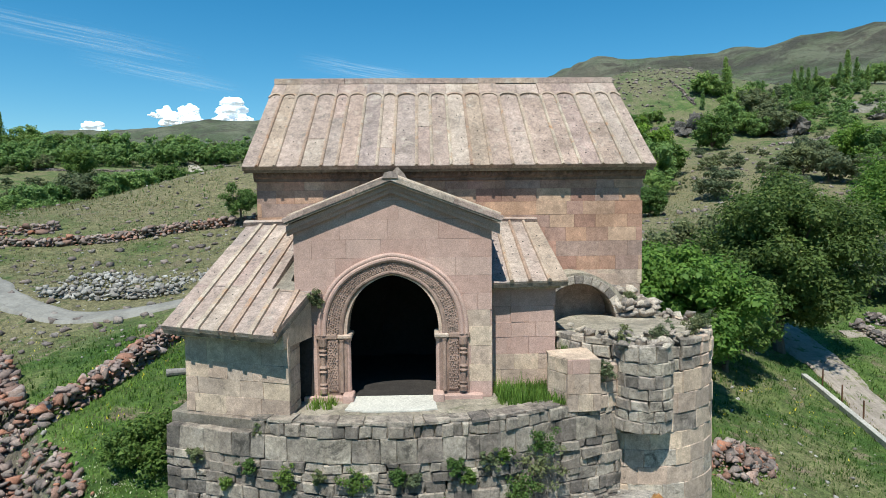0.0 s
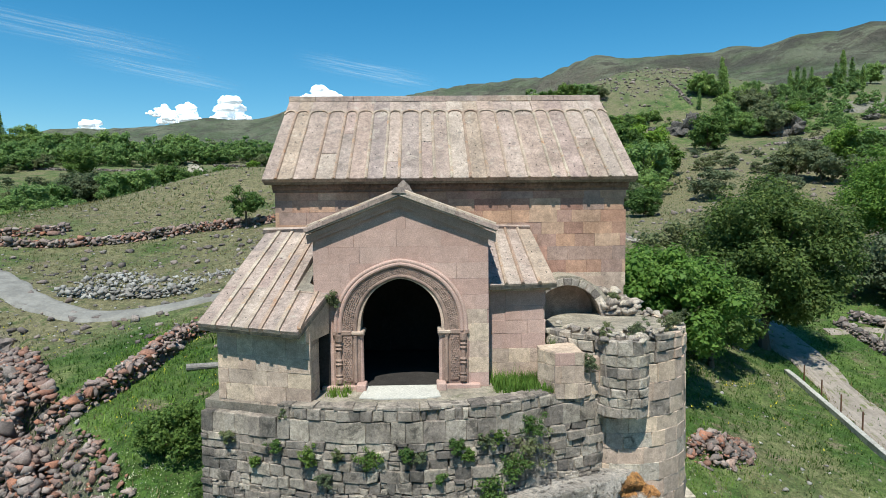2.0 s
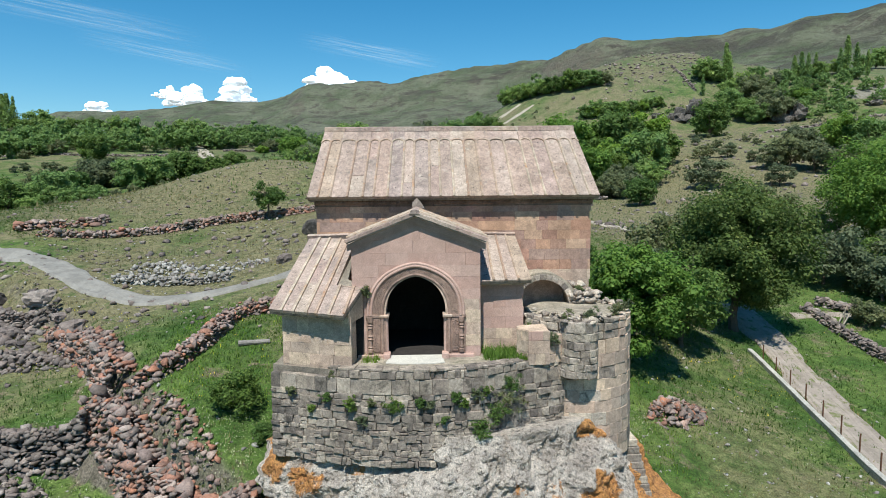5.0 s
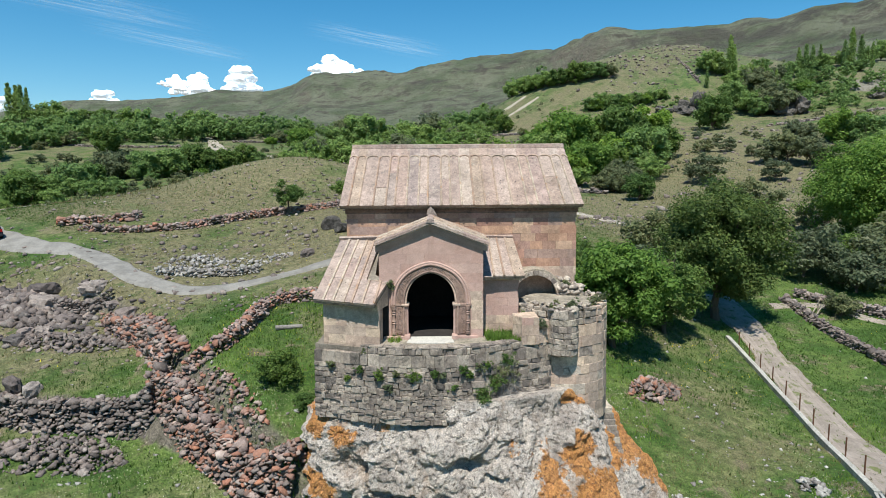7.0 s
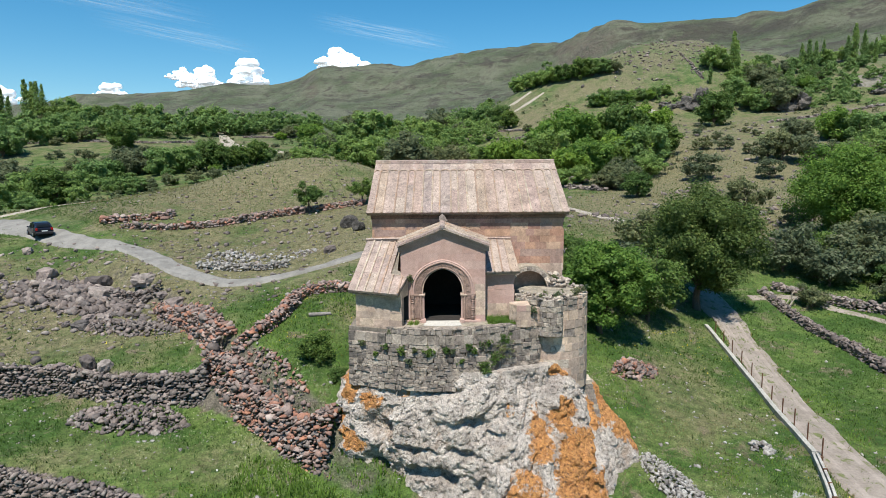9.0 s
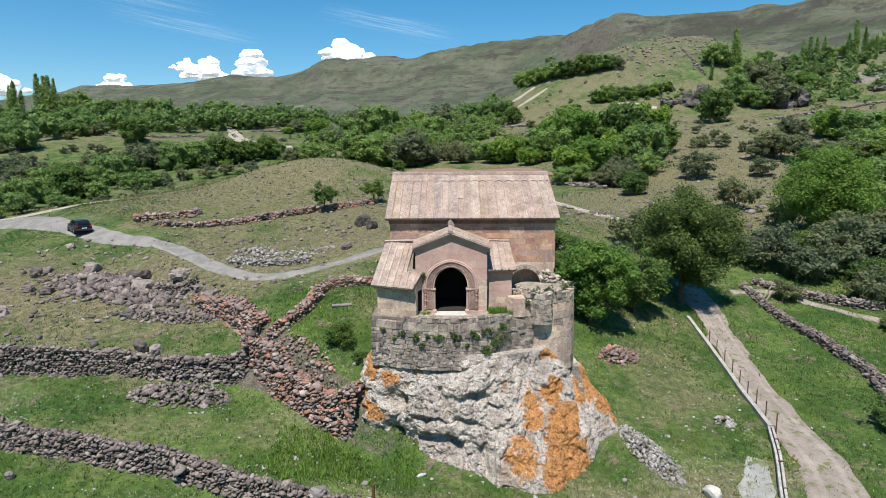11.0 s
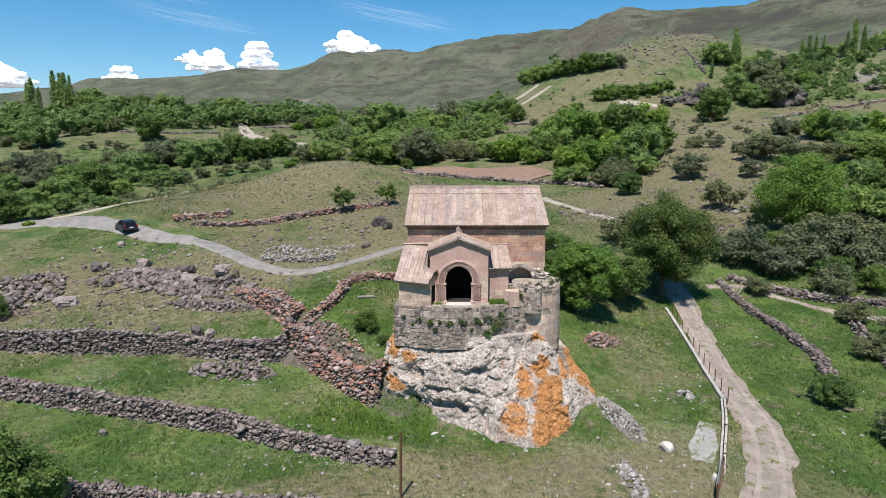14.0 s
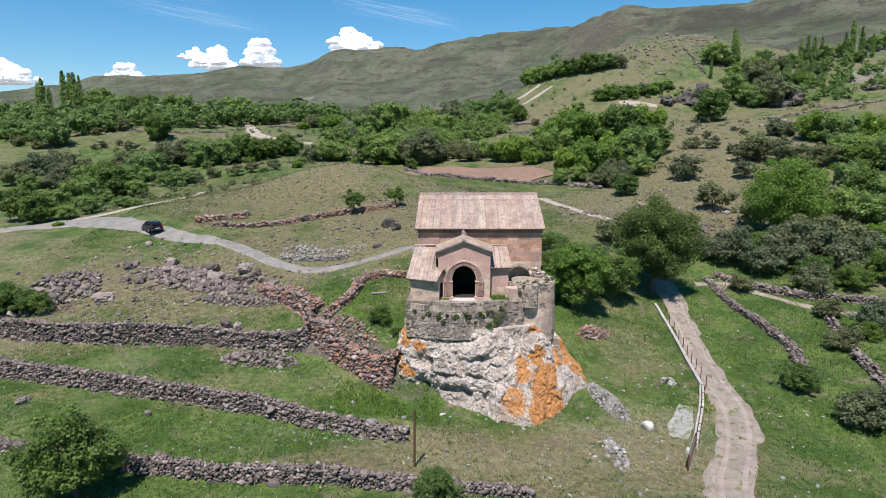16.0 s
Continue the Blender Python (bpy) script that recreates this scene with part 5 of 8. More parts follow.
def place(t, x, y, scale=1.0, turn=0.0, dz=-0.1):
    t.matrix_basis = Matrix.LocRotScale((x, y, gz(x, y) + dz), Euler((0, 0, turn)), (scale,) * 3)
    return t


def copy_at(t, x, y, scale, turn, stretch=1.0, dz=-0.1):
    c = copy_thing(t, Matrix())
    c.matrix_basis = Matrix.LocRotScale((x, y, gz(x, y) + dz), Euler((0, 0, turn)), (scale, scale, scale * stretch))
    return c


# large trees beside the church
place(make_tree("tree", "large dense walnut tree beside the dirt road", 51, 12.0, 9.8, 250, 300, 0.19, LEAF_DARK, base=0.2), 24.2, 39.8, 0.97, 0.4)
place(make_tree("tree", "leafy fresh green tree behind the tower", 52, 8.4, 7.2, 140, 300, 0.18, LEAF_BRIGHT, base=0.16), 12.0, 28.4, 0.9, 1.0)
place(make_tree("tree", "grey-green open-crowned tree behind the church", 53, 6.0, 6.5, 80, 200, 0.18, LEAF, base=0.16), 17.4, 33.5, 1, 2.0)
place(make_tree("tree", "broad bright green tree at the meadow edge", 54, 14.5, 15.0, 230, 260, 0.26, LEAF_BRIGHT, base=0.14), 52.5, 62.5, 0.88, 0.2)
place(make_tree("small_tree", "small bushy tree beside the meadow wall", 55, 6.0, 6.0, 100, 170, 0.17, LEAF, base=0.14), -25.6, 1.5, 1, 0.2)
lone = place(make_tree("small_tree", "small lone tree on the stony slope", 56, 3.8, 3.8, 44, 110, 0.15, LEAF, base=0.46), -15.6, 54.6, 0.95, 0)
copy_at(lone, -9.6, 57.4, 0.95, 2.2, 0.85)
bush = place(make_tree("bush", "dense rounded green bush", 57, 2.2, 2.8, 60, 150, 0.095, LEAF, "bush", "bushes", base=0.08), -7.4, 18.4, 0.8, 0)
grey_bush = place(make_tree("bush", "grey-green thorny bush with bare twigs", 58, 3.0, 4.2, 55, 80, 0.17, LEAF_DULL, "bush", "bushes", base=0.1), 31.5, 10.4, 1.1, 0)
for bx, by, sc, kind in ((29.6, 16.4, 1.2, 0), (-1.9, -0.9, 1.0, 0), (46, 46, 1.0, 0), (36.2, 41.5, 0.8, 1), (42.6, 33.6, 0.9, 1), (33, 13.0, 0.8, 0), (35.5, 8.5, 1.3, 1), (40.5, 13.5, 1.4, 1), (44.5, 40.6, 1.3, 1), (15.0, 37.0, 1.6, 1), (10.3, 36.0, 1.3, 0), (11.8, 42.5, 1.7, 0), (50, 41.5, 1.6, 0), (-45.6, 24.2, 1.4, 0), (-50, 22.5, 1.5, 0), (-5.8, 17.0, 0.45, 0), (9.6, 50.5, 1.5, 0), (24.2, 55.0, 1.8, 1), (30, 60, 1.8, 0), (45, 49, 1.9, 1), (38.2, 50.5, 1.9, 1), (42.9, 26.9, 1.0, 0), (38.6, 24.6, 0.9, 1), (44.5, 28.6, 1.2, 1), (55.3, 43.4, 2.2, 0), (51, 49.9, 2.2, 1), (33.5, 8.2, 0.9, 0), (34.4, 11.5, 1.1, 1), (-43.3, 24.8, 1.1, 0), (-47.5, 25.2, 1.5, 0), (41, 46.5, 1.5, 1), (47.5, 44.4, 1.7, 0), (53.6, 46.6, 2.0, 1), (57.6, 48.4, 2.1, 0), (60.5, 44.5, 2.0, 1), (49.6, 52.6, 2.1, 1), (43.5, 52.5, 2.0, 0), (56, 52.5, 2.2, 1)):
    copy_at((bush, grey_bush)[kind], bx, by, sc, bx * 1.3, 0.95)

# middle-distance trees: six shapes, copied
KIN = [
    make_tree("tree", "rounded green tree in the thicket", 61, 6.2, 6.8, 74, 110, 0.31, LEAF_FAR, group="thicket trees", base=0.12),
    make_tree("tree", "fresh green spreading tree in the thicket", 62, 6.0, 7.5, 80, 110, 0.31, LEAF_BRIGHT, group="thicket trees", base=0.12),
    make_tree("tree", "dark green full-crowned tree in the thicket", 63, 7.0, 6.8, 78, 110, 0.31, LEAF, group="thicket trees", base=0.15),
    make_tree("tree", "grey-green willow-like tree in the thicket", 64, 5.2, 6.4, 70, 110, 0.28, LEAF_DULL, group="thicket trees", base=0.1),
    make_tree("tree", "low open-crowned scrubby tree on the slope", 65, 4.0, 5.2, 40, 90, 0.24, LEAF_DULL, group="thicket trees", base=0.2),
]


def inside(poly, x, y):
    ok, j = False, len(poly) - 1
    for i in range(len(poly)):
        (a, b), (c, d) = poly[i], poly[j]
        if (b > y) != (d > y) and x < (c - a) * (y - b) / (d - b) + a:
            ok = not ok
        j = i
    return ok


def spread(rng, poly, gap, most, clear=0.0, seed=0.0):
    """Places inside an outline, no two nearer than gap; clear: share of the outline left open in patches."""
    xs, ys = [p[0] for p in poly], [p[1] for p in poly]
    out = []
    for _ in range(most * 30):
        x, y = rng.uniform(min(xs), max(xs)), rng.uniform(min(ys), max(ys))
        if not inside(poly, x, y) or (clear and fbm([x], [y], 0.03, 3, seed)[0] < clear):
            continue
        g = gap * (0.7 + 0.004 * y)
        if all((x - a) ** 2 + (y - b) ** 2 > g * g for a, b in out):
            out.append((x, y))
            if len(out) >= most:
                break
    return out


prng = np.random.default_rng(77)
# trees that stand apart, grove by grove: x, y, scale, kind
THICKET_LOW = [(-136.4, 150.9, 1.34, 3), (-136.8, 162.1, 1.59, 3), (-120, 133.7, 0.89, 0), (-115.5, 137.8, 1.4, 3), (-121, 154.6, 1.7, 3), (-109.4, 144, 1.21, 0), (-80.8, 92.8, 0.93, 0), (-72.1, 62.7, 0.78, 2), (-66.6, 59.5, 0.7, 2), (-83.4, 89.4, 0.75, 0), (-101.3, 138.7, 1.16, 2), (-91, 126.1, 1.29, 2), (-95.7, 143.7, 1.21, 0), (-99, 156.9, 1.44, 0), (-116.3, 177.5, 1.33, 3), (-101.2, 168.9, 1.09, 2), (-83.6, 123.5, 0.72, 0), (-60.5, 63.6, 0.52, 0), (-62.7, 60.8, 0.43, 0), (-76.9, 94.8, 0.59, 0), (-81.3, 134.7, 0.77, 0), (-77.7, 138.1, 0.65, 0), (-75.1, 139.7, 0.73, 4)]
THICKET_HIGH = [(-102.6, 180.3, 1.54, 3), (-99.3, 184.3, 1.76, 3), (-99.2, 193.7, 1.21, 2), (-90, 179, 1.35, 0), (-88, 186.7, 1.24, 2), (-82.2, 182.8, 1.47, 0), (-79.7, 189.8, 1.43, 2), (-75.5, 189.6, 1.19, 2), (-71, 195.6, 1.22, 2), (-66.7, 203.4, 1.2, 2), (-62.8, 205.5, 0.93, 0), (-66.8, 147.6, 0.93, 4), (-63.2, 152.4, 0.87, 4), (-57.9, 158.2, 0.81, 4), (-72.9, 145.8, 0.76, 4), (-135.7, 243.5, 1.69, 2), (-168.9, 218.7, 1.98, 0), (-139.9, 177, 1.44, 3), (-184.7, 220.8, 0.91, 3)]
PASTURE_SHRUBS = [(-169.6, 252.8, 1, 4), (-148.7, 220.6, 0.77, 4), (-149.8, 216.3, 0.58, 4), (-145.5, 227.9, 0.61, 4), (-134.3, 215.8, 1.05, 4), (-172.7, 263.1, 0.95, 3), (-161.7, 263.4, 1.17, 3), (-169.1, 266.7, 0.98, 4), (-205.5, 307.3, 1.71, 2), (-201.4, 317.1, 2.09, 0), (-187.1, 308.5, 1.84, 0), (-179.8, 306.7, 1.71, 2), (-174.6, 315.7, 1.57, 2), (-159.4, 310.7, 1.74, 0), (-153.9, 311.2, 1.55, 2), (-143.9, 307.7, 1.42, 0), (-135.4, 310.2, 1.43, 0), (-234.3, 298.4, 1.49, 0), (-205.5, 291.7, 1.74, 3), (-121.5, 311.6, 2.06, 0), (-129.9, 312.6, 1.64, 2), (-109.3, 313.4, 1.85, 3), (-160.3, 280.2, 1.13, 0), (-189.1, 284.3, 1.1, 2)]
HILLOCK_BACK = [(-53.4, 189.1, 1.2, 3), (-48.4, 189.8, 1.21, 0), (-42.1, 189.7, 1.21, 0), (-35.3, 188.9, 1.04, 4), (-27.4, 172.9, 1.51, 2), (-21.4, 170.3, 1.84, 0), (-16.5, 181.7, 1.68, 0), (-11.4, 166.8, 2.22, 3), (-13.9, 158.1, 0.51, 2), (-77.5, 300.4, 1.54, 3), (-61.9, 268.2, 1.58, 1), (-49.6, 245.4, 1.49, 3), (-45.5, 271, 1.59, 0), (-44.6, 297.1, 2.58, 3), (-34.3, 277.2, 2.32, 0), (-32.1, 311.1, 1.84, 0), (-65.7, 303.4, 1.14, 1), (-56.4, 324.2, 1.06, 0), (-17.5, 311.4, 1.33, 0), (-8.7, 267.2, 1.16, 0)]
TERRACES = [(27, 259.5, 1.31, 2), (29.4, 248.5, 1.11, 2), (19.4, 275.2, 1.37, 0), (11.4, 286.4, 1.71, 0), (-0.4, 282.3, 2.35, 3), (-5.5, 240.3, 1.47, 0), (12.5, 246.5, 1.16, 4), (23.3, 246.6, 0.9, 4), (34.3, 227.2, 0.78, 4), (39.3, 221, 0.76, 4), (-12.4, 292.8, 1.75, 0), (7.6, 255.3, 1.23, 3)]
LOWER_HEDGE = [(-5.3, 171.7, 1.1, 3), (-0.5, 177.2, 1.2, 3), (4.3, 167.6, 1.29, 3), (9.2, 176.2, 1, 0), (14, 162.9, 0.94, 2), (18.5, 161.8, 1.36, 1), (22.3, 163.7, 1.04, 2), (23.2, 148.5, 0.84, 1), (27.1, 152.8, 1.14, 2), (31.3, 156.4, 1.42, 0), (30.5, 183.5, 0.97, 0), (34.9, 186.2, 1.08, 1)]
GROVE = [(37.3, 166.3, 2.22, 1), (42.6, 168, 1.92, 1), (49.5, 175.2, 1.47, 1), (51.8, 162.2, 1.86, 2), (55.8, 162.5, 1.6, 2), (62.1, 166.8, 1.72, 1), (59.5, 150.1, 1.11, 2), (57.6, 141.6, 1.2, 2), (31.1, 129.1, 1.31, 1), (35.5, 128.3, 1.4, 1), (40.6, 131.2, 1.13, 2), (47.5, 139.6, 1.66, 1), (49.8, 133.9, 1.55, 0), (54.2, 137.9, 1.07, 0), (25.4, 113.6, 0.66, 0), (30.5, 115.1, 0.67, 0), (36.3, 110.2, 1.03, 3), (36.3, 96.1, 0.79, 2), (39.6, 115.8, 1.07, 3), (47.2, 121.6, 0.93, 0), (33.5, 110.2, 0.87, 4)]
RIDGE_BELT = [(39.9, 306.7, 1.3, 0), (44.8, 297.9, 1.26, 0), (50, 292.8, 1.24, 0), (55.4, 289.9, 1.23, 0), (60.7, 287.5, 1.33, 2), (67.8, 285.7, 1.4, 2), (74.8, 286.2, 1.49, 0), (80.5, 285.9, 1.03, 0), (85.1, 286.2, 1.45, 4), (55.6, 244.7, 0.9, 0), (130.6, 282.5, 1.65, 0), (137.9, 279.6, 1.46, 0), (143.2, 271.1, 1.42, 0)]
SHRUB_STRIP = [(68.5, 257.4, 1.03, 0), (73.9, 257.7, 1.11, 0), (79.7, 259.6, 1.03, 0), (84.9, 259.4, 1.03, 0), (90.4, 260, 0.95, 0), (96.3, 262.1, 0.87, 0), (102.3, 264.1, 0.78, 0), (71, 256.7, 0.88, 1), (82.1, 258.8, 0.89, 1), (93.2, 260.7, 0.8, 1)]
HILL_COPSE = [(101.5, 211.6, 1.92, 2), (127.6, 248.2, 1.73, 0), (129.3, 239.7, 1.68, 0), (131, 233.8, 1.18, 0), (136.9, 235.1, 2.54, 3), (142.4, 258.6, 2.34, 3), (182.5, 289.2, 1.26, 0), (191.7, 290.5, 1.27, 0), (201.5, 292.5, 1.27, 0), (231.1, 315.6, 1.36, 0), (241.3, 320.8, 1.64, 0), (168, 278, 1.18, 0), (158.6, 273.3, 1.38, 3), (163.1, 258.2, 0.97, 1), (134.2, 263.9, 1.3, 0), (118, 240.3, 0.97, 0), (156.4, 283.3, 1.1, 0), (176.8, 268.9, 1.23, 4), (204.4, 283.2, 0.92, 0)]
SLOPE_SCRUB = [(54.9, 111.6, 1.55, 4), (48.2, 79.6, 1.22, 4), (68.8, 143.8, 0.9, 4), (73.3, 141, 0.88, 4), (76.6, 166.8, 0.55, 4), (77.9, 156.2, 0.61, 4), (99.1, 155.7, 1, 3), (99.8, 151.6, 0.85, 3), (74.4, 122.9, 1.3, 4), (77.8, 122.2, 1.65, 4), (81, 119.1, 1.62, 4), (84.5, 115.3, 1.44, 4), (89.5, 114.6, 1.43, 4), (67.7, 108.9, 0.99, 4), (50.7, 70, 0.73, 4), (74.9, 132, 0.61, 4), (91, 166.4, 0.46, 4), (91.2, 160.8, 0.45, 4)]
EAST_WOOD = [(103.5, 141.3, 1.39, 1), (105.7, 136.7, 1.41, 0), (104.1, 145.1, 1.06, 0), (117.5, 140.7, 1.28, 1), (118.7, 136.7, 1.25, 1), (94.6, 116.3, 1.16, 0), (95.8, 111.3, 0.99, 2), (101.6, 114.6, 1.32, 0), (79.8, 88.7, 0.95, 0), (80.3, 84.2, 0.87, 2), (70, 74.7, 0.85, 0), (71.7, 71.1, 0.98, 0), (80.4, 80.8, 0.79, 2), (61, 64.6, 0.74, 3), (101.5, 108.6, 1.27, 0), (79.3, 75.2, 1.14, 0), (93.6, 92.3, 1, 2)]
settled = set()
for spots in (THICKET_LOW, THICKET_HIGH, PASTURE_SHRUBS, HILLOCK_BACK, TERRACES, LOWER_HEDGE, GROVE, RIDGE_BELT, SHRUB_STRIP, HILL_COPSE, SLOPE_SCRUB, EAST_WOOD):
    for x, y, sc, kd in spots:
        sc = min(sc, 2.6) * 1.08
        if kd not in settled:
            place(KIN[kd], x, y, sc, x)
            settled.add(kd)
        else:
            copy_at(KIN[kd], x, y, sc, prng.uniform(0, 6), prng.uniform(0.9, 1.1), -0.55 * sc if kd != 4 else -0.2)
# low growth between the thicket trees
for x, y, sc, kd in THICKET_LOW + THICKET_HIGH + HILLOCK_BACK + EAST_WOOD:
    copy_at(KIN[(3, 0, 1)[int(prng.integers(0, 3))]], x + prng.normal(0, 5), y + prng.normal(0, 5), sc * prng.uniform(0.35, 0.7), prng.uniform(0, 6), prng.uniform(0.7, 1.0), -0.5 * sc)

# woods too far off to count
def woodland(name, label, seed, places, leaf, per=32, clumps=34, size=0.55):
    rng = np.random.default_rng(seed)
    vs, fs, base = [], [], 0
    shapes = [tree_shape(rng, 7.0, 7.0, clumps, per, size, base=0.05) for _ in range(5)]
    for x, y, sc, st in places:
        bm, v, f = shapes[int(rng.integers(0, 5))]
        a = rng.uniform(0, 6)
        r = np.array([[math.cos(a), -math.sin(a), 0], [math.sin(a), math.cos(a), 0], [0, 0, st]]) * sc
        vs.append(v @ r.T + np.array([x, y, gz(x, y) - 0.5]))
        fs.append(f + base)
        base += len(v)
    for s in shapes:
        s[0].free()
    return tagged(new(name, quick_mesh(name, np.vstack(vs), np.vstack(fs), leaf)), label, "woodland", kind="stuff")


FARWOOD = [(-100, 315), (-70, 352), (-20, 365), (20, 350), (28, 275), (20, 222), (0, 205), (-36, 208), (-60, 250), (-62, 290)]
HILLWOOD = [(128, 262), (150, 275), (185, 285), (230, 300), (240, 262), (190, 236), (150, 232)]
LEFTFAR = [(-260, 250), (-200, 296), (-150, 306), (-90, 352), (-60, 352), (-95, 305), (-150, 270), (-210, 232)]
spots = [(x, y, prng.uniform(0.5, 1.15), prng.uniform(0.7, 1.2)) for x, y in spread(prng, FARWOOD, 3.0, 420, 0.02, 6.0)]
woodland("far_woodland", "distant thickets and hedges of green trees", 81, spots, LEAF_FAR)
spots = [(x, y, prng.uniform(0.5, 1.1), prng.uniform(0.8, 1.3)) for x, y in spread(prng, HILLWOOD, 3.4, 150, -0.1, 4.0)]
spots += [(x, y, prng.uniform(0.3, 0.55), 0.8) for x, y in spread(prng, [(64, 256), (70, 264), (112, 264), (110, 256)], 2.0, 60)]
spots += [(-95 + 7.0 * i + prng.normal(0, 4), 345 - 0.4 * i + prng.normal(0, 10), prng.uniform(0.8, 1.5), 1.1) for i in range(0, 24)]
woodland("hill_woodland", "green copses on the far hillside", 82, spots, LEAF_FAR)
spots = [(x, y, prng.uniform(0.8, 1.8), prng.uniform(0.8, 1.2)) for x, y in spread(prng, LEFTFAR, 3.0, 240, -0.35, 1.0)]
woodland("valley_woodland", "dark green trees of the far valley edge", 83, spots, LEAF_FAR)


srng = np.random.default_rng(404)
spots = []
while len(spots) < 800:
    x, y = srng.uniform(-190, 190), srng.uniform(66, 330)
    if abs(x) < 0.72 * y + 10 and not (-45 < x < 35 and y < 118) and not (60 < x < 180 and y > 236) and fbm([x], [y], 0.02, 3, 15.0)[0] > -0.05:
        spots.append((x, y, srng.uniform(0.12, 0.42), srng.uniform(0.7, 1.1)))
woodland("hillside_shrubs", "low grey-green shrubs dotted over the hillsides", 84, spots, LEAF_DULL, 18, 13, 0.75)


def poplar(x, y, h, label):
    rng = np.random.default_rng(int(abs(x)) + 3)
    t = empty("poplar_tree", label, "tree", x, y, gz(x, y) - 0.2, "poplars")
    bm = bmesh.new()
    tube(bm, Vector((0, 0, -0.3)), Vector((0, 0, h * 0.9)), 0.02 * h, 0.004 * h)
    part("trunk", bm, BARK, t)
    z = rng.uniform(0.06, 0.96, 90)
    taper = np.minimum(1.0, (1.08 - z) * 2.2) * np.minimum(1.0, z * 4 + 0.3)
    cen = np.stack([rng.normal(0, 0.03, 90) * h * taper, rng.normal(0, 0.03, 90) * h * taper, z * h], 1)
    v, f = leaf_array(rng, cen, h * 0.07 * taper, 30, h * 0.026, 2.0)
    ob = new("crown", quick_mesh("crown", v, f, LEAF_FAR))
    ob.parent = t


for x, y, h in ((-222, 291, 20), (-219, 290, 23), (-216, 291, 18), (-217.5, 306, 24), (-214.5, 307, 23), (-211.5, 306, 24), (-209, 307, 22), (138, 276, 20), (141, 279, 15), (124, 268, 10), (152, 270, 11), (176, 286, 13), (180, 287, 15), (184, 288, 14), (189, 290, 13), (203, 288, 20), (199, 287, 15), (209, 290, 16), (216, 292, 13), (146, 262, 12), (150, 258, 11), (158, 262, 12), (168, 262, 12)):
    poplar(x, y, h, "tall narrow dark poplar on the skyline")


# grass, herbs and flowers near the church
def tufts(name, label, seed, n, box, height, leaf, keep, blades=5, category="grass", up=0.0, wide=1.0):
    rng = np.random.default_rng(seed)
    x, y = rng.uniform(box[0], box[1], 4 * n), rng.uniform(box[2], box[3], 4 * n)
    ok = keep(x, y, rng)
    x, y = x[ok][:n], y[ok][:n]
    n = len(x)
    z = ground_z(x, y) - 0.02 + up
    c = np.repeat(np.stack([x, y, z], 1), blades, 0)
    m = n * blades
    a = rng.uniform(0, 6.3, m)
    h = height * np.exp(rng.normal(0, 0.35, m))
    lean = rng.uniform(0.1, 0.75, m) * h
    w = h * rng.uniform(0.1, 0.2, m) * wide
    c = c + np.stack([rng.normal(0, 0.09, m), rng.normal(0, 0.09, m), np.zeros(m)], 1)
    d, s = np.stack([np.cos(a), np.sin(a), np.zeros(m)], 1), np.stack([-np.sin(a), np.cos(a), np.zeros(m)], 1)
    v = np.stack([c - s * w[:, None], c + s * w[:, None], c + d * lean[:, None] + np.array([0, 0, 1]) * h[:, None]], 1).reshape(-1, 3)
    return tagged(new(name, quick_mesh(name, v, np.arange(3 * m).reshape(-1, 3), leaf)), label, category, kind="stuff")


def off_paths(x, y):
    """Away from roads, crag and church."""
    ok = ((x - 2) / 8.2) ** 2 + ((y - 17) / 7.0) ** 2 > 1
    e = np.interp(y, [-30, 0, 6, 12, 19, 28, 39], [12, 16.6, 19.7, 21.9, 22.9, 24.6, 26.4])
    ok &= (np.abs(x - e) > 1.25) | (y > 45)
    g = np.interp(x, [-47, -40, -30, -24, -18, -12, -6.3], [53, 48, 41.5, 36, 32.2, 33, 36.5])
    return ok & ((np.abs(y - g) > 2.4) | (x > -3) | (x < -52))


tufts("meadow_grass", "green meadow grass and low herbs", 91, 70000, (-52, 52, -6, 64), 0.11, GRASSBLADE, lambda x, y, r: off_paths(x, y) & (fbm(x, y, 0.16, 4, 2.0) + r.normal(0, 0.25, len(x)) > 0.6 * dryness(x, y)))
tufts("dry_grass", "straw-coloured dry grass on the bare slopes", 92, 36000, (-52, 45, 0, 72), 0.1, DRYGRASS, lambda x, y, r: off_paths(x, y) & (fbm(x, y, 0.16, 4, 2.0) + r.normal(0, 0.2, len(x)) < 0.7 * dryness(x, y) - 0.1), 4)
tufts("slope_grass", "tussocks of rough grass on the upper slopes", 97, 16000, (-75, 70, 62, 150), 0.22, DRYGRASS, lambda x, y, r: (fbm(x, y, 0.07, 4, 6.0) + r.normal(0, 0.25, len(x)) > -0.05), 3)
tufts("slope_herbs", "green tussocks on the upper slopes", 98, 10000, (-75, 70, 56, 150), 0.2, GRASSBLADE, lambda x, y, r: (fbm(x, y, 0.07, 4, 6.0) + r.normal(0, 0.25, len(x)) < 0.05), 3)
tufts("lush_herbs", "lush green herbs in the walled plot and below the crag", 93, 7000, (-13, 30, 4, 32), 0.1, LEAF_BRIGHT, lambda x, y, r: off_paths(x, y) & (((x < -5) & (y > 17 + np.abs(x + 8)) & (y < 30)) | ((x > 8) & (y > 8) & (fbm(x, y, 0.2, 3, 7.0) > 0.1)) | ((y < 12) & (x < 9) & (fbm(x, y, 0.25, 3, 4.0) > 0.05))))
FLOWER = plain("white_petals", (0.5, 0.5, 0.34), 0.8, 0, 0.05, 3)
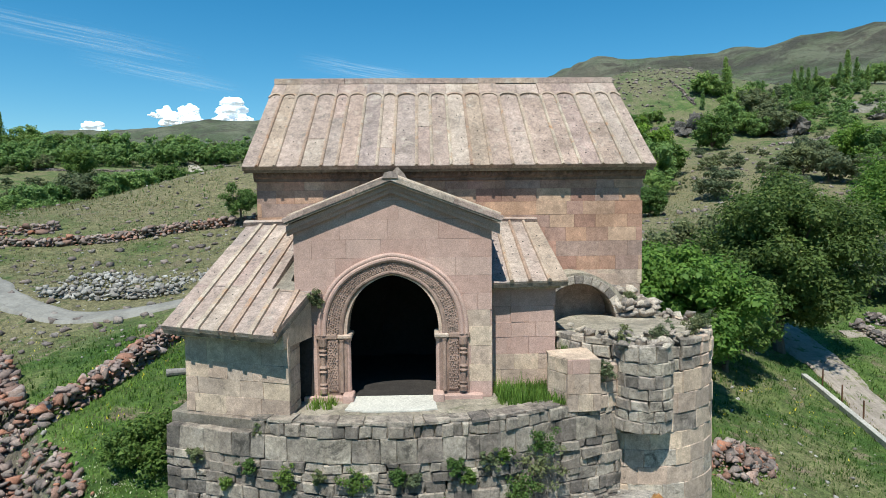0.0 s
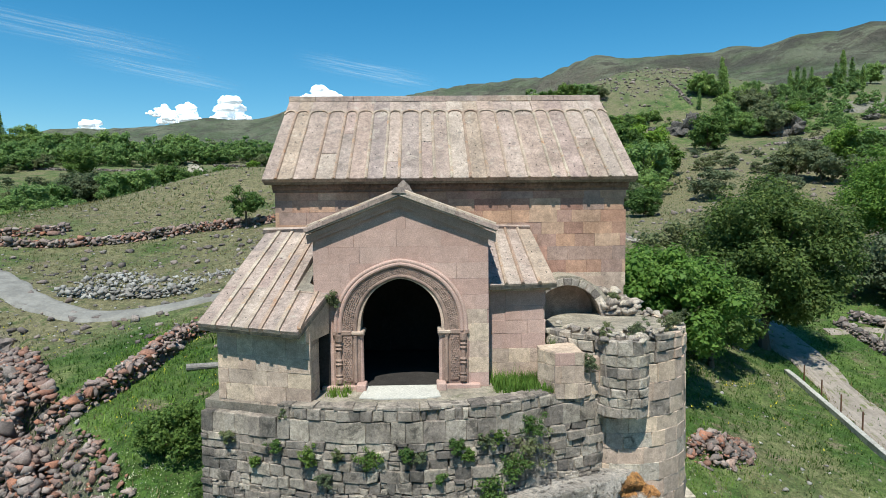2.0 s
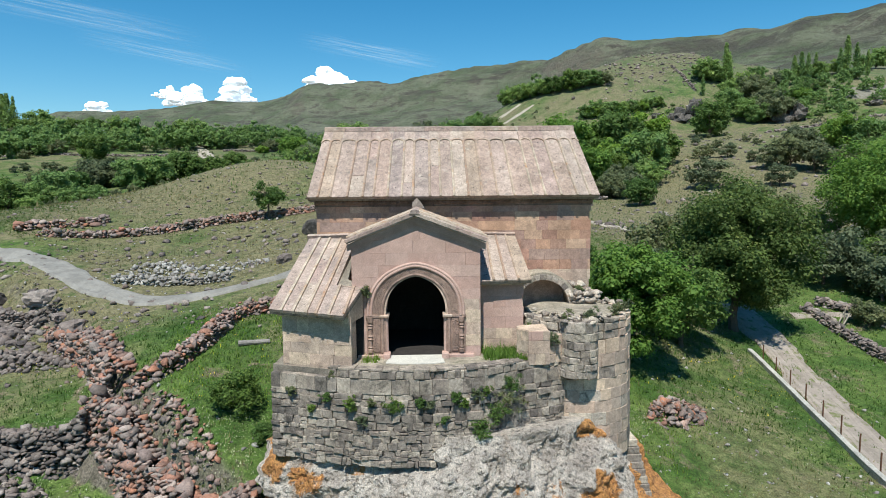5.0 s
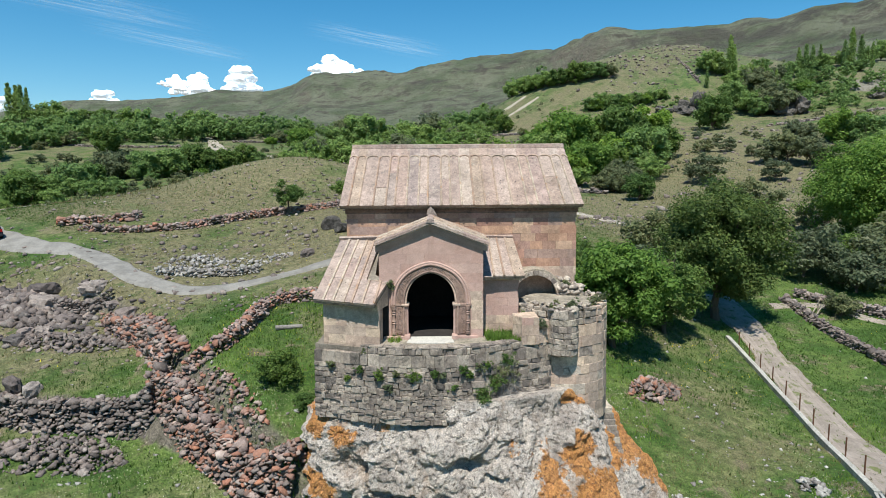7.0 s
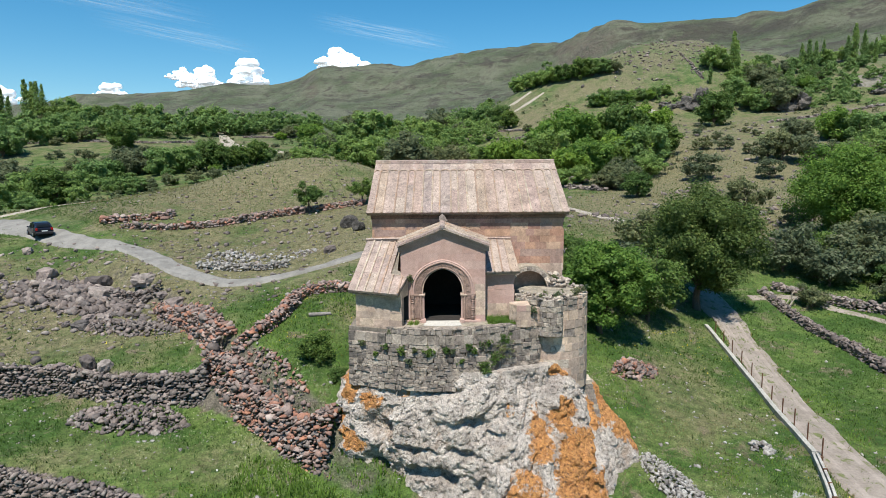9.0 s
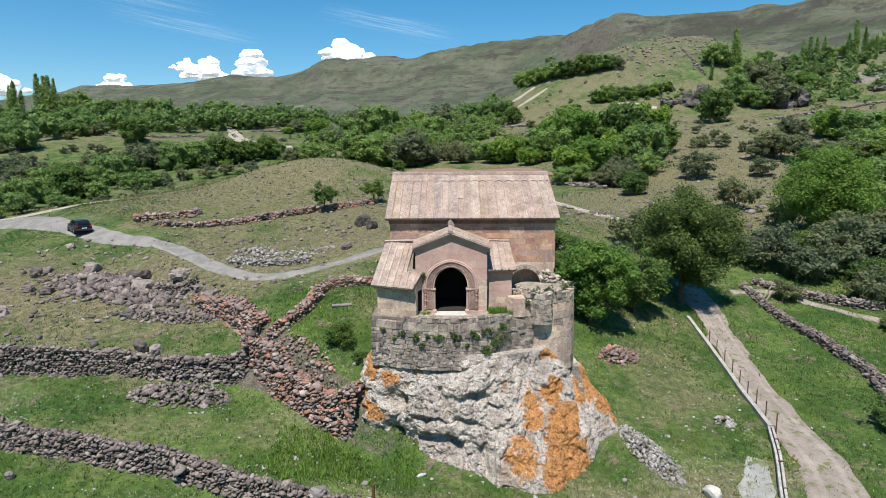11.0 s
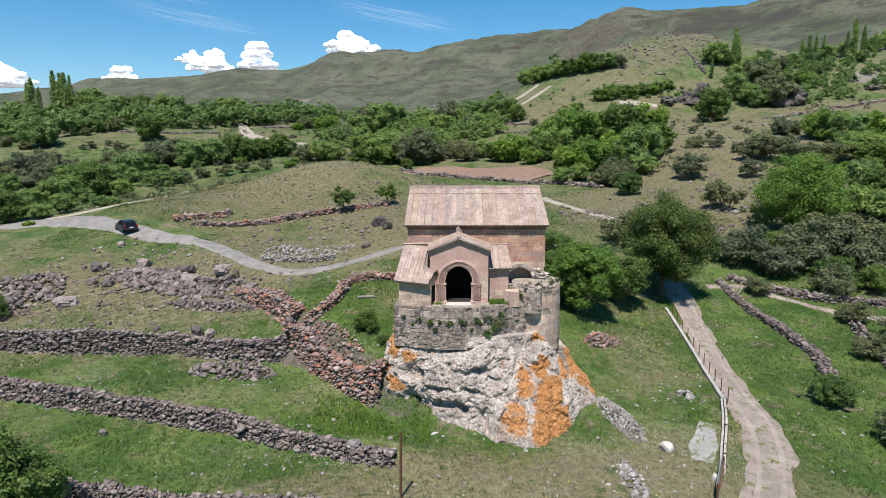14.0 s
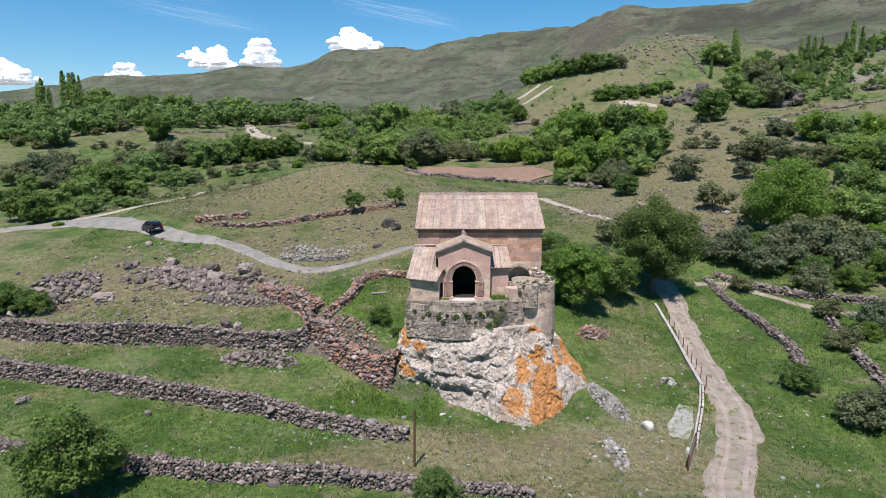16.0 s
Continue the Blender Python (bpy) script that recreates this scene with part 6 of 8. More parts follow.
tufts("white_flowers", "drifts of small white meadow flowers", 94, 34000, (-45, 20, -6, 24), 0.034, FLOWER, lambda x, y, r: off_paths(x, y) & (fbm(x, y, 0.13, 3, 9.0) + r.normal(0, 0.14, len(x)) > 0.06), 2, "flowers", up=0.06, wide=2.4)
tufts("white_flowers", "pale drift of flowers on the dry ground below the crag", 101, 9000, (-22, 14, -3, 10), 0.032, FLOWER, lambda x, y, r: off_paths(x, y) & (np.exp(-((x - 3) / 7) ** 2 - ((y - 3.6) / 1.8) ** 2) + np.exp(-((x + 13) / 7) ** 2 - ((y - 8.6 + 0.25 * (x + 13)) / 1.5) ** 2) > r.random(len(x))), 2, "flowers", up=0.06, wide=2.4)
YELLOW = plain("yellow_petals", (0.6, 0.5, 0.05), 0.8, 0, 0.05, 3)
tufts("yellow_flowers", "scattered yellow meadow flowers", 95, 1500, (-40, 45, 0, 45), 0.06, YELLOW, lambda x, y, r: off_paths(x, y) & (fbm(x, y, 0.1, 3, 12.0) + r.normal(0, 0.15, len(x)) > 0.3), 2, "flowers", up=0.06, wide=2.4)
mid_x = lambda y: np.interp(y, [-30, 0, 6, 12, 19, 28, 39], [12, 16.6, 19.7, 21.9, 22.9, 24.6, 26.4])
tufts("road_grass", "grass strip between the wheel ruts of the dirt road", 96, 1500, (11, 27.5, -25, 39), 0.1, GRASSBLADE, lambda x, y, r: np.abs(x - mid_x(y) + r.normal(0, 0.12, len(x))) < 0.26, 5, up=0.13)
tufts("verge_grass", "ragged grass along the edges of the dirt road", 99, 5000, (10, 29, -25, 42), 0.12, DRYGRASS, lambda x, y, r: np.abs(np.abs(x - mid_x(y)) - 1.25 + r.normal(0, 0.12, len(x))) < 0.22, 5, up=0.06)
tufts("crag_herbs", "lush weeds between the crag and the retaining wall", 100, 1500, (-10.5, -2.0, 8.5, 14.2), 0.17, LEAF_BRIGHT, lambda x, y, r: fbm(x, y, 0.3, 3, 4.0) + r.normal(0, 0.2, len(x)) > -0.1, 6)

# ---- paths, patches and small things ----
PALESOIL = dirt_material("pale_bare_soil", (0.29, 0.245, 0.2), (0.38, 0.335, 0.29), (0.17, 0.17, 0.08), (0.52, 0.64))
SCARSOIL = dirt_material("grey_brown_scree_slope", (0.15, 0.135, 0.11), (0.22, 0.2, 0.17), (0.1, 0.1, 0.06), (0.5, 0.62))
CHALK = dirt_material("pale_grey_grit", (0.26, 0.255, 0.245), (0.35, 0.34, 0.33), (0.14, 0.16, 0.06), (0.5, 0.6))
draped_strip("footpath", [(-61, 59), (-53, 62.5), (-51, 72), (-51.5, 80), (-55, 95), (-60, 112)], 1.6, PALESOIL, "narrow pale footpath along the thicket edge", category="path")
draped_strip("dirt_track", [(17.5, 92), (19.8, 85.2), (23.4, 78.6), (27, 70.1), (29, 66), (34, 60)], 2.6, PALESOIL, "pale dirt track climbing behind the trees", category="path")
draped_strip("grass_track", [(31.0, 43.5), (35.4, 43.6), (38.5, 40.2), (43.2, 36.0), (48.9, 33.0), (58, 30)], 1.2, VERGE, "faint worn track through the meadow", lift=0.1, ragged=0.7, category="path")
draped_strip("far_road", [(-118, 305), (-112, 297), (-97, 267), (-80, 250), (-64, 237), (-50, 228)], [3, 6, 7, 5, 4, 3], PALESOIL, "pale far road winding into the trees", lift=0.5, step=3)
draped_strip("ploughed_field", [(-12, 156), (2, 146), (14, 136), (24, 124)], [14, 22, 24, 14], PLOUGH, "reddish bare ploughed plot", lift=0.25, step=2, across=15, ragged=0.2, category="field")
draped_strip("bare_patch", [(29, 286), (36, 289), (45, 292)], [1.2, 2.6, 1.2], PALESOIL, "pale bare scar on the hillside", lift=0.4, step=1.5, ragged=0.6, category="bare ground")
draped_strip("bare_patch", [(34, 277), (41, 280), (50, 284)], [1.2, 2.6, 1.2], PALESOIL, "pale streak of bare soil on the hillside", lift=0.4, step=1.5, ragged=0.6, category="bare ground")
draped_strip("bare_patch", [(182, 262), (193, 262), (206, 265)], [8, 16, 12], SCARSOIL, "sandy bare mound on the hillside", lift=1.2, step=3, ragged=0.5, category="bare ground")
draped_strip("bare_patch", [(76, 252), (84, 250), (92, 247)], [3, 7, 3], PALESOIL, "pale bare scar below the rocks", lift=0.5, step=2, ragged=0.6, category="bare ground")
draped_strip("bare_patch", [(-190, 725), (-187, 742), (-184, 760)], [8, 22, 8], SCARSOIL, "pale quarry scar in the far valley side", lift=2, step=8, ragged=0.8, category="bare ground")
draped_strip("grit_patch", [(15.6, 7.0), (16.4, 8.8), (17.4, 10.6), (18.2, 12.4)], [1.4, 2.4, 2.2, 1.2], CHALK, "patch of pale grey spilled grit", lift=0.05, step=0.4, ragged=0.6, category="grit")


def strip_wall(name, pts, width, height, mat, label, category, parent=None, lift=0.0):
    """A low straight-sided wall along points, its top following the ground."""
    line = spline(pts, 0.8) if len(pts) > 2 else np.array([np.array(pts[0]) * (1 - t) + np.array(pts[1]) * t for t in np.linspace(0, 1, 12)])
    d = np.gradient(line, axis=0)
    nr = np.stack([-d[:, 1], d[:, 0]], 1) / np.hypot(d[:, 0], d[:, 1])[:, None]
    z = ground_z(line[:, 0], line[:, 1])
    z = np.convolve(np.r_[z[0], z[0], z, z[-1], z[-1]], np.ones(5) / 5, "valid")
    bm = bmesh.new()
    loops = []
    for i in range(len(line)):
        a, b = line[i] - nr[i] * width / 2, line[i] + nr[i] * width / 2
        c = 0.02
        loops.append([bm.verts.new(p) for p in ((a[0], a[1], z[i] - 0.5), (a[0], a[1], z[i] + lift + height - c), (a[0] + nr[i][0] * c, a[1] + nr[i][1] * c, z[i] + lift + height), (b[0] - nr[i][0] * c, b[1] - nr[i][1] * c, z[i] + lift + height), (b[0], b[1], z[i] + lift + height - c), (b[0], b[1], z[i] - 0.5))])
    for a, b in zip(loops, loops[1:]):
        for k in range(5):
            bm.faces.new((a[k], a[k + 1], b[k + 1], b[k]))
    bm.faces.new(loops[0])
    bm.faces.new(loops[-1][::-1])
    ob = part(name, bm, mat, parent)
    return tagged(ob, label, category) if parent is None else tagged(ob, label)


fence = empty("roadside_fence", "pale concrete footing with rusty steel posts beside the road", "fence", 0, 0, 0)
strip_wall("footing", [(23.4, 36.0), (22.6, 26.0), (21.05, 16.2)], 0.3, 0.34, CONCRETE, "pale concrete footing", "", fence)
for off in (-0.12, 0.12):
    strip_wall("footing", [(21.0 + off, 16.1), (19.4 + off, 12.2), (17.6 + off, 8.4), (16.3 + off, 5.6)], 0.15, 0.38, CONCRETE, "pale concrete footing", "", fence)
for i in range(8):
    x, y = 21.0 - i * 0.62, 15.6 - i * 1.36
    part("tie", bm_box(x - 0.12, x + 0.12, y - 0.05, y + 0.05, gz(x, y) + 0.1, gz(x, y) + 0.4), RUST, fence)
for i in range(11):
    y = 34.6 - i * 1.85
    x = float(np.interp(y, [16.2, 26, 36], [21.05, 22.6, 23.4])) + 0.34
    z = gz(x, y)
    part("post", bm_box(x - 0.03, x + 0.03, y - 0.03, y + 0.03, z - 0.2, z + 1.25, 0.005), RUST, fence, "rusty steel post")
SHEET = plain("grey_galvanised_sheet", (0.36, 0.36, 0.35), 0.5, 0.6, 0.2, 5)
gate = empty("metal_gate", "leaning grey metal sheet gate panel", "gate", 0, 0, 0)
zg = gz(15.4, 4.0)
part("sheet", bm_prism([(16.2, 5.4, zg + 0.1), (14.6, 2.4, zg + 0.0), (14.5, 2.5, zg + 1.0), (16.1, 5.5, zg + 1.1)], (0.05, -0.03, 0)), SHEET, gate)
for gx, gy in ((16.25, 5.45), (14.55, 2.35)):
    part("post", bm_box(gx - 0.05, gx + 0.05, gy - 0.05, gy + 0.05, gz(gx, gy) - 0.2, zg + 1.2, 0.01), RUST, gate)
part("rail", bm_prism([(16.2, 5.36, zg + 0.95), (14.6, 2.36, zg + 0.85), (14.6, 2.36, zg + 0.93), (16.2, 5.36, zg + 1.03)], (0.07, -0.04, 0)), RUST, gate)

pz = gz(-3.4, 2.4)
pole = bmesh.new()
bmesh.ops.create_cone(pole, cap_ends=True, segments=10, radius1=0.085, radius2=0.07, depth=4.4, matrix=Matrix.Translation((-3.4, 2.4, pz + 1.8)) @ Euler((0, 0.012, 0)).to_matrix().to_4x4())
tagged(part("steel_pole", pole, RUST), "thin rusty brown steel pole standing in the meadow", "pole")
boulder("stone_block", 13.9, 8.5, 1.25, 1.0, 1.0, 3, WHITE, "large squared white stone block in the grass", 0.2, "stone block", rough=0.16)
boulder("stone_block", 15.6, 4.9, 0.7, 0.6, 0.6, 8, WHITE, "small white stone block beside the gate", 0.2, "stone block", rough=0.18)
log = bmesh.new()
bmesh.ops.create_cone(log, cap_ends=True, segments=10, radius1=0.14, radius2=0.12, depth=1.5, matrix=Matrix.Translation((-8.2, 23.4, gz(-8.2, 23.4) + 0.1)) @ Euler((0.08, math.pi / 2, 0.3)).to_matrix().to_4x4())
tagged(part("stone_beam", log, SCREE), "long pale stone beam lying in the grass", "stone beam")
gap_gate = empty("wooden_gate", "broken wooden pole gate leaning in the wall gap", "gate", 34.0, 41.5, gz(34.0, 41.5))
WOOD = plain("weathered_grey_wood", (0.28, 0.24, 0.19), 0.85, 0, 0.25, 12)
for k, (a, b) in enumerate((((-0.9, -0.5, 0), (0.9, 0.9, 1.5)), ((-0.6, -0.8, 0.2), (1.1, 0.6, 1.2)), ((0.2, 0.2, 0), (0.2, 0.1, 1.5)), ((-0.8, -0.6, 0.6), (-0.7, -0.5, -0.2)))):
    bm = bmesh.new()
    tube(bm, Vector(a), Vector(b), 0.06, 0.045, 7)
    part("pole", bm, WOOD, gap_gate)


# a parked car
PAINT = plain("dark_blue_black_car_paint", (0.018, 0.022, 0.035), 0.25, 0.3, 0.05, 3)
GLASS = plain("dark_tinted_window_glass", (0.01, 0.012, 0.014), 0.05, 0, 0.02, 3)
TYRE = plain("black_rubber", (0.02, 0.02, 0.02), 0.85, 0, 0.1, 20)
RIM = plain("grey_alloy", (0.4, 0.4, 0.42), 0.35, 0.9, 0.05, 10)
REDLAMP = plain("red_tail_lamp_plastic", (0.3, 0.012, 0.01), 0.2, 0, 0.05, 10)
PLATE = plain("white_plate", (0.7, 0.7, 0.7), 0.5, 0, 0.03, 10)
BUMPER = plain("dark_plastic_trim", (0.03, 0.03, 0.032), 0.6, 0, 0.05, 10)


def loft(sections, bm=None):
    """A skin through rings of equal length, closed at both ends."""
    bm = bm or bmesh.new()
    loops = [[bm.verts.new(p) for p in s] for s in sections]
    n = len(loops[0])
    for a, b in zip(loops, loops[1:]):
        for k in range(n):
            bm.faces.new((a[k], a[(k + 1) % n], b[(k + 1) % n], b[k]))
    bm.faces.new(loops[0])
    bm.faces.new(loops[-1][::-1])
    return bm


def build_car(x, y, yaw):
    """A compact hatchback, its nose towards +x of its own."""
    car = empty("car", "dark blue hatchback car parked on the gravel", "car")
    body = []
    for px, w, lo, hi in ((-2.05, 0.72, 0.42, 0.82), (-1.98, 0.82, 0.3, 0.92), (-1.4, 0.87, 0.24, 0.95), (0.0, 0.88, 0.22, 0.93), (1.0, 0.87, 0.24, 0.9), (1.7, 0.82, 0.28, 0.8), (2.02, 0.7, 0.36, 0.66), (2.1, 0.55, 0.42, 0.58)):
        body.append([(px, -w * 0.94, lo), (px, -w, (lo + hi) / 2), (px, -w * 0.95, hi), (px, -w * 0.6, hi + 0.03), (px, w * 0.6, hi + 0.03), (px, w * 0.95, hi), (px, w, (lo + hi) / 2), (px, w * 0.94, lo)])
    b = part("body", loft(body), PAINT, car)
    cab = [[(px, -w0, z0), (px2, -w1, z1), (px2, w1, z1), (px, w0, z0)] for px, px2, w0, w1, z0, z1 in ((-1.95, -1.75, 0.78, 0.58, 0.93, 1.28), (-1.6, -1.35, 0.8, 0.64, 0.94, 1.47), (-0.3, -0.3, 0.81, 0.67, 0.94, 1.52), (0.35, 0.2, 0.81, 0.65, 0.93, 1.48), (1.05, 0.55, 0.78, 0.6, 0.92, 1.38))]
    part("cabin", loft(cab), PAINT, car)
    for nm, pts in (("rear_window", [(-1.93, -0.58, 1.04), (-1.93, 0.58, 1.04), (-1.72, 0.5, 1.3), (-1.72, -0.5, 1.3)]), ("windscreen", [(1.03, -0.66, 0.97), (1.03, 0.66, 0.97), (0.6, 0.56, 1.36), (0.6, -0.56, 1.36)])):
        part(nm, bm_prism(pts, (-0.03 if nm == "rear_window" else 0.04, 0, 0.02)), GLASS, car)
    for sy in (-1, 1):
        for x0, x1 in ((-1.35, -0.55), (-0.48, 0.5)):
            part("side_window", bm_prism([(x0, sy * 0.79, 1.0), (x1, sy * 0.79, 1.0), (x1 - 0.12, sy * 0.68, 1.4), (x0 + 0.08, sy * 0.68, 1.4)], (0, sy * 0.03, 0.01)), GLASS, car)
        part("tail_light", bm_box(-2.06, -1.9, sy * 0.68 - 0.1, sy * 0.68 + 0.1, 0.7, 0.98, 0.02), REDLAMP, car, "red tail light")
        part("mirror", bm_box(0.45, 0.6, sy * 0.95 - 0.08, sy * 0.95 + 0.08, 0.95, 1.06, 0.02), PAINT, car)
        for wx in (-1.3, 1.3):
            bm = bmesh.new()
            bmesh.ops.create_cone(bm, cap_ends=True, segments=22, radius1=0.31, radius2=0.31, depth=0.2, matrix=Matrix.Translation((wx, sy * 0.8, 0.31)) @ Euler((math.pi / 2, 0, 0)).to_matrix().to_4x4())
            bmesh.ops.bevel(bm, geom=[e for e in bm.edges if len(e.link_faces) == 2 and abs(e.link_faces[0].normal.dot(e.link_faces[1].normal)) < 0.3], offset=0.03, segments=2, affect="EDGES")
            wheel = part("wheel", bm, TYRE, car)
            rm = bmesh.new()
            bmesh.ops.create_cone(rm, cap_ends=True, segments=18, radius1=0.2, radius2=0.17, depth=0.03, matrix=Matrix.Translation((wx, sy * 0.905, 0.31)) @ Euler((math.pi / 2 * -sy, 0, 0)).to_matrix().to_4x4())
            part("rim", rm, RIM, wheel)
    part("bumper", bm_box(-2.14, -1.9, -0.78, 0.78, 0.34, 0.56, 0.04), BUMPER, car)
    part("number_plate", bm_box(-2.16, -2.135, -0.26, 0.26, 0.6, 0.71), PLATE, car, "plain pale plate")
    car.matrix_basis = Matrix.LocRotScale((x, y, gz(x, y) + 0.06), Euler((0, 0, yaw)), None)


build_car(-42.4, 47.2, 2.35)

# far house among the trees
HOUSEWALL = plain("whitewashed_wall", (0.7, 0.68, 0.64), 0.9, 0, 0.08, 2)
TIN = plain("grey_tin_roof", (0.36, 0.35, 0.35), 0.5, 0.4, 0.15, 1)
house = empty("house", "small white house with a grey tin roof among trees", "house", -170, 314, gz(-170, 314))
part("wall", bm_box(-4.5, 4.5, -3, 3, -0.8, 3.0), HOUSEWALL, house)
part("roof", bm_prism([(-5, -3.4, 2.9), (-5, 3.4, 2.9), (-5, 0, 4.8)], (10, 0, 0)), TIN, house)
for wx in (-3, -0.8, 1.6):
    part("window", bm_box(wx, wx + 1.1, -3.05, -2.98, 1.0, 2.2), GLASS, house)
part("door", bm_box(3.1, 4.0, -3.05, -2.98, -0.2, 2.0), WOOD, house)

# rocks on the hillsides
for i, (bx, by, w, dd, h) in enumerate([(113, 251, 10, 8, 15), (106, 250, 11, 7, 9), (98, 250, 10, 7, 6), (72, 222, 14, 6, 6), (146, 234, 16, 9, 11), (140, 232, 9, 7, 6), (80, 224, 8, 6, 4), (186, 246, 6, 5, 4), (36, 66, 4.5, 2.4, 1.8), (32, 68.5, 4, 2.4, 1.6), (40, 64.5, 3.6, 2.2, 1.6), (-31.5, 92, 3.4, 2, 1.6), (-28.5, 93, 2.6, 1.8, 1.2), (9.6, 38.2, 3.6, 2.4, 2.2), (10.8, 41.5, 3, 2.4, 2.0), (12.5, 46, 3.4, 2.4, 2.0)]):
    boulder("rock_outcrop", bx, by, w, dd, h, i + 30, REDSTONE_P if i in (11, 12) else OUTCROP if i < 8 else BASALT_P, "rugged grey rock outcrop on the slope", 0.3, "rock", "outcrops", 0.75 if i < 8 else 0.5)

# ---- the church's stones, piece by piece ----
CH0 = Vector((1.5, 18, 0))
# near-black stone: shade of interior, gap and notches put into the colour
SHADE_DARK = stone("near_black_shade_stone", [(0.035, 0.03, 0.028)], spread=0.3, relief=0.01)


def clip_poly(poly, a, b, c):
    """The part of a convex outline where a*s + b*z <= c."""
    out = []
    for i in range(len(poly)):
        p, q = poly[i], poly[(i + 1) % len(poly)]
        dp, dq = a * p[0] + b * p[1] - c, a * q[0] + b * q[1] - c
        if dp <= 0:
            out.append(p)
        if (dp < 0 < dq) or (dq < 0 < dp):
            t = dp / (dp - dq)
            out.append((p[0] + (q[0] - p[0]) * t, p[1] + (q[1] - p[1]) * t))
    return out


def poly_area(p):
    return 0.5 * abs(sum(p[i][0] * p[(i + 1) % len(p)][1] - p[(i + 1) % len(p)][0] * p[i][1] for i in range(len(p))))


def courses(s0, s1, z0, z1, h, w, rng):
    """Staggered rectangles in courses: h and w are (least, most)."""
    out, z = [], z0
    while z < z1 - 0.02:
        hh = rng.uniform(*h)
        if z + hh > z1 - h[0] * 0.5:
            hh = z1 - z
        s = s0 - rng.uniform(0, w[1])
        while s < s1:
            ww = rng.uniform(*w)
            a, b = max(s, s0), min(s + ww, s1)
            if b - a > 0.06:
                out.append([(a, z), (b, z), (b, z + hh), (a, z + hh)])
            s += ww
        z += hh
    return out


def piece(name, poly, fn, parent, mat, depth=0.1, proud=0.0, gap=0.006, bevel=0.014, jog=0.0, rng=None, org=CH0):
    """One dressed stone: an outline in (s, z), set on a wall by fn(s, z, out)."""
    if len(poly) < 3 or poly_area(poly) < 0.004:
        return None
    cx, cz = sum(p[0] for p in poly) / len(poly), sum(p[1] for p in poly) / len(poly)

    def inset(q, e):
        l = math.hypot(q[0] - cx, q[1] - cz)
        k = max(0.2, 1 - 1.35 * e / max(l, 1e-6))
        return (cx + (q[0] - cx) * k, cz + (q[1] - cz) * k)
    if jog and rng is not None:
        poly = [(a + rng.normal(0, jog), b + rng.normal(0, jog)) for a, b in poly]
    rings = [([inset(q, gap) for q in poly], -depth), ([inset(q, gap) for q in poly], proud - bevel), ([inset(q, gap + bevel) for q in poly], proud)]
    n = len(poly)
    v = [Vector(fn(s, z, d)) - org for ring, d in rings for s, z in ring]
    f = [(r * n + i, r * n + (i + 1) % n, (r + 1) * n + (i + 1) % n, (r + 1) * n + i) for r in (0, 1) for i in range(n)]
    f.append(tuple(2 * n + i for i in range(n)))
    return mesh_ob(name, v, f, mat, parent)


def flat(ox, oy, ux, uy):
    """A wall plane through (ox, oy) along (ux, uy); out is to the right of that way, that is to the south for +x."""
    l = math.hypot(ux, uy)
    ux, uy = ux / l, uy / l
    return lambda s, z, d: (ox + ux * s + uy * d, oy + uy * s - ux * d, z)


rng = np.random.default_rng(101)
# nave south wall
for q in courses(NX0, NX1, 0.4, 4.98, (0.36, 0.44), (0.42, 1.0), rng):
    zc, xc = q[0][1], q[0][0]
    if -1.9 < xc and q[1][0] < 2.0 and zc < 3.6:
        continue
    piece("ashlar_block", q, flat(0, NY0, 1, 0), church, PALE if zc < 2.35 else ORANGE, 0.09, rng.normal(0, 0.003), 0.0015, 0.004)
# nave cornice: two fasciae, a carved frieze under the eave
ch_part("cornice", bm_prism([(NX0 - 0.05, NY0 + 0.1, 4.98), (NX0 - 0.05, NY0 - 0.04, 4.98), (NX0 - 0.05, NY0 - 0.05, 5.06), (NX0 - 0.05, NY0 - 0.12, 5.1), (NX0 - 0.05, NY0 - 0.16, 5.28), (NX0 - 0.05, NY0 + 0.1, 5.28)], (NX1 - NX0 + 0.1, 0, 0)), FRIEZE, "stone cornice with a carved frieze")
carv = bpy.data.meshes.new("carved_leaf")
_l = [(-0.055, -0.14, 5.12), (0.055, -0.14, 5.12), (0.012, -0.172, 5.27), (-0.012, -0.172, 5.27), (-0.045, -0.1, 5.1), (0.045, -0.1, 5.1), (0.0, -0.2, 5.2)]
carv.from_pydata(_l, [], [(4, 5, 1, 0), (0, 1, 6), (1, 2, 6), (2, 3, 6), (3, 0, 6)])
carv.materials.append(FRIEZE)
for i in range(74):
    ob = new("carved_leaf", carv)
    ob.parent = church
    ob.location = (NX0 + 0.05 + i * (NX1 - NX0 - 0.1) / 73 - CH0.x, NY0 - CH0.y, 0)


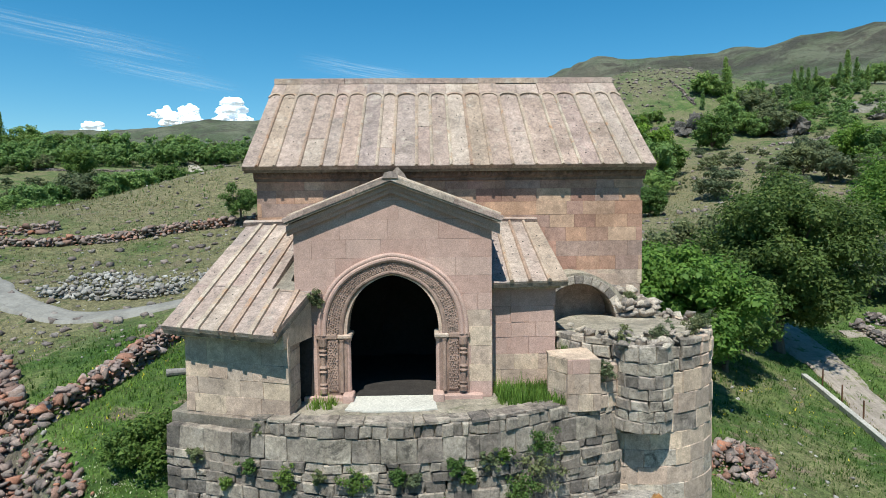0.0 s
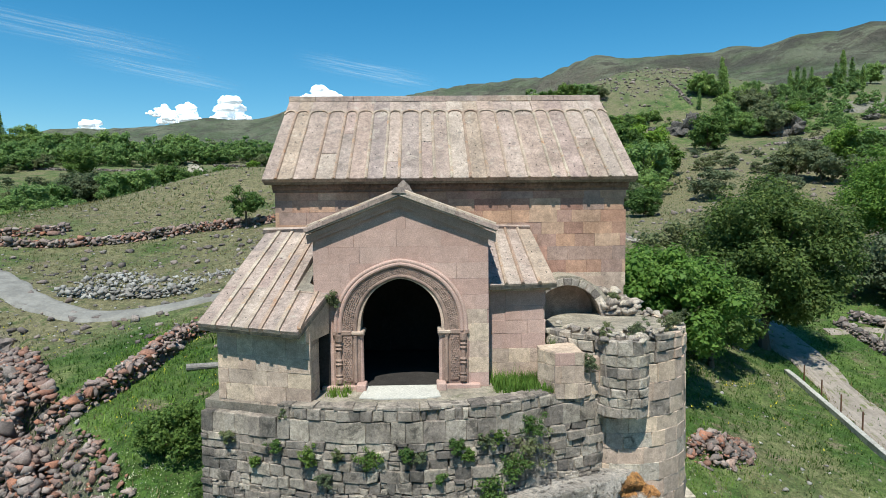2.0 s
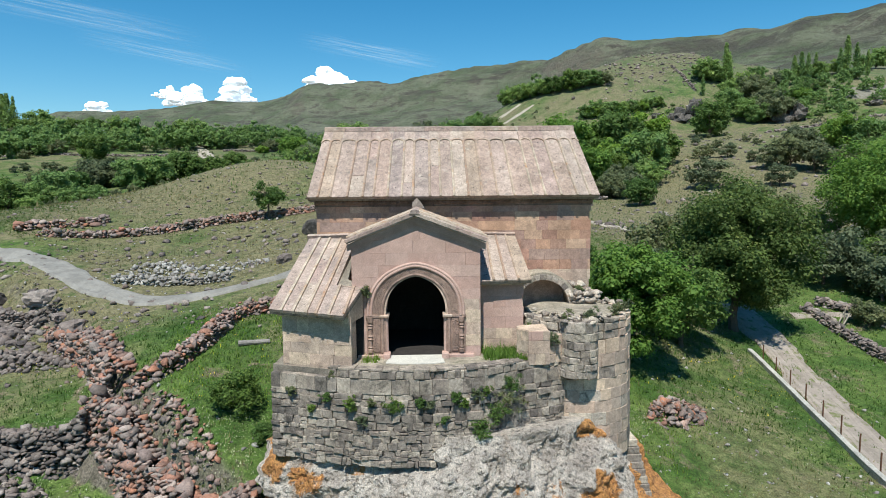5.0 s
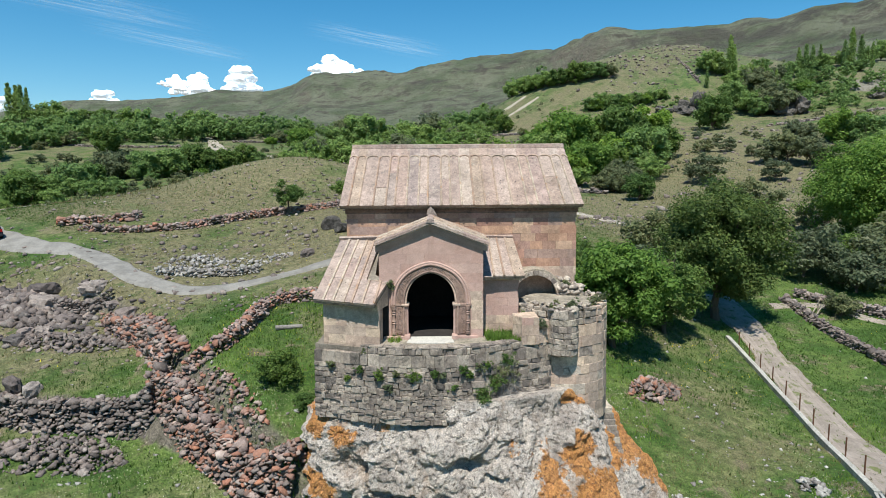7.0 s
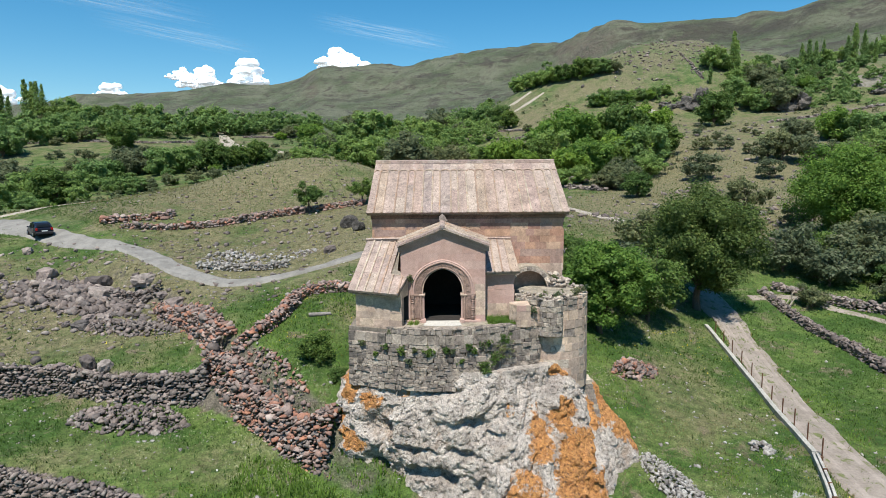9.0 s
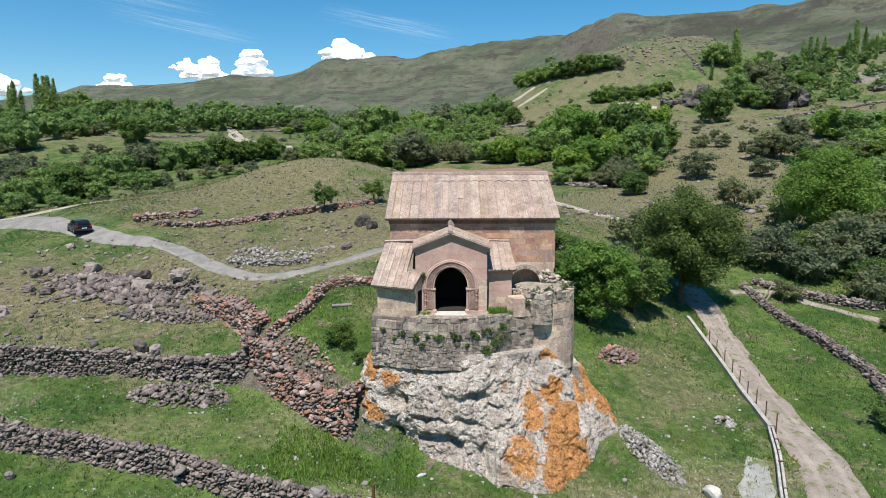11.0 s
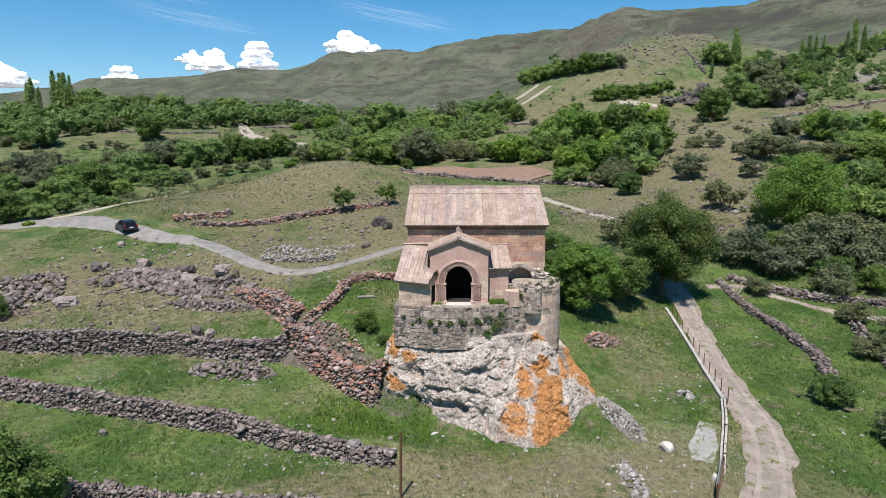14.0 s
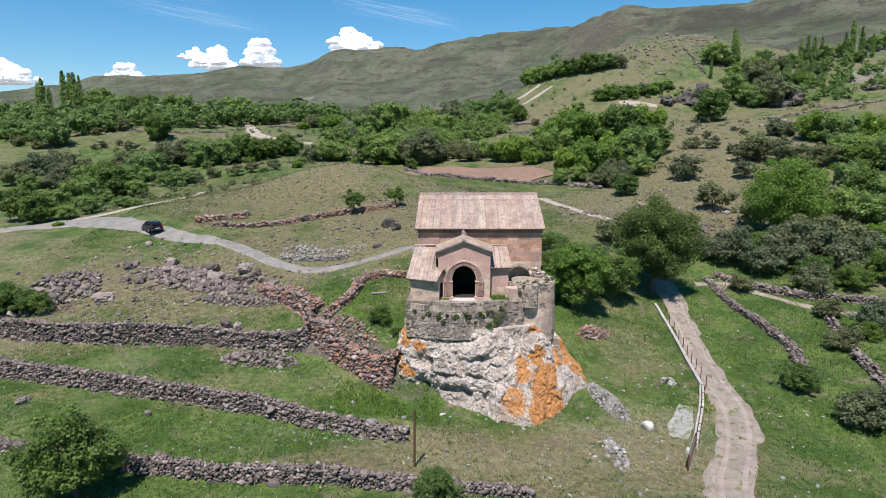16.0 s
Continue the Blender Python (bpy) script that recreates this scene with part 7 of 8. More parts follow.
def roof_slope(bl, br, tr, tl, seed, cols, rows, arches=False, outline=None, thick=0.07):
    """Covering slabs with raised ribs between them, laid on a roof plane."""
    r = np.random.default_rng(seed)
    bl, br, tr, tl = (Vector(p) for p in (bl, br, tr, tl))
    nrm = (br - bl).cross(tl - bl).normalized()
    edges = np.cumsum(np.r_[0, r.uniform(0.7, 1.35, cols)])
    edges /= edges[-1]

    def at(s, z, d):
        return bl.lerp(br, s).lerp(tl.lerp(tr, s), z) + nrm * d
    wide, long = (br - bl).length, (tl - bl).length
    for i in range(cols):
        cuts = np.r_[0, np.sort(r.uniform(0.15, 0.85, rows - 1)), 1] if rows > 1 and r.random() < 0.4 else [0, 1]
        for j in range(len(cuts) - 1):
            if cuts[j + 1] - cuts[j] < 0.04:
                continue
            quad = [(edges[i] * wide, cuts[j] * long), (edges[i + 1] * wide, cuts[j] * long), (edges[i + 1] * wide, cuts[j + 1] * long), (edges[i] * wide, cuts[j + 1] * long)]
            if outline:
                for a, b, c in outline:
                    quad = clip_poly(quad, a, b, c)
            piece("roof_slab", quad, lambda s, z, d: at(s / wide, z / long, d), church, ROOF, 0.06, thick + r.normal(0, 0.005) - 0.004 * (j % 2), 0.004, 0.012)
        # rib over the joint: a low half-round of stone
        if 0 < i:
            s, hw = edges[i] * wide, 0.05
            n, top = 10, 1 - 0.9 / long if arches else 1.0
            path = [(s, -0.012 + (top * long + 0.012) * k / n) for k in range(n + 1)]
            if outline:
                path = [p for p in path if all(a * p[0] + b * p[1] <= c for a, b, c in outline)]
            if len(path) < 2:
                continue
            bm = bmesh.new()
            prof = [(-hw, 0.0), (-hw * 0.8, 0.055), (0, 0.08), (hw * 0.8, 0.055), (hw, 0.0)]
            loops = [[bm.verts.new(at((p[0] + u + r.normal(0, 0.002)) / wide, p[1] / long, thick - 0.01 + w) - CH0) for u, w in prof] for p in path]
            for a, b in zip(loops, loops[1:]):
                for k in range(4):
                    bm.faces.new((a[k], a[k + 1], b[k + 1], b[k]))
            bm.faces.new(loops[0])
            bm.faces.new(loops[-1][::-1])
            part("rib", bm, RIBSTONE, church)
        if arches:
            a, b = edges[i] * wide, edges[i + 1] * wide
            bm = bmesh.new()
            m, hw = 10, 0.045
            rows_v = []
            for k in range(m + 1):
                t = math.pi * k / m
                cx, rx = (a + b) / 2, (b - a) / 2 - 0.01
                c = (cx + rx * math.cos(t), long - 0.92 + 0.2 * math.sin(t))
                o = (math.cos(t) * hw, math.sin(t) * hw)
                rows_v.append([bm.verts.new(at((c[0] + o[0] * u) / wide, (c[1] + o[1] * u) / long, thick - 0.01 + w) - CH0) for u, w in ((-1, 0), (-0.6, 0.055), (0.6, 0.055), (1, 0))])
            for p, q in zip(rows_v, rows_v[1:]):
                for k in range(3):
                    bm.faces.new((p[k], p[k + 1], q[k + 1], q[k]))
            part("rib_arch", bm, RIBSTONE, church)
    # small lifting notches in the slabs: near-black chips painted in for shaded hollows
    bm = bmesh.new()
    for i in range(cols):
        for j in range(6 if arches else 4):
            if r.random() < 0.75:
                s, z = (edges[i] * 0.5 + edges[i + 1] * 0.5) * wide + r.normal(0, 0.05), (0.1 + 0.78 * (j + r.random() * 0.5) / (6 if arches else 4)) * long
                if outline and not all(a * s + b * z <= c - 0.1 for a, b, c in outline):
                    continue
                e = 0.022
                bm_prism([at((s + p) / wide, (z + q) / long, thick - 0.004) - CH0 for p, q in ((-e, e), (e, e), (0, -e * 1.3))], nrm * 0.012, bm)
    tagged(part("notches", bm, SHADE_DARK, church, "small dark lifting notches"), kind="stuff")


roof_slope((-4.22, EAVE_Y, EAVE_Z), (7.18, EAVE_Y, EAVE_Z), (6.73, RIDGE_Y, RIDGE_Z), (-3.9, RIDGE_Y, RIDGE_Z), 3, 21, 2, True)
rr = np.random.default_rng(8)
x = -3.92
while x < 6.74:
    w = min(rr.uniform(0.7, 1.3), 6.75 - x)
    ch_part("ridge_stone", bm_prism([(x + 0.005, RIDGE_Y - 0.2, RIDGE_Z - 0.08), (x + 0.005, RIDGE_Y - 0.17, RIDGE_Z + 0.09), (x + 0.005, RIDGE_Y, RIDGE_Z + 0.13), (x + 0.005, RIDGE_Y + 0.17, RIDGE_Z + 0.09), (x + 0.005, RIDGE_Y + 0.2, RIDGE_Z - 0.08)], (w - 0.01, 0, 0)), ROOF)
    x += w
# porch roofs
roof_slope((-2.26, 17.4, P_EAVE), (-2.26, 13.74, P_EAVE), (PC, 13.74, P_RIDGE), (PC, 17.4, P_RIDGE), 4, 5, 2, thick=0.06)
roof_slope((2.42, 13.74, P_EAVE), (2.42, 17.4, P_EAVE), (PC, 17.4, P_RIDGE), (PC, 13.74, P_RIDGE), 5, 5, 2, thick=0.06)
for k, (y0, y1) in enumerate(((13.72, 14.5), (14.51, 15.6), (15.61, 16.9), (16.91, 17.55))):
    ch_part("ridge_stone", bm_prism([(PC - 0.17, y0, P_RIDGE - 0.02), (PC - 0.12, y0, P_RIDGE + 0.1), (PC, y0, P_RIDGE + 0.13), (PC + 0.12, y0, P_RIDGE + 0.1), (PC + 0.17, y0, P_RIDGE - 0.02)], (0, y1 - y0, 0)), ROOF)
ch_part("ridge_finial", bm_prism([(PC - 0.18, 17.1, P_RIDGE + 0.1), (PC - 0.16, 17.1, P_RIDGE + 0.3), (PC, 17.1, P_RIDGE + 0.46), (PC + 0.16, 17.1, P_RIDGE + 0.3), (PC + 0.3, 17.1, P_RIDGE + 0.06)], (0, 0.45, 0)), ROOF, "peaked stone at the ridge end")
# raking cornice of the porch
for x1, zz in ((PX0 - 0.12, P_EAVE - 0.02), (PX1 + 0.17, P_EAVE - 0.02)):
    for dz0, dz1, y0 in ((0.1, 0.22, 13.86), (0.22, 0.32, 13.92)):
        ch_part("raking_cornice", bm_prism([(PC, y0, P_RIDGE - dz0), (x1, y0, zz - dz0), (x1, y0, zz - dz1), (PC, y0, P_RIDGE - dz1)], (0, 14.1 - y0, 0)), PINK)
# porch front
SPR2 = 1.46
for q in courses(PX0, PX1, 0.0, 4.62, (0.36, 0.44), (0.55, 1.15), rng):
    xm, zm = (q[0][0] + q[1][0]) / 2, (q[0][1] + q[2][1]) / 2
    k = (P_RIDGE - P_EAVE) / 2.3
    q = clip_poly(clip_poly(q, k, 1, P_RIDGE - 0.3 + k * PC), -k, 1, P_RIDGE - 0.3 - k * PC)
    if zm < SPR2:
        q = clip_poly(q, 1, 0, PC - 1.25) if xm < PC else clip_poly(q, -1, 0, -PC - 1.25)
    else:
        dx, dz = xm - PC, (zm - SPR2) / 1.08
        l = math.hypot(dx, dz) or 1
        q = clip_poly(q, -dx / l, -dz / l / 1.08, -(dx / l * PC + dz / l * SPR2 / 1.08) - 1.36)
    if len(q) > 2:
        piece("ashlar_block", q, flat(0, PY, 1, 0), church, PALE if (xm > 1.62 and zm < 2.2 and rng.random() < 0.6) else PINK, 0.05, rng.normal(0, 0.002), 0.0012, 0.003)
for sx, nx in ((PX0, -1), (PX1, 1)):
    ch_part("side_wall", bm_box(min(sx, sx - nx * 0.05), max(sx, sx - nx * 0.05), PY + 0.02, NY0, -0.1, 3.86), PINK)
# interior of the porch: its deep shade is painted as near-black linings and floor
ch_part("inner_lining", bm_box(PX0 + 0.48, PX0 + 0.5, PY + 0.56, NY0 + 0.05, 0.04, 3.9), SHADE_DARK, "near-black inner walls that stand for deep shade")
ch_part("inner_lining", bm_box(PX1 - 0.5, PX1 - 0.48, PY + 0.56, NY0 + 0.05, 0.04, 3.9), SHADE_DARK)
ch_part("inner_lining", bm_box(PX0 + 0.5, PX1 - 0.5, NY0 - 0.06, NY0 - 0.02, 0.04, 4.2), SHADE_DARK)
ch_part("inner_lining", bm_box(PX0 + 0.5, PX1 - 0.5, PY + 0.13, NY0 - 0.07, 0.033, 0.05), SHADE_DARK)
ch_part("inner_doorway", bm_arch_wall(PC - 0.75, PC + 0.75, [(PC - 0.75, 2.5), (PC + 0.75, 2.5)], PC, 0.5, 0.6, 0.05, 1.5, NY0 - 0.2, NY0 - 0.1), SHADE_DARK, "inner doorway with its shade put into the colour")


def two_centre(cx, z0, half, rise, n=20):
    return arch_pts(cx, half, rise, z0, n)


def ring(name, inner, outer, y0, y1, mat, label=""):
    """A flat arch band between two outlines of equal length."""
    bm = bmesh.new()
    rows = [[bm.verts.new((x, y, z)) for x, z in line] for y, line in ((y1, inner), (y0, inner), (y0, outer), (y1, outer))]
    for a, b in zip(rows, rows[1:]):
        for i in range(len(a) - 1):
            bm.faces.new((a[i], a[i + 1], b[i + 1], b[i]))
    for k in (0, -1):
        bm.faces.new([r[k] for r in rows])
    return ch_part(name, bm, mat, label)


def roll(name, line, y, r, mat, label=""):
    """A round moulding along an arch outline."""
    bm = bmesh.new()
    p = [Vector((x, y, z)) for x, z in line]
    loops = []
    for i, q in enumerate(p):
        d = (p[min(i + 1, len(p) - 1)] - p[max(i - 1, 0)]).normalized()
        u = d.cross(Vector((0, 1, 0))).normalized()
        loops.append([bm.verts.new(q + u * r * math.cos(t) + Vector((0, 1, 0)) * r * math.sin(t)) for t in np.linspace(0, 2 * math.pi, 10, endpoint=False)])
    for a, b in zip(loops, loops[1:]):
        for k in range(10):
            bm.faces.new((a[k], a[(k + 1) % 10], b[(k + 1) % 10], b[k]))
    bm.faces.new(loops[0])
    bm.faces.new(loops[-1][::-1])
    return ch_part(name, bm, mat, label)


A1, A2, A3, A4, A5 = two_centre(PC, SPR2, 1.0, 1.3), two_centre(PC, SPR2, 1.12, 1.37), two_centre(PC, SPR2, 1.22, 1.44), two_centre(PC, SPR2, 1.5, 1.66), two_centre(PC, SPR2, 1.6, 1.74)
ring("arch_order", A1, A2, PY - 0.03, PY + 0.5, PALE, "grey inner arch order")
roll("arch_roll", A2, PY - 0.03, 0.05, CARVED)
ring("carved_band", A2, A4, PY - 0.05, PY + 0.05, CARVED, "broad band of carved interlace round the arch")
roll("arch_roll", A4, PY - 0.05, 0.06, PINK)
roll("hood_mould", A5, PY - 0.04, 0.055, PINK, "projecting hood moulding")
# interlace of the band: small worn knots in six rows
bm = bmesh.new()
lace = np.random.default_rng(77)
for j in range(6):
    rx, rz = 1.2 + 0.052 * j, 1.43 + 0.039 * j
    line = two_centre(PC, SPR2, rx, rz, 30)
    s = np.r_[0, np.cumsum([math.dist(line[i], line[i + 1]) for i in range(len(line) - 1)])]
    n = int(s[-1] / 0.056)
    for i in range(n):
        q = (i + 0.5 * (j % 2) + 0.25 + lace.normal(0, 0.12)) * s[-1] / n
        x, z = np.interp(q, s, [p[0] for p in line]), np.interp(q, s, [p[1] for p in line])
        e, turn = lace.uniform(0.016, 0.032), lace.uniform(0, 1.5)
        tip = bm.verts.new((x + lace.normal(0, 0.006), PY - 0.05 - lace.uniform(0.01, 0.04), z))
        base = [bm.verts.new((x + math.cos(turn + k * math.pi / 2) * e, PY - 0.052, z + math.sin(turn + k * math.pi / 2) * e)) for k in range(4)]
        for k in range(4):
            bm.faces.new((base[k], base[(k + 1) % 4], tip))
ch_part("interlace", bm, CARVED)


def lathe(profile, x, y, seg=12):
    """A turned column from (radius, z) rows."""
    bm = bmesh.new()
    loops = [[bm.verts.new((x + r * math.cos(t), y + r * math.sin(t), z)) for t in np.linspace(0, 2 * math.pi, seg, endpoint=False)] for r, z in profile]
    for a, b in zip(loops, loops[1:]):
        for k in range(seg):
            bm.faces.new((a[k], a[(k + 1) % seg], b[(k + 1) % seg], b[k]))
    bm.faces.new(loops[-1])
    bm.faces.new(loops[0][::-1])
    return bm


for sd in (-1, 1):
    X = lambda d: PC + sd * d
    lo, hi = lambda a, b: min(X(a), X(b)), lambda a, b: max(X(a), X(b))
    ch_part("jamb", bm_box(lo(1.0, 1.66), hi(1.0, 1.66), PY - 0.03, PY + 0.45, 0.12, 1.4, 0.01), CARVED, "carved red-brown door jamb")
    ch_part("jamb_panel", bm_box(lo(1.2, 1.42), hi(1.2, 1.42), PY - 0.06, PY, 0.22, 1.36, 0.008), CARVED)
    bm = bmesh.new()
    for r_ in range(20):
        for c_ in range(4):
            x, z, e = X(1.235 + c_ * 0.05 + 0.025 * (r_ % 2) + lace.normal(0, 0.007)), 0.26 + r_ * 0.055 + lace.normal(0, 0.008), lace.uniform(0.014, 0.028)
            tip = bm.verts.new((x, PY - 0.065 - lace.uniform(0.01, 0.035), z))
            base = [bm.verts.new((x + a * e, PY - 0.062, z + b * e * 1.2)) for a, b in ((-1, 0), (0, 1), (1, 0), (0, -1))]
            for k in range(4):
                bm.faces.new((base[k], base[(k + 1) % 4], tip))
    ch_part("interlace", bm, CARVED)
    prof = [(0.085, 0.2), (0.09, 0.3), (0.06, 0.34), (0.085, 0.38), (0.06, 0.42), (0.06, 0.62), (0.09, 0.66), (0.06, 0.7), (0.088, 0.75), (0.06, 0.8), (0.06, 1.0), (0.09, 1.04), (0.06, 1.08), (0.09, 1.13), (0.06, 1.17), (0.095, 1.24), (0.1, 1.4)]
    ch_part("colonnette", lathe(prof, X(1.53), PY - 0.05), CARVED, "colonnette with turned rings")
    ch_part("colonnette", lathe([(0.05, 0.2), (0.045, 0.3), (0.045, 1.3), (0.06, 1.36)], X(1.12), PY - 0.05), CARVED)
    ch_part("inner_shaft", lathe([(0.09, 0.12), (0.075, 0.2), (0.07, 1.3), (0.1, 1.38), (0.1, 1.42)], X(1.0), PY + 0.05), PINK)
    ch_part("impost", bm_box(lo(0.9, 1.22), hi(0.9, 1.22), PY - 0.1, PY + 0.45, 1.38, 1.48, 0.025), PALE, "grey moulded impost")
    ch_part("impost", bm_box(lo(1.22, 1.68), hi(1.22, 1.68), PY - 0.08, PY + 0.1, 1.37, 1.49, 0.02), CARVED)
    ch_part("plinth", bm_box(lo(0.92, 1.95), hi(0.92, 1.95), PY - 0.16, PY + 0.2, -0.05, 0.13, 0.015), PINK)
    ch_part("plinth", bm_box(lo(0.86, 1.1), hi(0.86, 1.1), PY - 0.3, PY + 0.1, -0.05, 0.2, 0.02), PINK)
ch_part("threshold", bm_prism([(PC - 0.98, PY - 0.8, -0.05), (PC - 0.5, PY - 0.92, -0.05), (PC + 0.5, PY - 0.92, -0.05), (PC + 0.94, PY - 0.8, -0.05), (PC + 0.86, PY + 0.12, -0.05), (PC - 0.86, PY + 0.12, -0.05)], (0, 0, 0.105)), WHITE, "sunlit pale threshold slab")

# west chapel
fa = flat(-4.36, 13.68, 2.36, -0.8)
AL = math.hypot(2.36, 0.8)
for q in courses(0, AL, -0.45, 1.62, (0.34, 0.44), (0.4, 0.9), rng):
    piece("ashlar_block", q, fa, church, PALE, 0.06, rng.normal(0, 0.005), 0.0008, 0.006, 0.004, rng)
for q in courses(0, 0.72, -0.2, 2.1, (0.34, 0.44), (0.5, 0.9), rng):
    q = clip_poly(q, -0.6, 1, 1.58)
    piece("ashlar_block", q, flat(-2.0, 12.9, 0.1, 1.0), church, PALE, 0.06, 0, 0.004, 0.008)
ch_part("eave_cornice", bm_prism([(-4.5, 13.62, 1.58), (-2.08, 12.78, 1.54), (-2.02, 12.98, 1.54), (-4.44, 13.82, 1.58)], (0, 0, 0.11)), PALE, "plain projecting eave stone")
ch_part("side_wall", bm_prism([(-2.06, 12.74, 1.45), (-1.72, 13.9, 1.45), (-1.72, 13.9, 2.3), (-2.06, 12.74, 1.74)], (-0.2, 0.03, 0)), PALE)
wA, lA = (A_BR - A_BL).length, (A_TL - A_BL).length
# the slope narrows to its east edge, which steps in where it meets the porch
ex = (A_BR - A_BL) / wA
upA = (A_TL - A_BL) / lA
nA = ex.cross(upA).normalized()


def ann_sz(p):
    """A point of the roof plane as distances along its eave and its west edge."""
    d = p - A_BL
    g = ex.dot(upA)
    a, b = d.dot(ex), d.dot(upA)
    return ((a - g * b) / (1 - g * g), (b - g * a) / (1 - g * g))


hs, hz = ann_sz(A_HIP)
ts, tz = ann_sz(Vector((-2.42, 18.0, 3.8)))
ra = np.random.default_rng(21)
smax = hs + 0.1
ed = np.cumsum(np.r_[0, ra.uniform(0.8, 1.2, 7)])
ed = ed / ed[-1] * smax


def ann_at(s, z, d):
    return A_BL + ex * s + upA * z + nA * d


def right_edge(poly):
    poly = clip_poly(poly, hz, -(hs - wA), hz * wA)                     # hip edge from the eave corner
    return poly


zc = hz * 0.97
for i in range(7):
    cuts = [0, lA * ra.uniform(0.3, 0.45), lA * ra.uniform(0.6, 0.75), lA]
    for a, b in zip(cuts, cuts[1:]):
        q = [(ed[i], a), (ed[i + 1], a), (ed[i + 1], b), (ed[i], b)]
        low, high = right_edge(clip_poly(q, 0, 1, zc)), clip_poly(clip_poly(q, 0, -1, -zc), 1, 0, ts + 0.22)
        for g in (low, high):
            if len(g) > 2:
                piece("roof_slab", g, ann_at, church, ROOF, 0.05, 0.05 + ra.normal(0, 0.005), 0.003, 0.01)
    if i:
        top = lA if ed[i] < ts + 0.15 else zc
        z0 = -0.04 if ed[i] < wA else (ed[i] - wA) / (hs - wA) * hz
        if top - z0 > 0.2:
            piece("rib", [(ed[i] - 0.05, z0), (ed[i] + 0.05, z0), (ed[i] + 0.05, top), (ed[i] - 0.05, top)], ann_at, church, RIBSTONE, 0.03, 0.105, 0.0, 0.03)
# the chapel roof's notches, dark chips in place of shaded hollows
bm = bmesh.new()
for i in range(7):
    for j in range(5):
        s, z = (ed[i] + ed[i + 1]) / 2 + ra.normal(0, 0.04), 0.4 + j * 0.95 + ra.normal(0, 0.1)
        if s < ts and z < lA - 0.2:
            bm_prism([ann_at(s + p, z + q, 0.047) - CH0 for p, q in ((-0.022, 0.022), (0.022, 0.022), (0, -0.03))], nA * 0.01, bm)
tagged(part("notches", bm, SHADE_DARK, church), kind="stuff")
ch_part("ridge_stone", bm_prism([(-4.3, 17.86, 3.72), (-4.3, 17.8, 3.86), (-4.3, 18.0, 3.92), (-4.3, 18.0, 3.7)], (2.0, 0, 0.03)), ROOF)

ch_part("wall_core", bm_box(-4.66, -4.1, 13.7, 18.0, -3.4, -0.38), MORTAR)
# near-black panel paints the shaded gap between chapel and porch
ch_part("side_door", bm_prism([(-2.04, 13.95, 0.0), (-1.72, 13.95, 0.0), (-1.72, 13.95, 1.5), (-2.04, 13.95, 1.35)], (0, 0.035, 0)), SHADE_DARK, "near-black panel for the shaded gap beside the porch")

# east lean-to
roof_slope(E_BL, E_BR, E_TR, E_TL, 6, 4, 2, thick=0.05)
ch_part("eave_cornice", bm_prism([(2.2, 14.66, 2.3), (3.86, 14.68, 2.33), (3.86, 15.0, 2.33), (2.2, 15.0, 2.3)], (0, 0, 0.1)), PALE)
for q in courses(2.2, 3.78, -0.3, 2.34, (0.34, 0.42), (0.4, 0.85), rng):
    piece("ashlar_block", q, flat(0, 14.84, 1, 0), church, PINK if q[0][1] > 0.75 else PALE, 0.06, rng.normal(0, 0.004), 0.0008, 0.005, 0.003, rng)
ch_part("ridge_stone", bm_prism([(2.3, 17.86, 3.76), (2.3, 17.8, 3.9), (2.3, 18.0, 3.95), (2.3, 18.0, 3.74)], (1.6, 0, -0.03)), ROOF)

# ruined vaulted recess: back wall, arch stones, sides
R_Y = 16.9
ch_part("recess_wall", bm_arch_wall(3.7, 7.1, [(3.7, 1.9), (4.05, 2.2), (4.45, 2.38), (4.85, 2.44), (5.3, 2.36), (5.75, 2.1), (6.1, 1.72), (6.5, 1.5), (7.1, 1.35)], 4.85, 1.02, 1.05, 0.4, 1.1, R_Y, NY0), EARTH, "ruined wall with an arched recess")
ch_part("recess_back", bm_box(3.7, 6.2, NY0 - 0.14, NY0 - 0.11, 0.3, 2.3), PALE)
for i in range(15):
    a0, a1 = math.pi * i / 15, math.pi * (i + 1) / 15
    poly = [(4.85 - 1.0 * math.cos(a0), 1.1 + 1.04 * math.sin(a0)), (4.85 - 1.0 * math.cos(a1), 1.1 + 1.04 * math.sin(a1)), (4.85 - 1.24 * math.cos(a1), 1.1 + 1.27 * math.sin(a1)), (4.85 - 1.24 * math.cos(a0), 1.1 + 1.27 * math.sin(a0))]
    piece("arch_stone", poly, flat(0, R_Y, 1, 0), church, GREYSTONE, 0.3, 0.05, 0.006, 0.015)
ch_part("recess_floor", bm_box(3.76, 5.2, 14.3, 18.0, -0.4, 0.78), EARTH)

# pier beside the tower
for q in courses(0, 0.72, -0.14, 0.98, (0.34, 0.44), (0.3, 0.55), rng):
    piece("ashlar_block", q, flat(3.72, 13.36, 0.72, 0.04), church, PINK if (q[0][1] > 0.3 and q[0][0] < 0.2) else PALE, 0.06, rng.normal(0, 0.004), 0.0008, 0.008, 0.003, rng)
for q in courses(0, 0.62, -0.14, 0.98, (0.34, 0.44), (0.4, 0.62), rng):
    piece("ashlar_block", q, flat(3.4, 13.88, 0.33, -0.52), church, PALE, 0.06, 0, 0.004, 0.01)
ch_part("pier_cap", bm_prism([(3.74, 13.38, 0.94), (4.4, 13.41, 0.94), (4.4, 14.5, 0.94), (3.43, 14.2, 0.94), (3.43, 13.88, 0.94)], (0, 0, 0.05)), PALE)

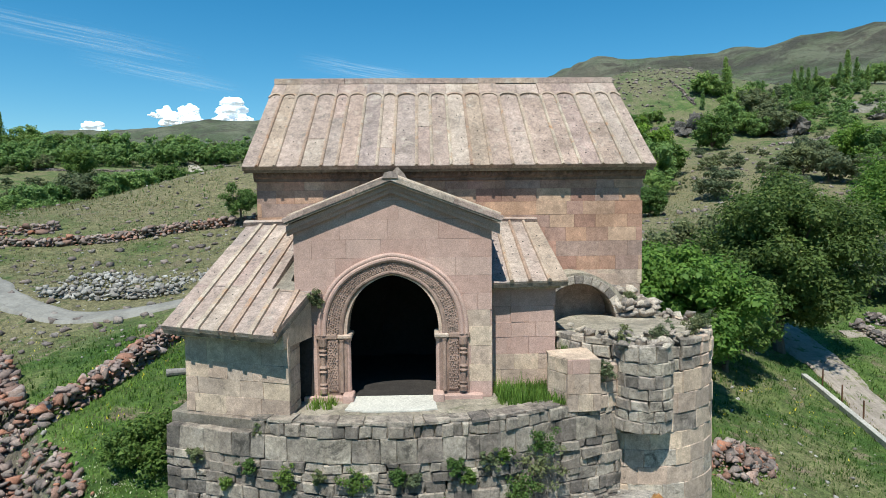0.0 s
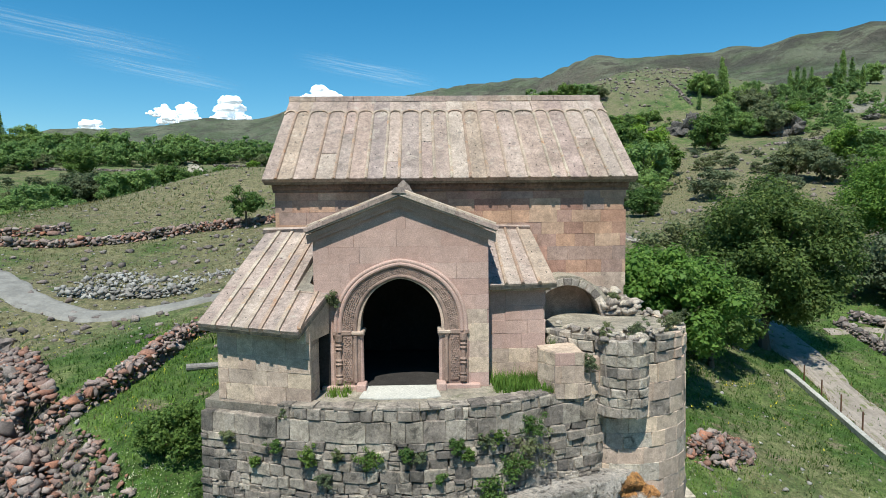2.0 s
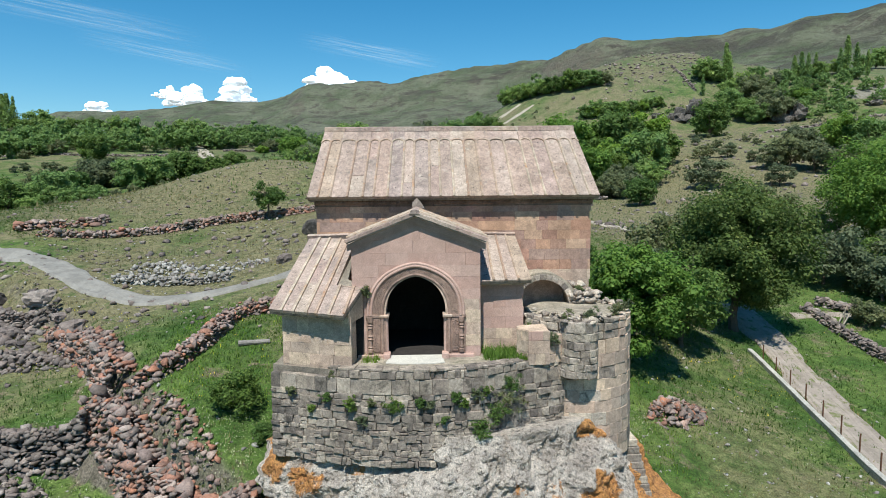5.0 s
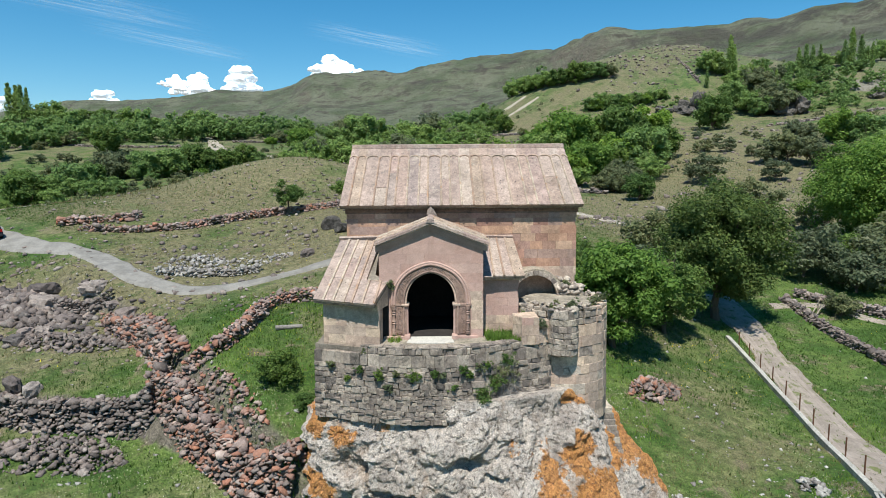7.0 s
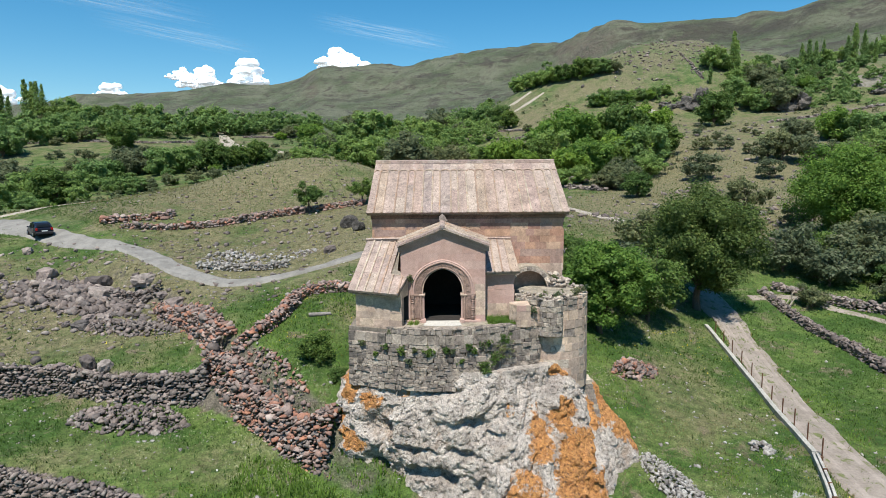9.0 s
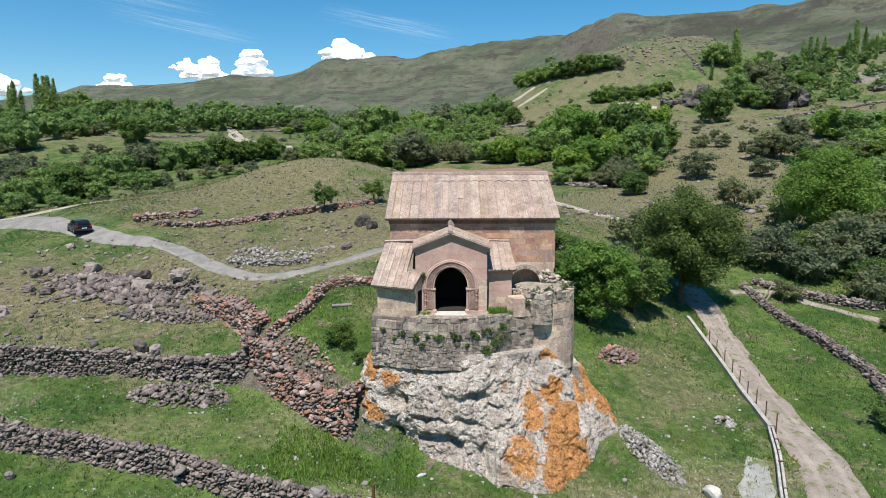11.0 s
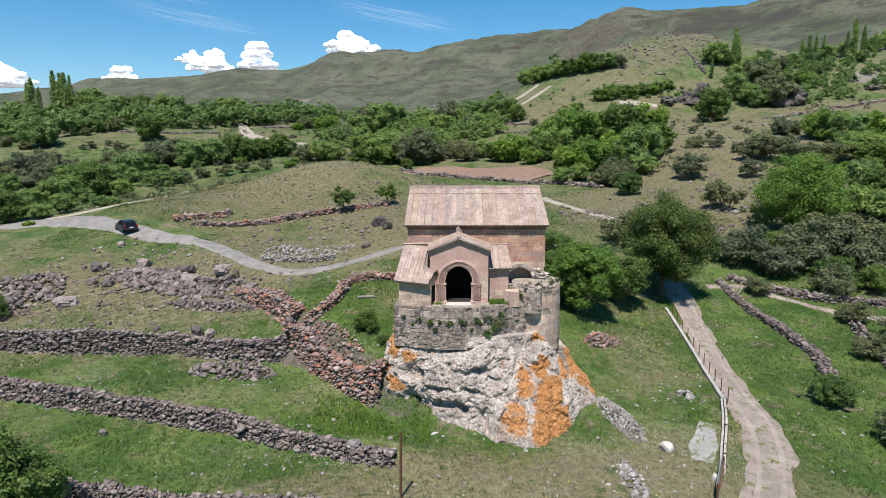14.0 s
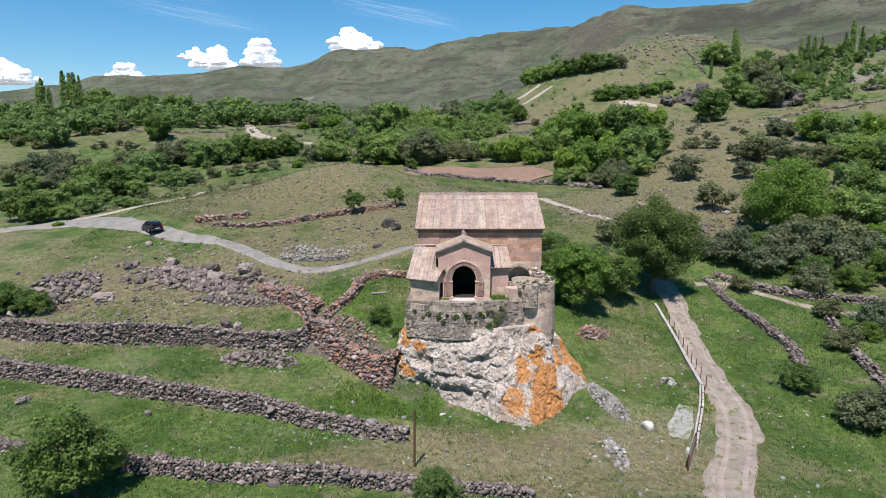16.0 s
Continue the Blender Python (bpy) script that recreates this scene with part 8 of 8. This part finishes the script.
# terrace retaining wall: coping, large squared blocks, rougher courses below
TS = np.r_[0, np.cumsum(np.hypot(np.diff(TX), np.diff(TY)))]


def fn_terrace(s, z, d):
    x, y = np.interp(s, TS, TX), np.interp(s, TS, TY)
    e = 0.05
    tx, ty = np.interp(s + e, TS, TX) - np.interp(s - e, TS, TX), np.interp(s + e, TS, TY) - np.interp(s - e, TS, TY)
    l = math.hypot(tx, ty) or 1
    batter = -0.06 * (z + 0.1)
    return (x + ty / l * d, y - tx / l * (d + batter), z)


TL = float(TS[-1])
for q in courses(2.1, TL - 1.5, 0.0, 0.07, (0.06, 0.08), (0.2, 0.55), rng):
    piece("coping_stone", q, fn_terrace, church, TERRACE, 0.42, 0.01 + rng.normal(0, 0.02), 0.003, 0.02, 0.014, rng)
for q in courses(2.1, TL, -0.26, 0.0, (0.2, 0.28), (0.1, 0.34), rng):
    piece("wall_block", q, fn_terrace, church, TERRACE, 0.25, rng.normal(0, 0.022), 0.001, 0.026, 0.016, rng)
for q in courses(0.0, TL, -0.74, -0.26, (0.46, 0.5), (0.26, 0.56), rng):
    piece("wall_block", q, fn_terrace, church, TERRACE, 0.2, rng.normal(0, 0.012), 0.001, 0.014, 0.012, rng)
z = -0.74
while z > -2.95:
    h_ = rng.uniform(0.13, 0.27)
    s_ = -0.02
    while s_ < TL:
        w_ = rng.uniform(0.16, 0.55) if z > -1.6 else rng.uniform(0.12, 0.4)
        if w_ < 0.3 and rng.random() < 0.5:
            m_ = z - h_ * rng.uniform(0.35, 0.65)
            parts_ = [[(s_, m_), (s_ + w_, m_), (s_ + w_, z), (s_, z)], [(s_, z - h_), (s_ + w_, z - h_), (s_ + w_, m_), (s_, m_)]]
        else:
            parts_ = [[(s_, z - h_), (s_ + w_, z - h_), (s_ + w_, z), (s_, z)]]
        for q in parts_:
            piece("wall_block", q, fn_terrace, church, TERRACE, 0.2, rng.normal(0, 0.022), 0.001, 0.022, 0.018, rng)
        s_ += w_
    z -= h_
for q in courses(0.0, 0.78, -2.9, -0.3, (0.3, 0.42), (0.4, 0.7), rng):
    piece("wall_block", q, flat(-4.72, 14.3, 0.02, -1.3), church, TERRACE, 0.2, rng.normal(0, 0.012), 0.008, 0.02, 0.006, rng)
ch_part("terrace_bed", bm_prism([(x, y + 0.1, -0.34) for x, y in zip(TX[2:7], TY[2:7])] + [(3.8, 15.0, -0.34), (-2.0, 15.0, -0.34), (-2.05, 12.7, -0.34)], (0, 0, 0.37)), EARTH)


# ruined round tower and its corbelled turret
def fn_round(cx, cy, r, batter=0.0):
    def fn(s, z, d):
        a = s / r
        q = r + d - batter * z
        return (cx + q * math.sin(a), cy - q * math.cos(a), z)
    return fn


ft = fn_round(T_C.x, T_C.y, T_R, 0.015)
for q in courses(-1.25 * T_R, 2.0 * T_R, -3.7, 0.55, (0.34, 0.46), (0.4, 0.8), rng):
    piece("tower_block", q, ft, church, PALE if rng.random() < 0.8 else GREYSTONE, 0.16, rng.normal(0, 0.008), 0.001, 0.01, 0.008, rng)
for q in courses(-1.2 * T_R, 2.2 * T_R, 0.55, 1.25, (0.2, 0.3), (0.25, 0.5), rng):
    if q[0][1] < 1.0 or rng.random() < 0.9:
        piece("tower_block", q, ft, church, GREYSTONE if q[0][0] < 1.2 else PALE, 0.3, rng.normal(0, 0.02), 0.01, 0.025, 0.012, rng)
O_X, O_Y, O_R = 5.5, 13.88, 0.66
ch_part("turret_core", bm_drum(O_X, O_Y, O_R - 0.12, O_R - 0.1, -0.55, 1.15), MORTAR)
fo = fn_round(O_X, O_Y, O_R)
for q in courses(-1.75 * O_R, 1.75 * O_R, -0.62, 1.25, (0.2, 0.3), (0.2, 0.42), rng):
    piece("turret_stone", q, fo, church, GREYSTONE, 0.16, rng.normal(0, 0.018), 0.001, 0.026, 0.014, rng)
ch_part("corbel", bm_drum(O_X + 0.05, O_Y + 0.16, 0.4, 0.56, -0.74, -0.6, 14), GREYSTONE)
# joining wall between pier and tower
for q in courses(0, 0.65, -0.14, 0.8, (0.28, 0.36), (0.25, 0.45), rng):
    piece("wall_block", q, flat(4.4, 13.5, 0.62, 0.26), church, PALE, 0.16, rng.normal(0, 0.01), 0.006, 0.016, 0.004, rng)
ch_part("wall_core", bm_prism([(3.6, 13.6, -3.2), (5.0, 14.0, -3.2), (5.0, 15.2, -3.2), (3.6, 15.2, -3.2)], (0, 0, 3.7)), MORTAR)
# stepped quoins running down the crag
for i in range(9):
    ch_part("quoin", bm_box(7.3 + 0.06 * i, 8.05 + 0.07 * i, 15.2 - 0.03 * i, 16.1, -3.55 - 0.27 * (i + 1) + 0.01, -3.55 - 0.27 * i, 0.02), GREYSTONE)


# broken wall-heads: loose stones on the tower and the recess wall
def rubble_top(seed, spots, n, size, mat):
    r = np.random.default_rng(seed)
    for i in range(n):
        px, py, pz = spots(r)
        k = size * math.exp(r.normal(0, 0.25))
        ob = new("loose_stone", shape_mesh(int(r.integers(0, len(SHAPES))), mat))
        ob.parent = church
        fr = stone_frames(r, 1, np.array([k * 1.3]), np.array([k]), np.array([k * 0.75]), r.uniform(0, 6))[0]
        ob.matrix_local = Matrix.Translation(Vector((px, py, pz)) - CH0) @ Matrix(fr.tolist()).to_4x4()


def tower_rim(r):
    a = r.uniform(-1.3, 2.4)
    q = T_R - r.uniform(0.05, 0.6)
    return T_C.x + q * math.sin(a), T_C.y - q * math.cos(a), 1.15 + r.uniform(0, 0.25)


rubble_top(201, tower_rim, 60, 0.19, GREYSTONE)
rubble_top(202, lambda r: (r.uniform(5.95, 7.0), r.uniform(16.75, 17.8), r.uniform(1.3, 1.62)), 70, 0.3, GREYSTONE)
rubble_top(205, lambda r: (r.uniform(5.9, 6.4), r.uniform(17.2, 17.8), r.uniform(1.6, 2.0)), 24, 0.28, GREYSTONE)
rubble_top(203, lambda r: (O_X + r.uniform(-0.6, 0.6), O_Y + r.uniform(-0.5, 0.6), 1.22 + r.uniform(0, 0.15)), 30, 0.2, GREYSTONE)
rubble_top(204, lambda r: (r.uniform(4.5, 6.4), r.uniform(15.0, 16.4), r.uniform(0.85, 1.15)), 70, 0.18, GREYSTONE)
ch_part("tower_head", bm_drum(T_C.x, T_C.y, T_R - 0.2, T_R - 0.35, 1.0, 1.22, 26), EARTH)

# herbs rooted in the walls
def wall_plant(x, y, z, size, seed, leaf=LEAF_DULL, label="small herb tuft rooted in the wall joints"):
    r = np.random.default_rng(seed)
    n = 20
    d = r.normal(size=(n, 3)) * np.array([0.24, 0.14, 0.24]) * size
    v, f = leaf_array(r, d, np.full(n, size * 0.2), 60, 0.02 + size * 0.03)
    ob = new("wall_plant", quick_mesh("wall_plant", v, f, leaf))
    ob.location = (x, y, z)
    tagged(ob, label, "plant", "wall plants", "stuff")


for i, (s, z, sz) in enumerate([(0.8, -0.75, 0.34), (2.1, -0.85, 0.3), (2.9, -1.0, 0.4), (3.6, -0.95, 0.26), (4.3, -1.05, 0.5), (5.1, -0.95, 0.34), (5.4, -1.05, 0.3), (6.2, -0.8, 0.36), (6.5, -1.0, 0.3), (6.9, -0.75, 0.34), (7.2, -0.7, 0.3), (7.5, -1.4, 0.7), (7.9, -1.1, 0.8), (8.1, -0.6, 0.6), (7.0, -1.9, 0.8), (3.3, -1.5, 0.3), (5.8, -1.5, 0.3), (1.5, -1.3, 0.3)]):
    p = fn_terrace(min(s, TL), z, 0.08)
    wall_plant(p[0] + max(0, s - TL), p[1] + max(0, s - TL) * 0.3, z, sz, 300 + i, LEAF if i % 3 else LEAF_DULL)
for i, (x, y, z, sz) in enumerate([(4.6, 13.5, 0.7, 0.4), (5.0, 13.7, 1.35, 0.35), (5.9, 13.9, 1.45, 0.5), (6.9, 14.5, 1.45, 0.55), (7.5, 15.2, 1.45, 0.4), (5.3, 14.6, 1.3, 0.4), (-3.3, 14.1, 2.15, 0.3), (-2.9, 15.6, 2.85, 0.22), (-1.62, 13.85, 2.3, 0.4), (-2.6, 12.85, -0.15, 0.25), (6.3, 17.0, 1.75, 0.4)]):
    wall_plant(x, y, z, sz, 340 + i, LEAF_DULL, "grey-green herb growing on the broken masonry")
for i, (x0, x1, y0, y1, z) in enumerate([(2.3, 3.7, 13.4, 14.6, 0.02), (3.9, 5.0, 14.6, 16.2, 0.78), (-1.7, -1.2, 13.3, 13.8, 0.02)]):
    r = np.random.default_rng(400 + i)
    n = 420 if i < 2 else 40
    cx, cy = r.uniform(x0, x1, n), r.uniform(y0, y1, n)
    m = n * 5
    c = np.repeat(np.stack([cx, cy, np.full(n, z)], 1), 5, 0) + r.normal(0, 0.03, (m, 3)) * np.array([1, 1, 0])
    a, h = r.uniform(0, 6.3, m), 0.2 * np.exp(r.normal(0, 0.3, m))
    sd, up = np.stack([-np.sin(a), np.cos(a), np.zeros(m)], 1) * 0.012, np.stack([np.cos(a) * h * 0.4, np.sin(a) * h * 0.4, h], 1)
    v = np.stack([c - sd, c + sd, c + up], 1).reshape(-1, 3)
    tagged(new("terrace_grass", quick_mesh("terrace_grass", v, np.arange(3 * m).reshape(-1, 3), LEAF_BRIGHT)), "tall green grass growing on the terrace", "grass", kind="stuff")
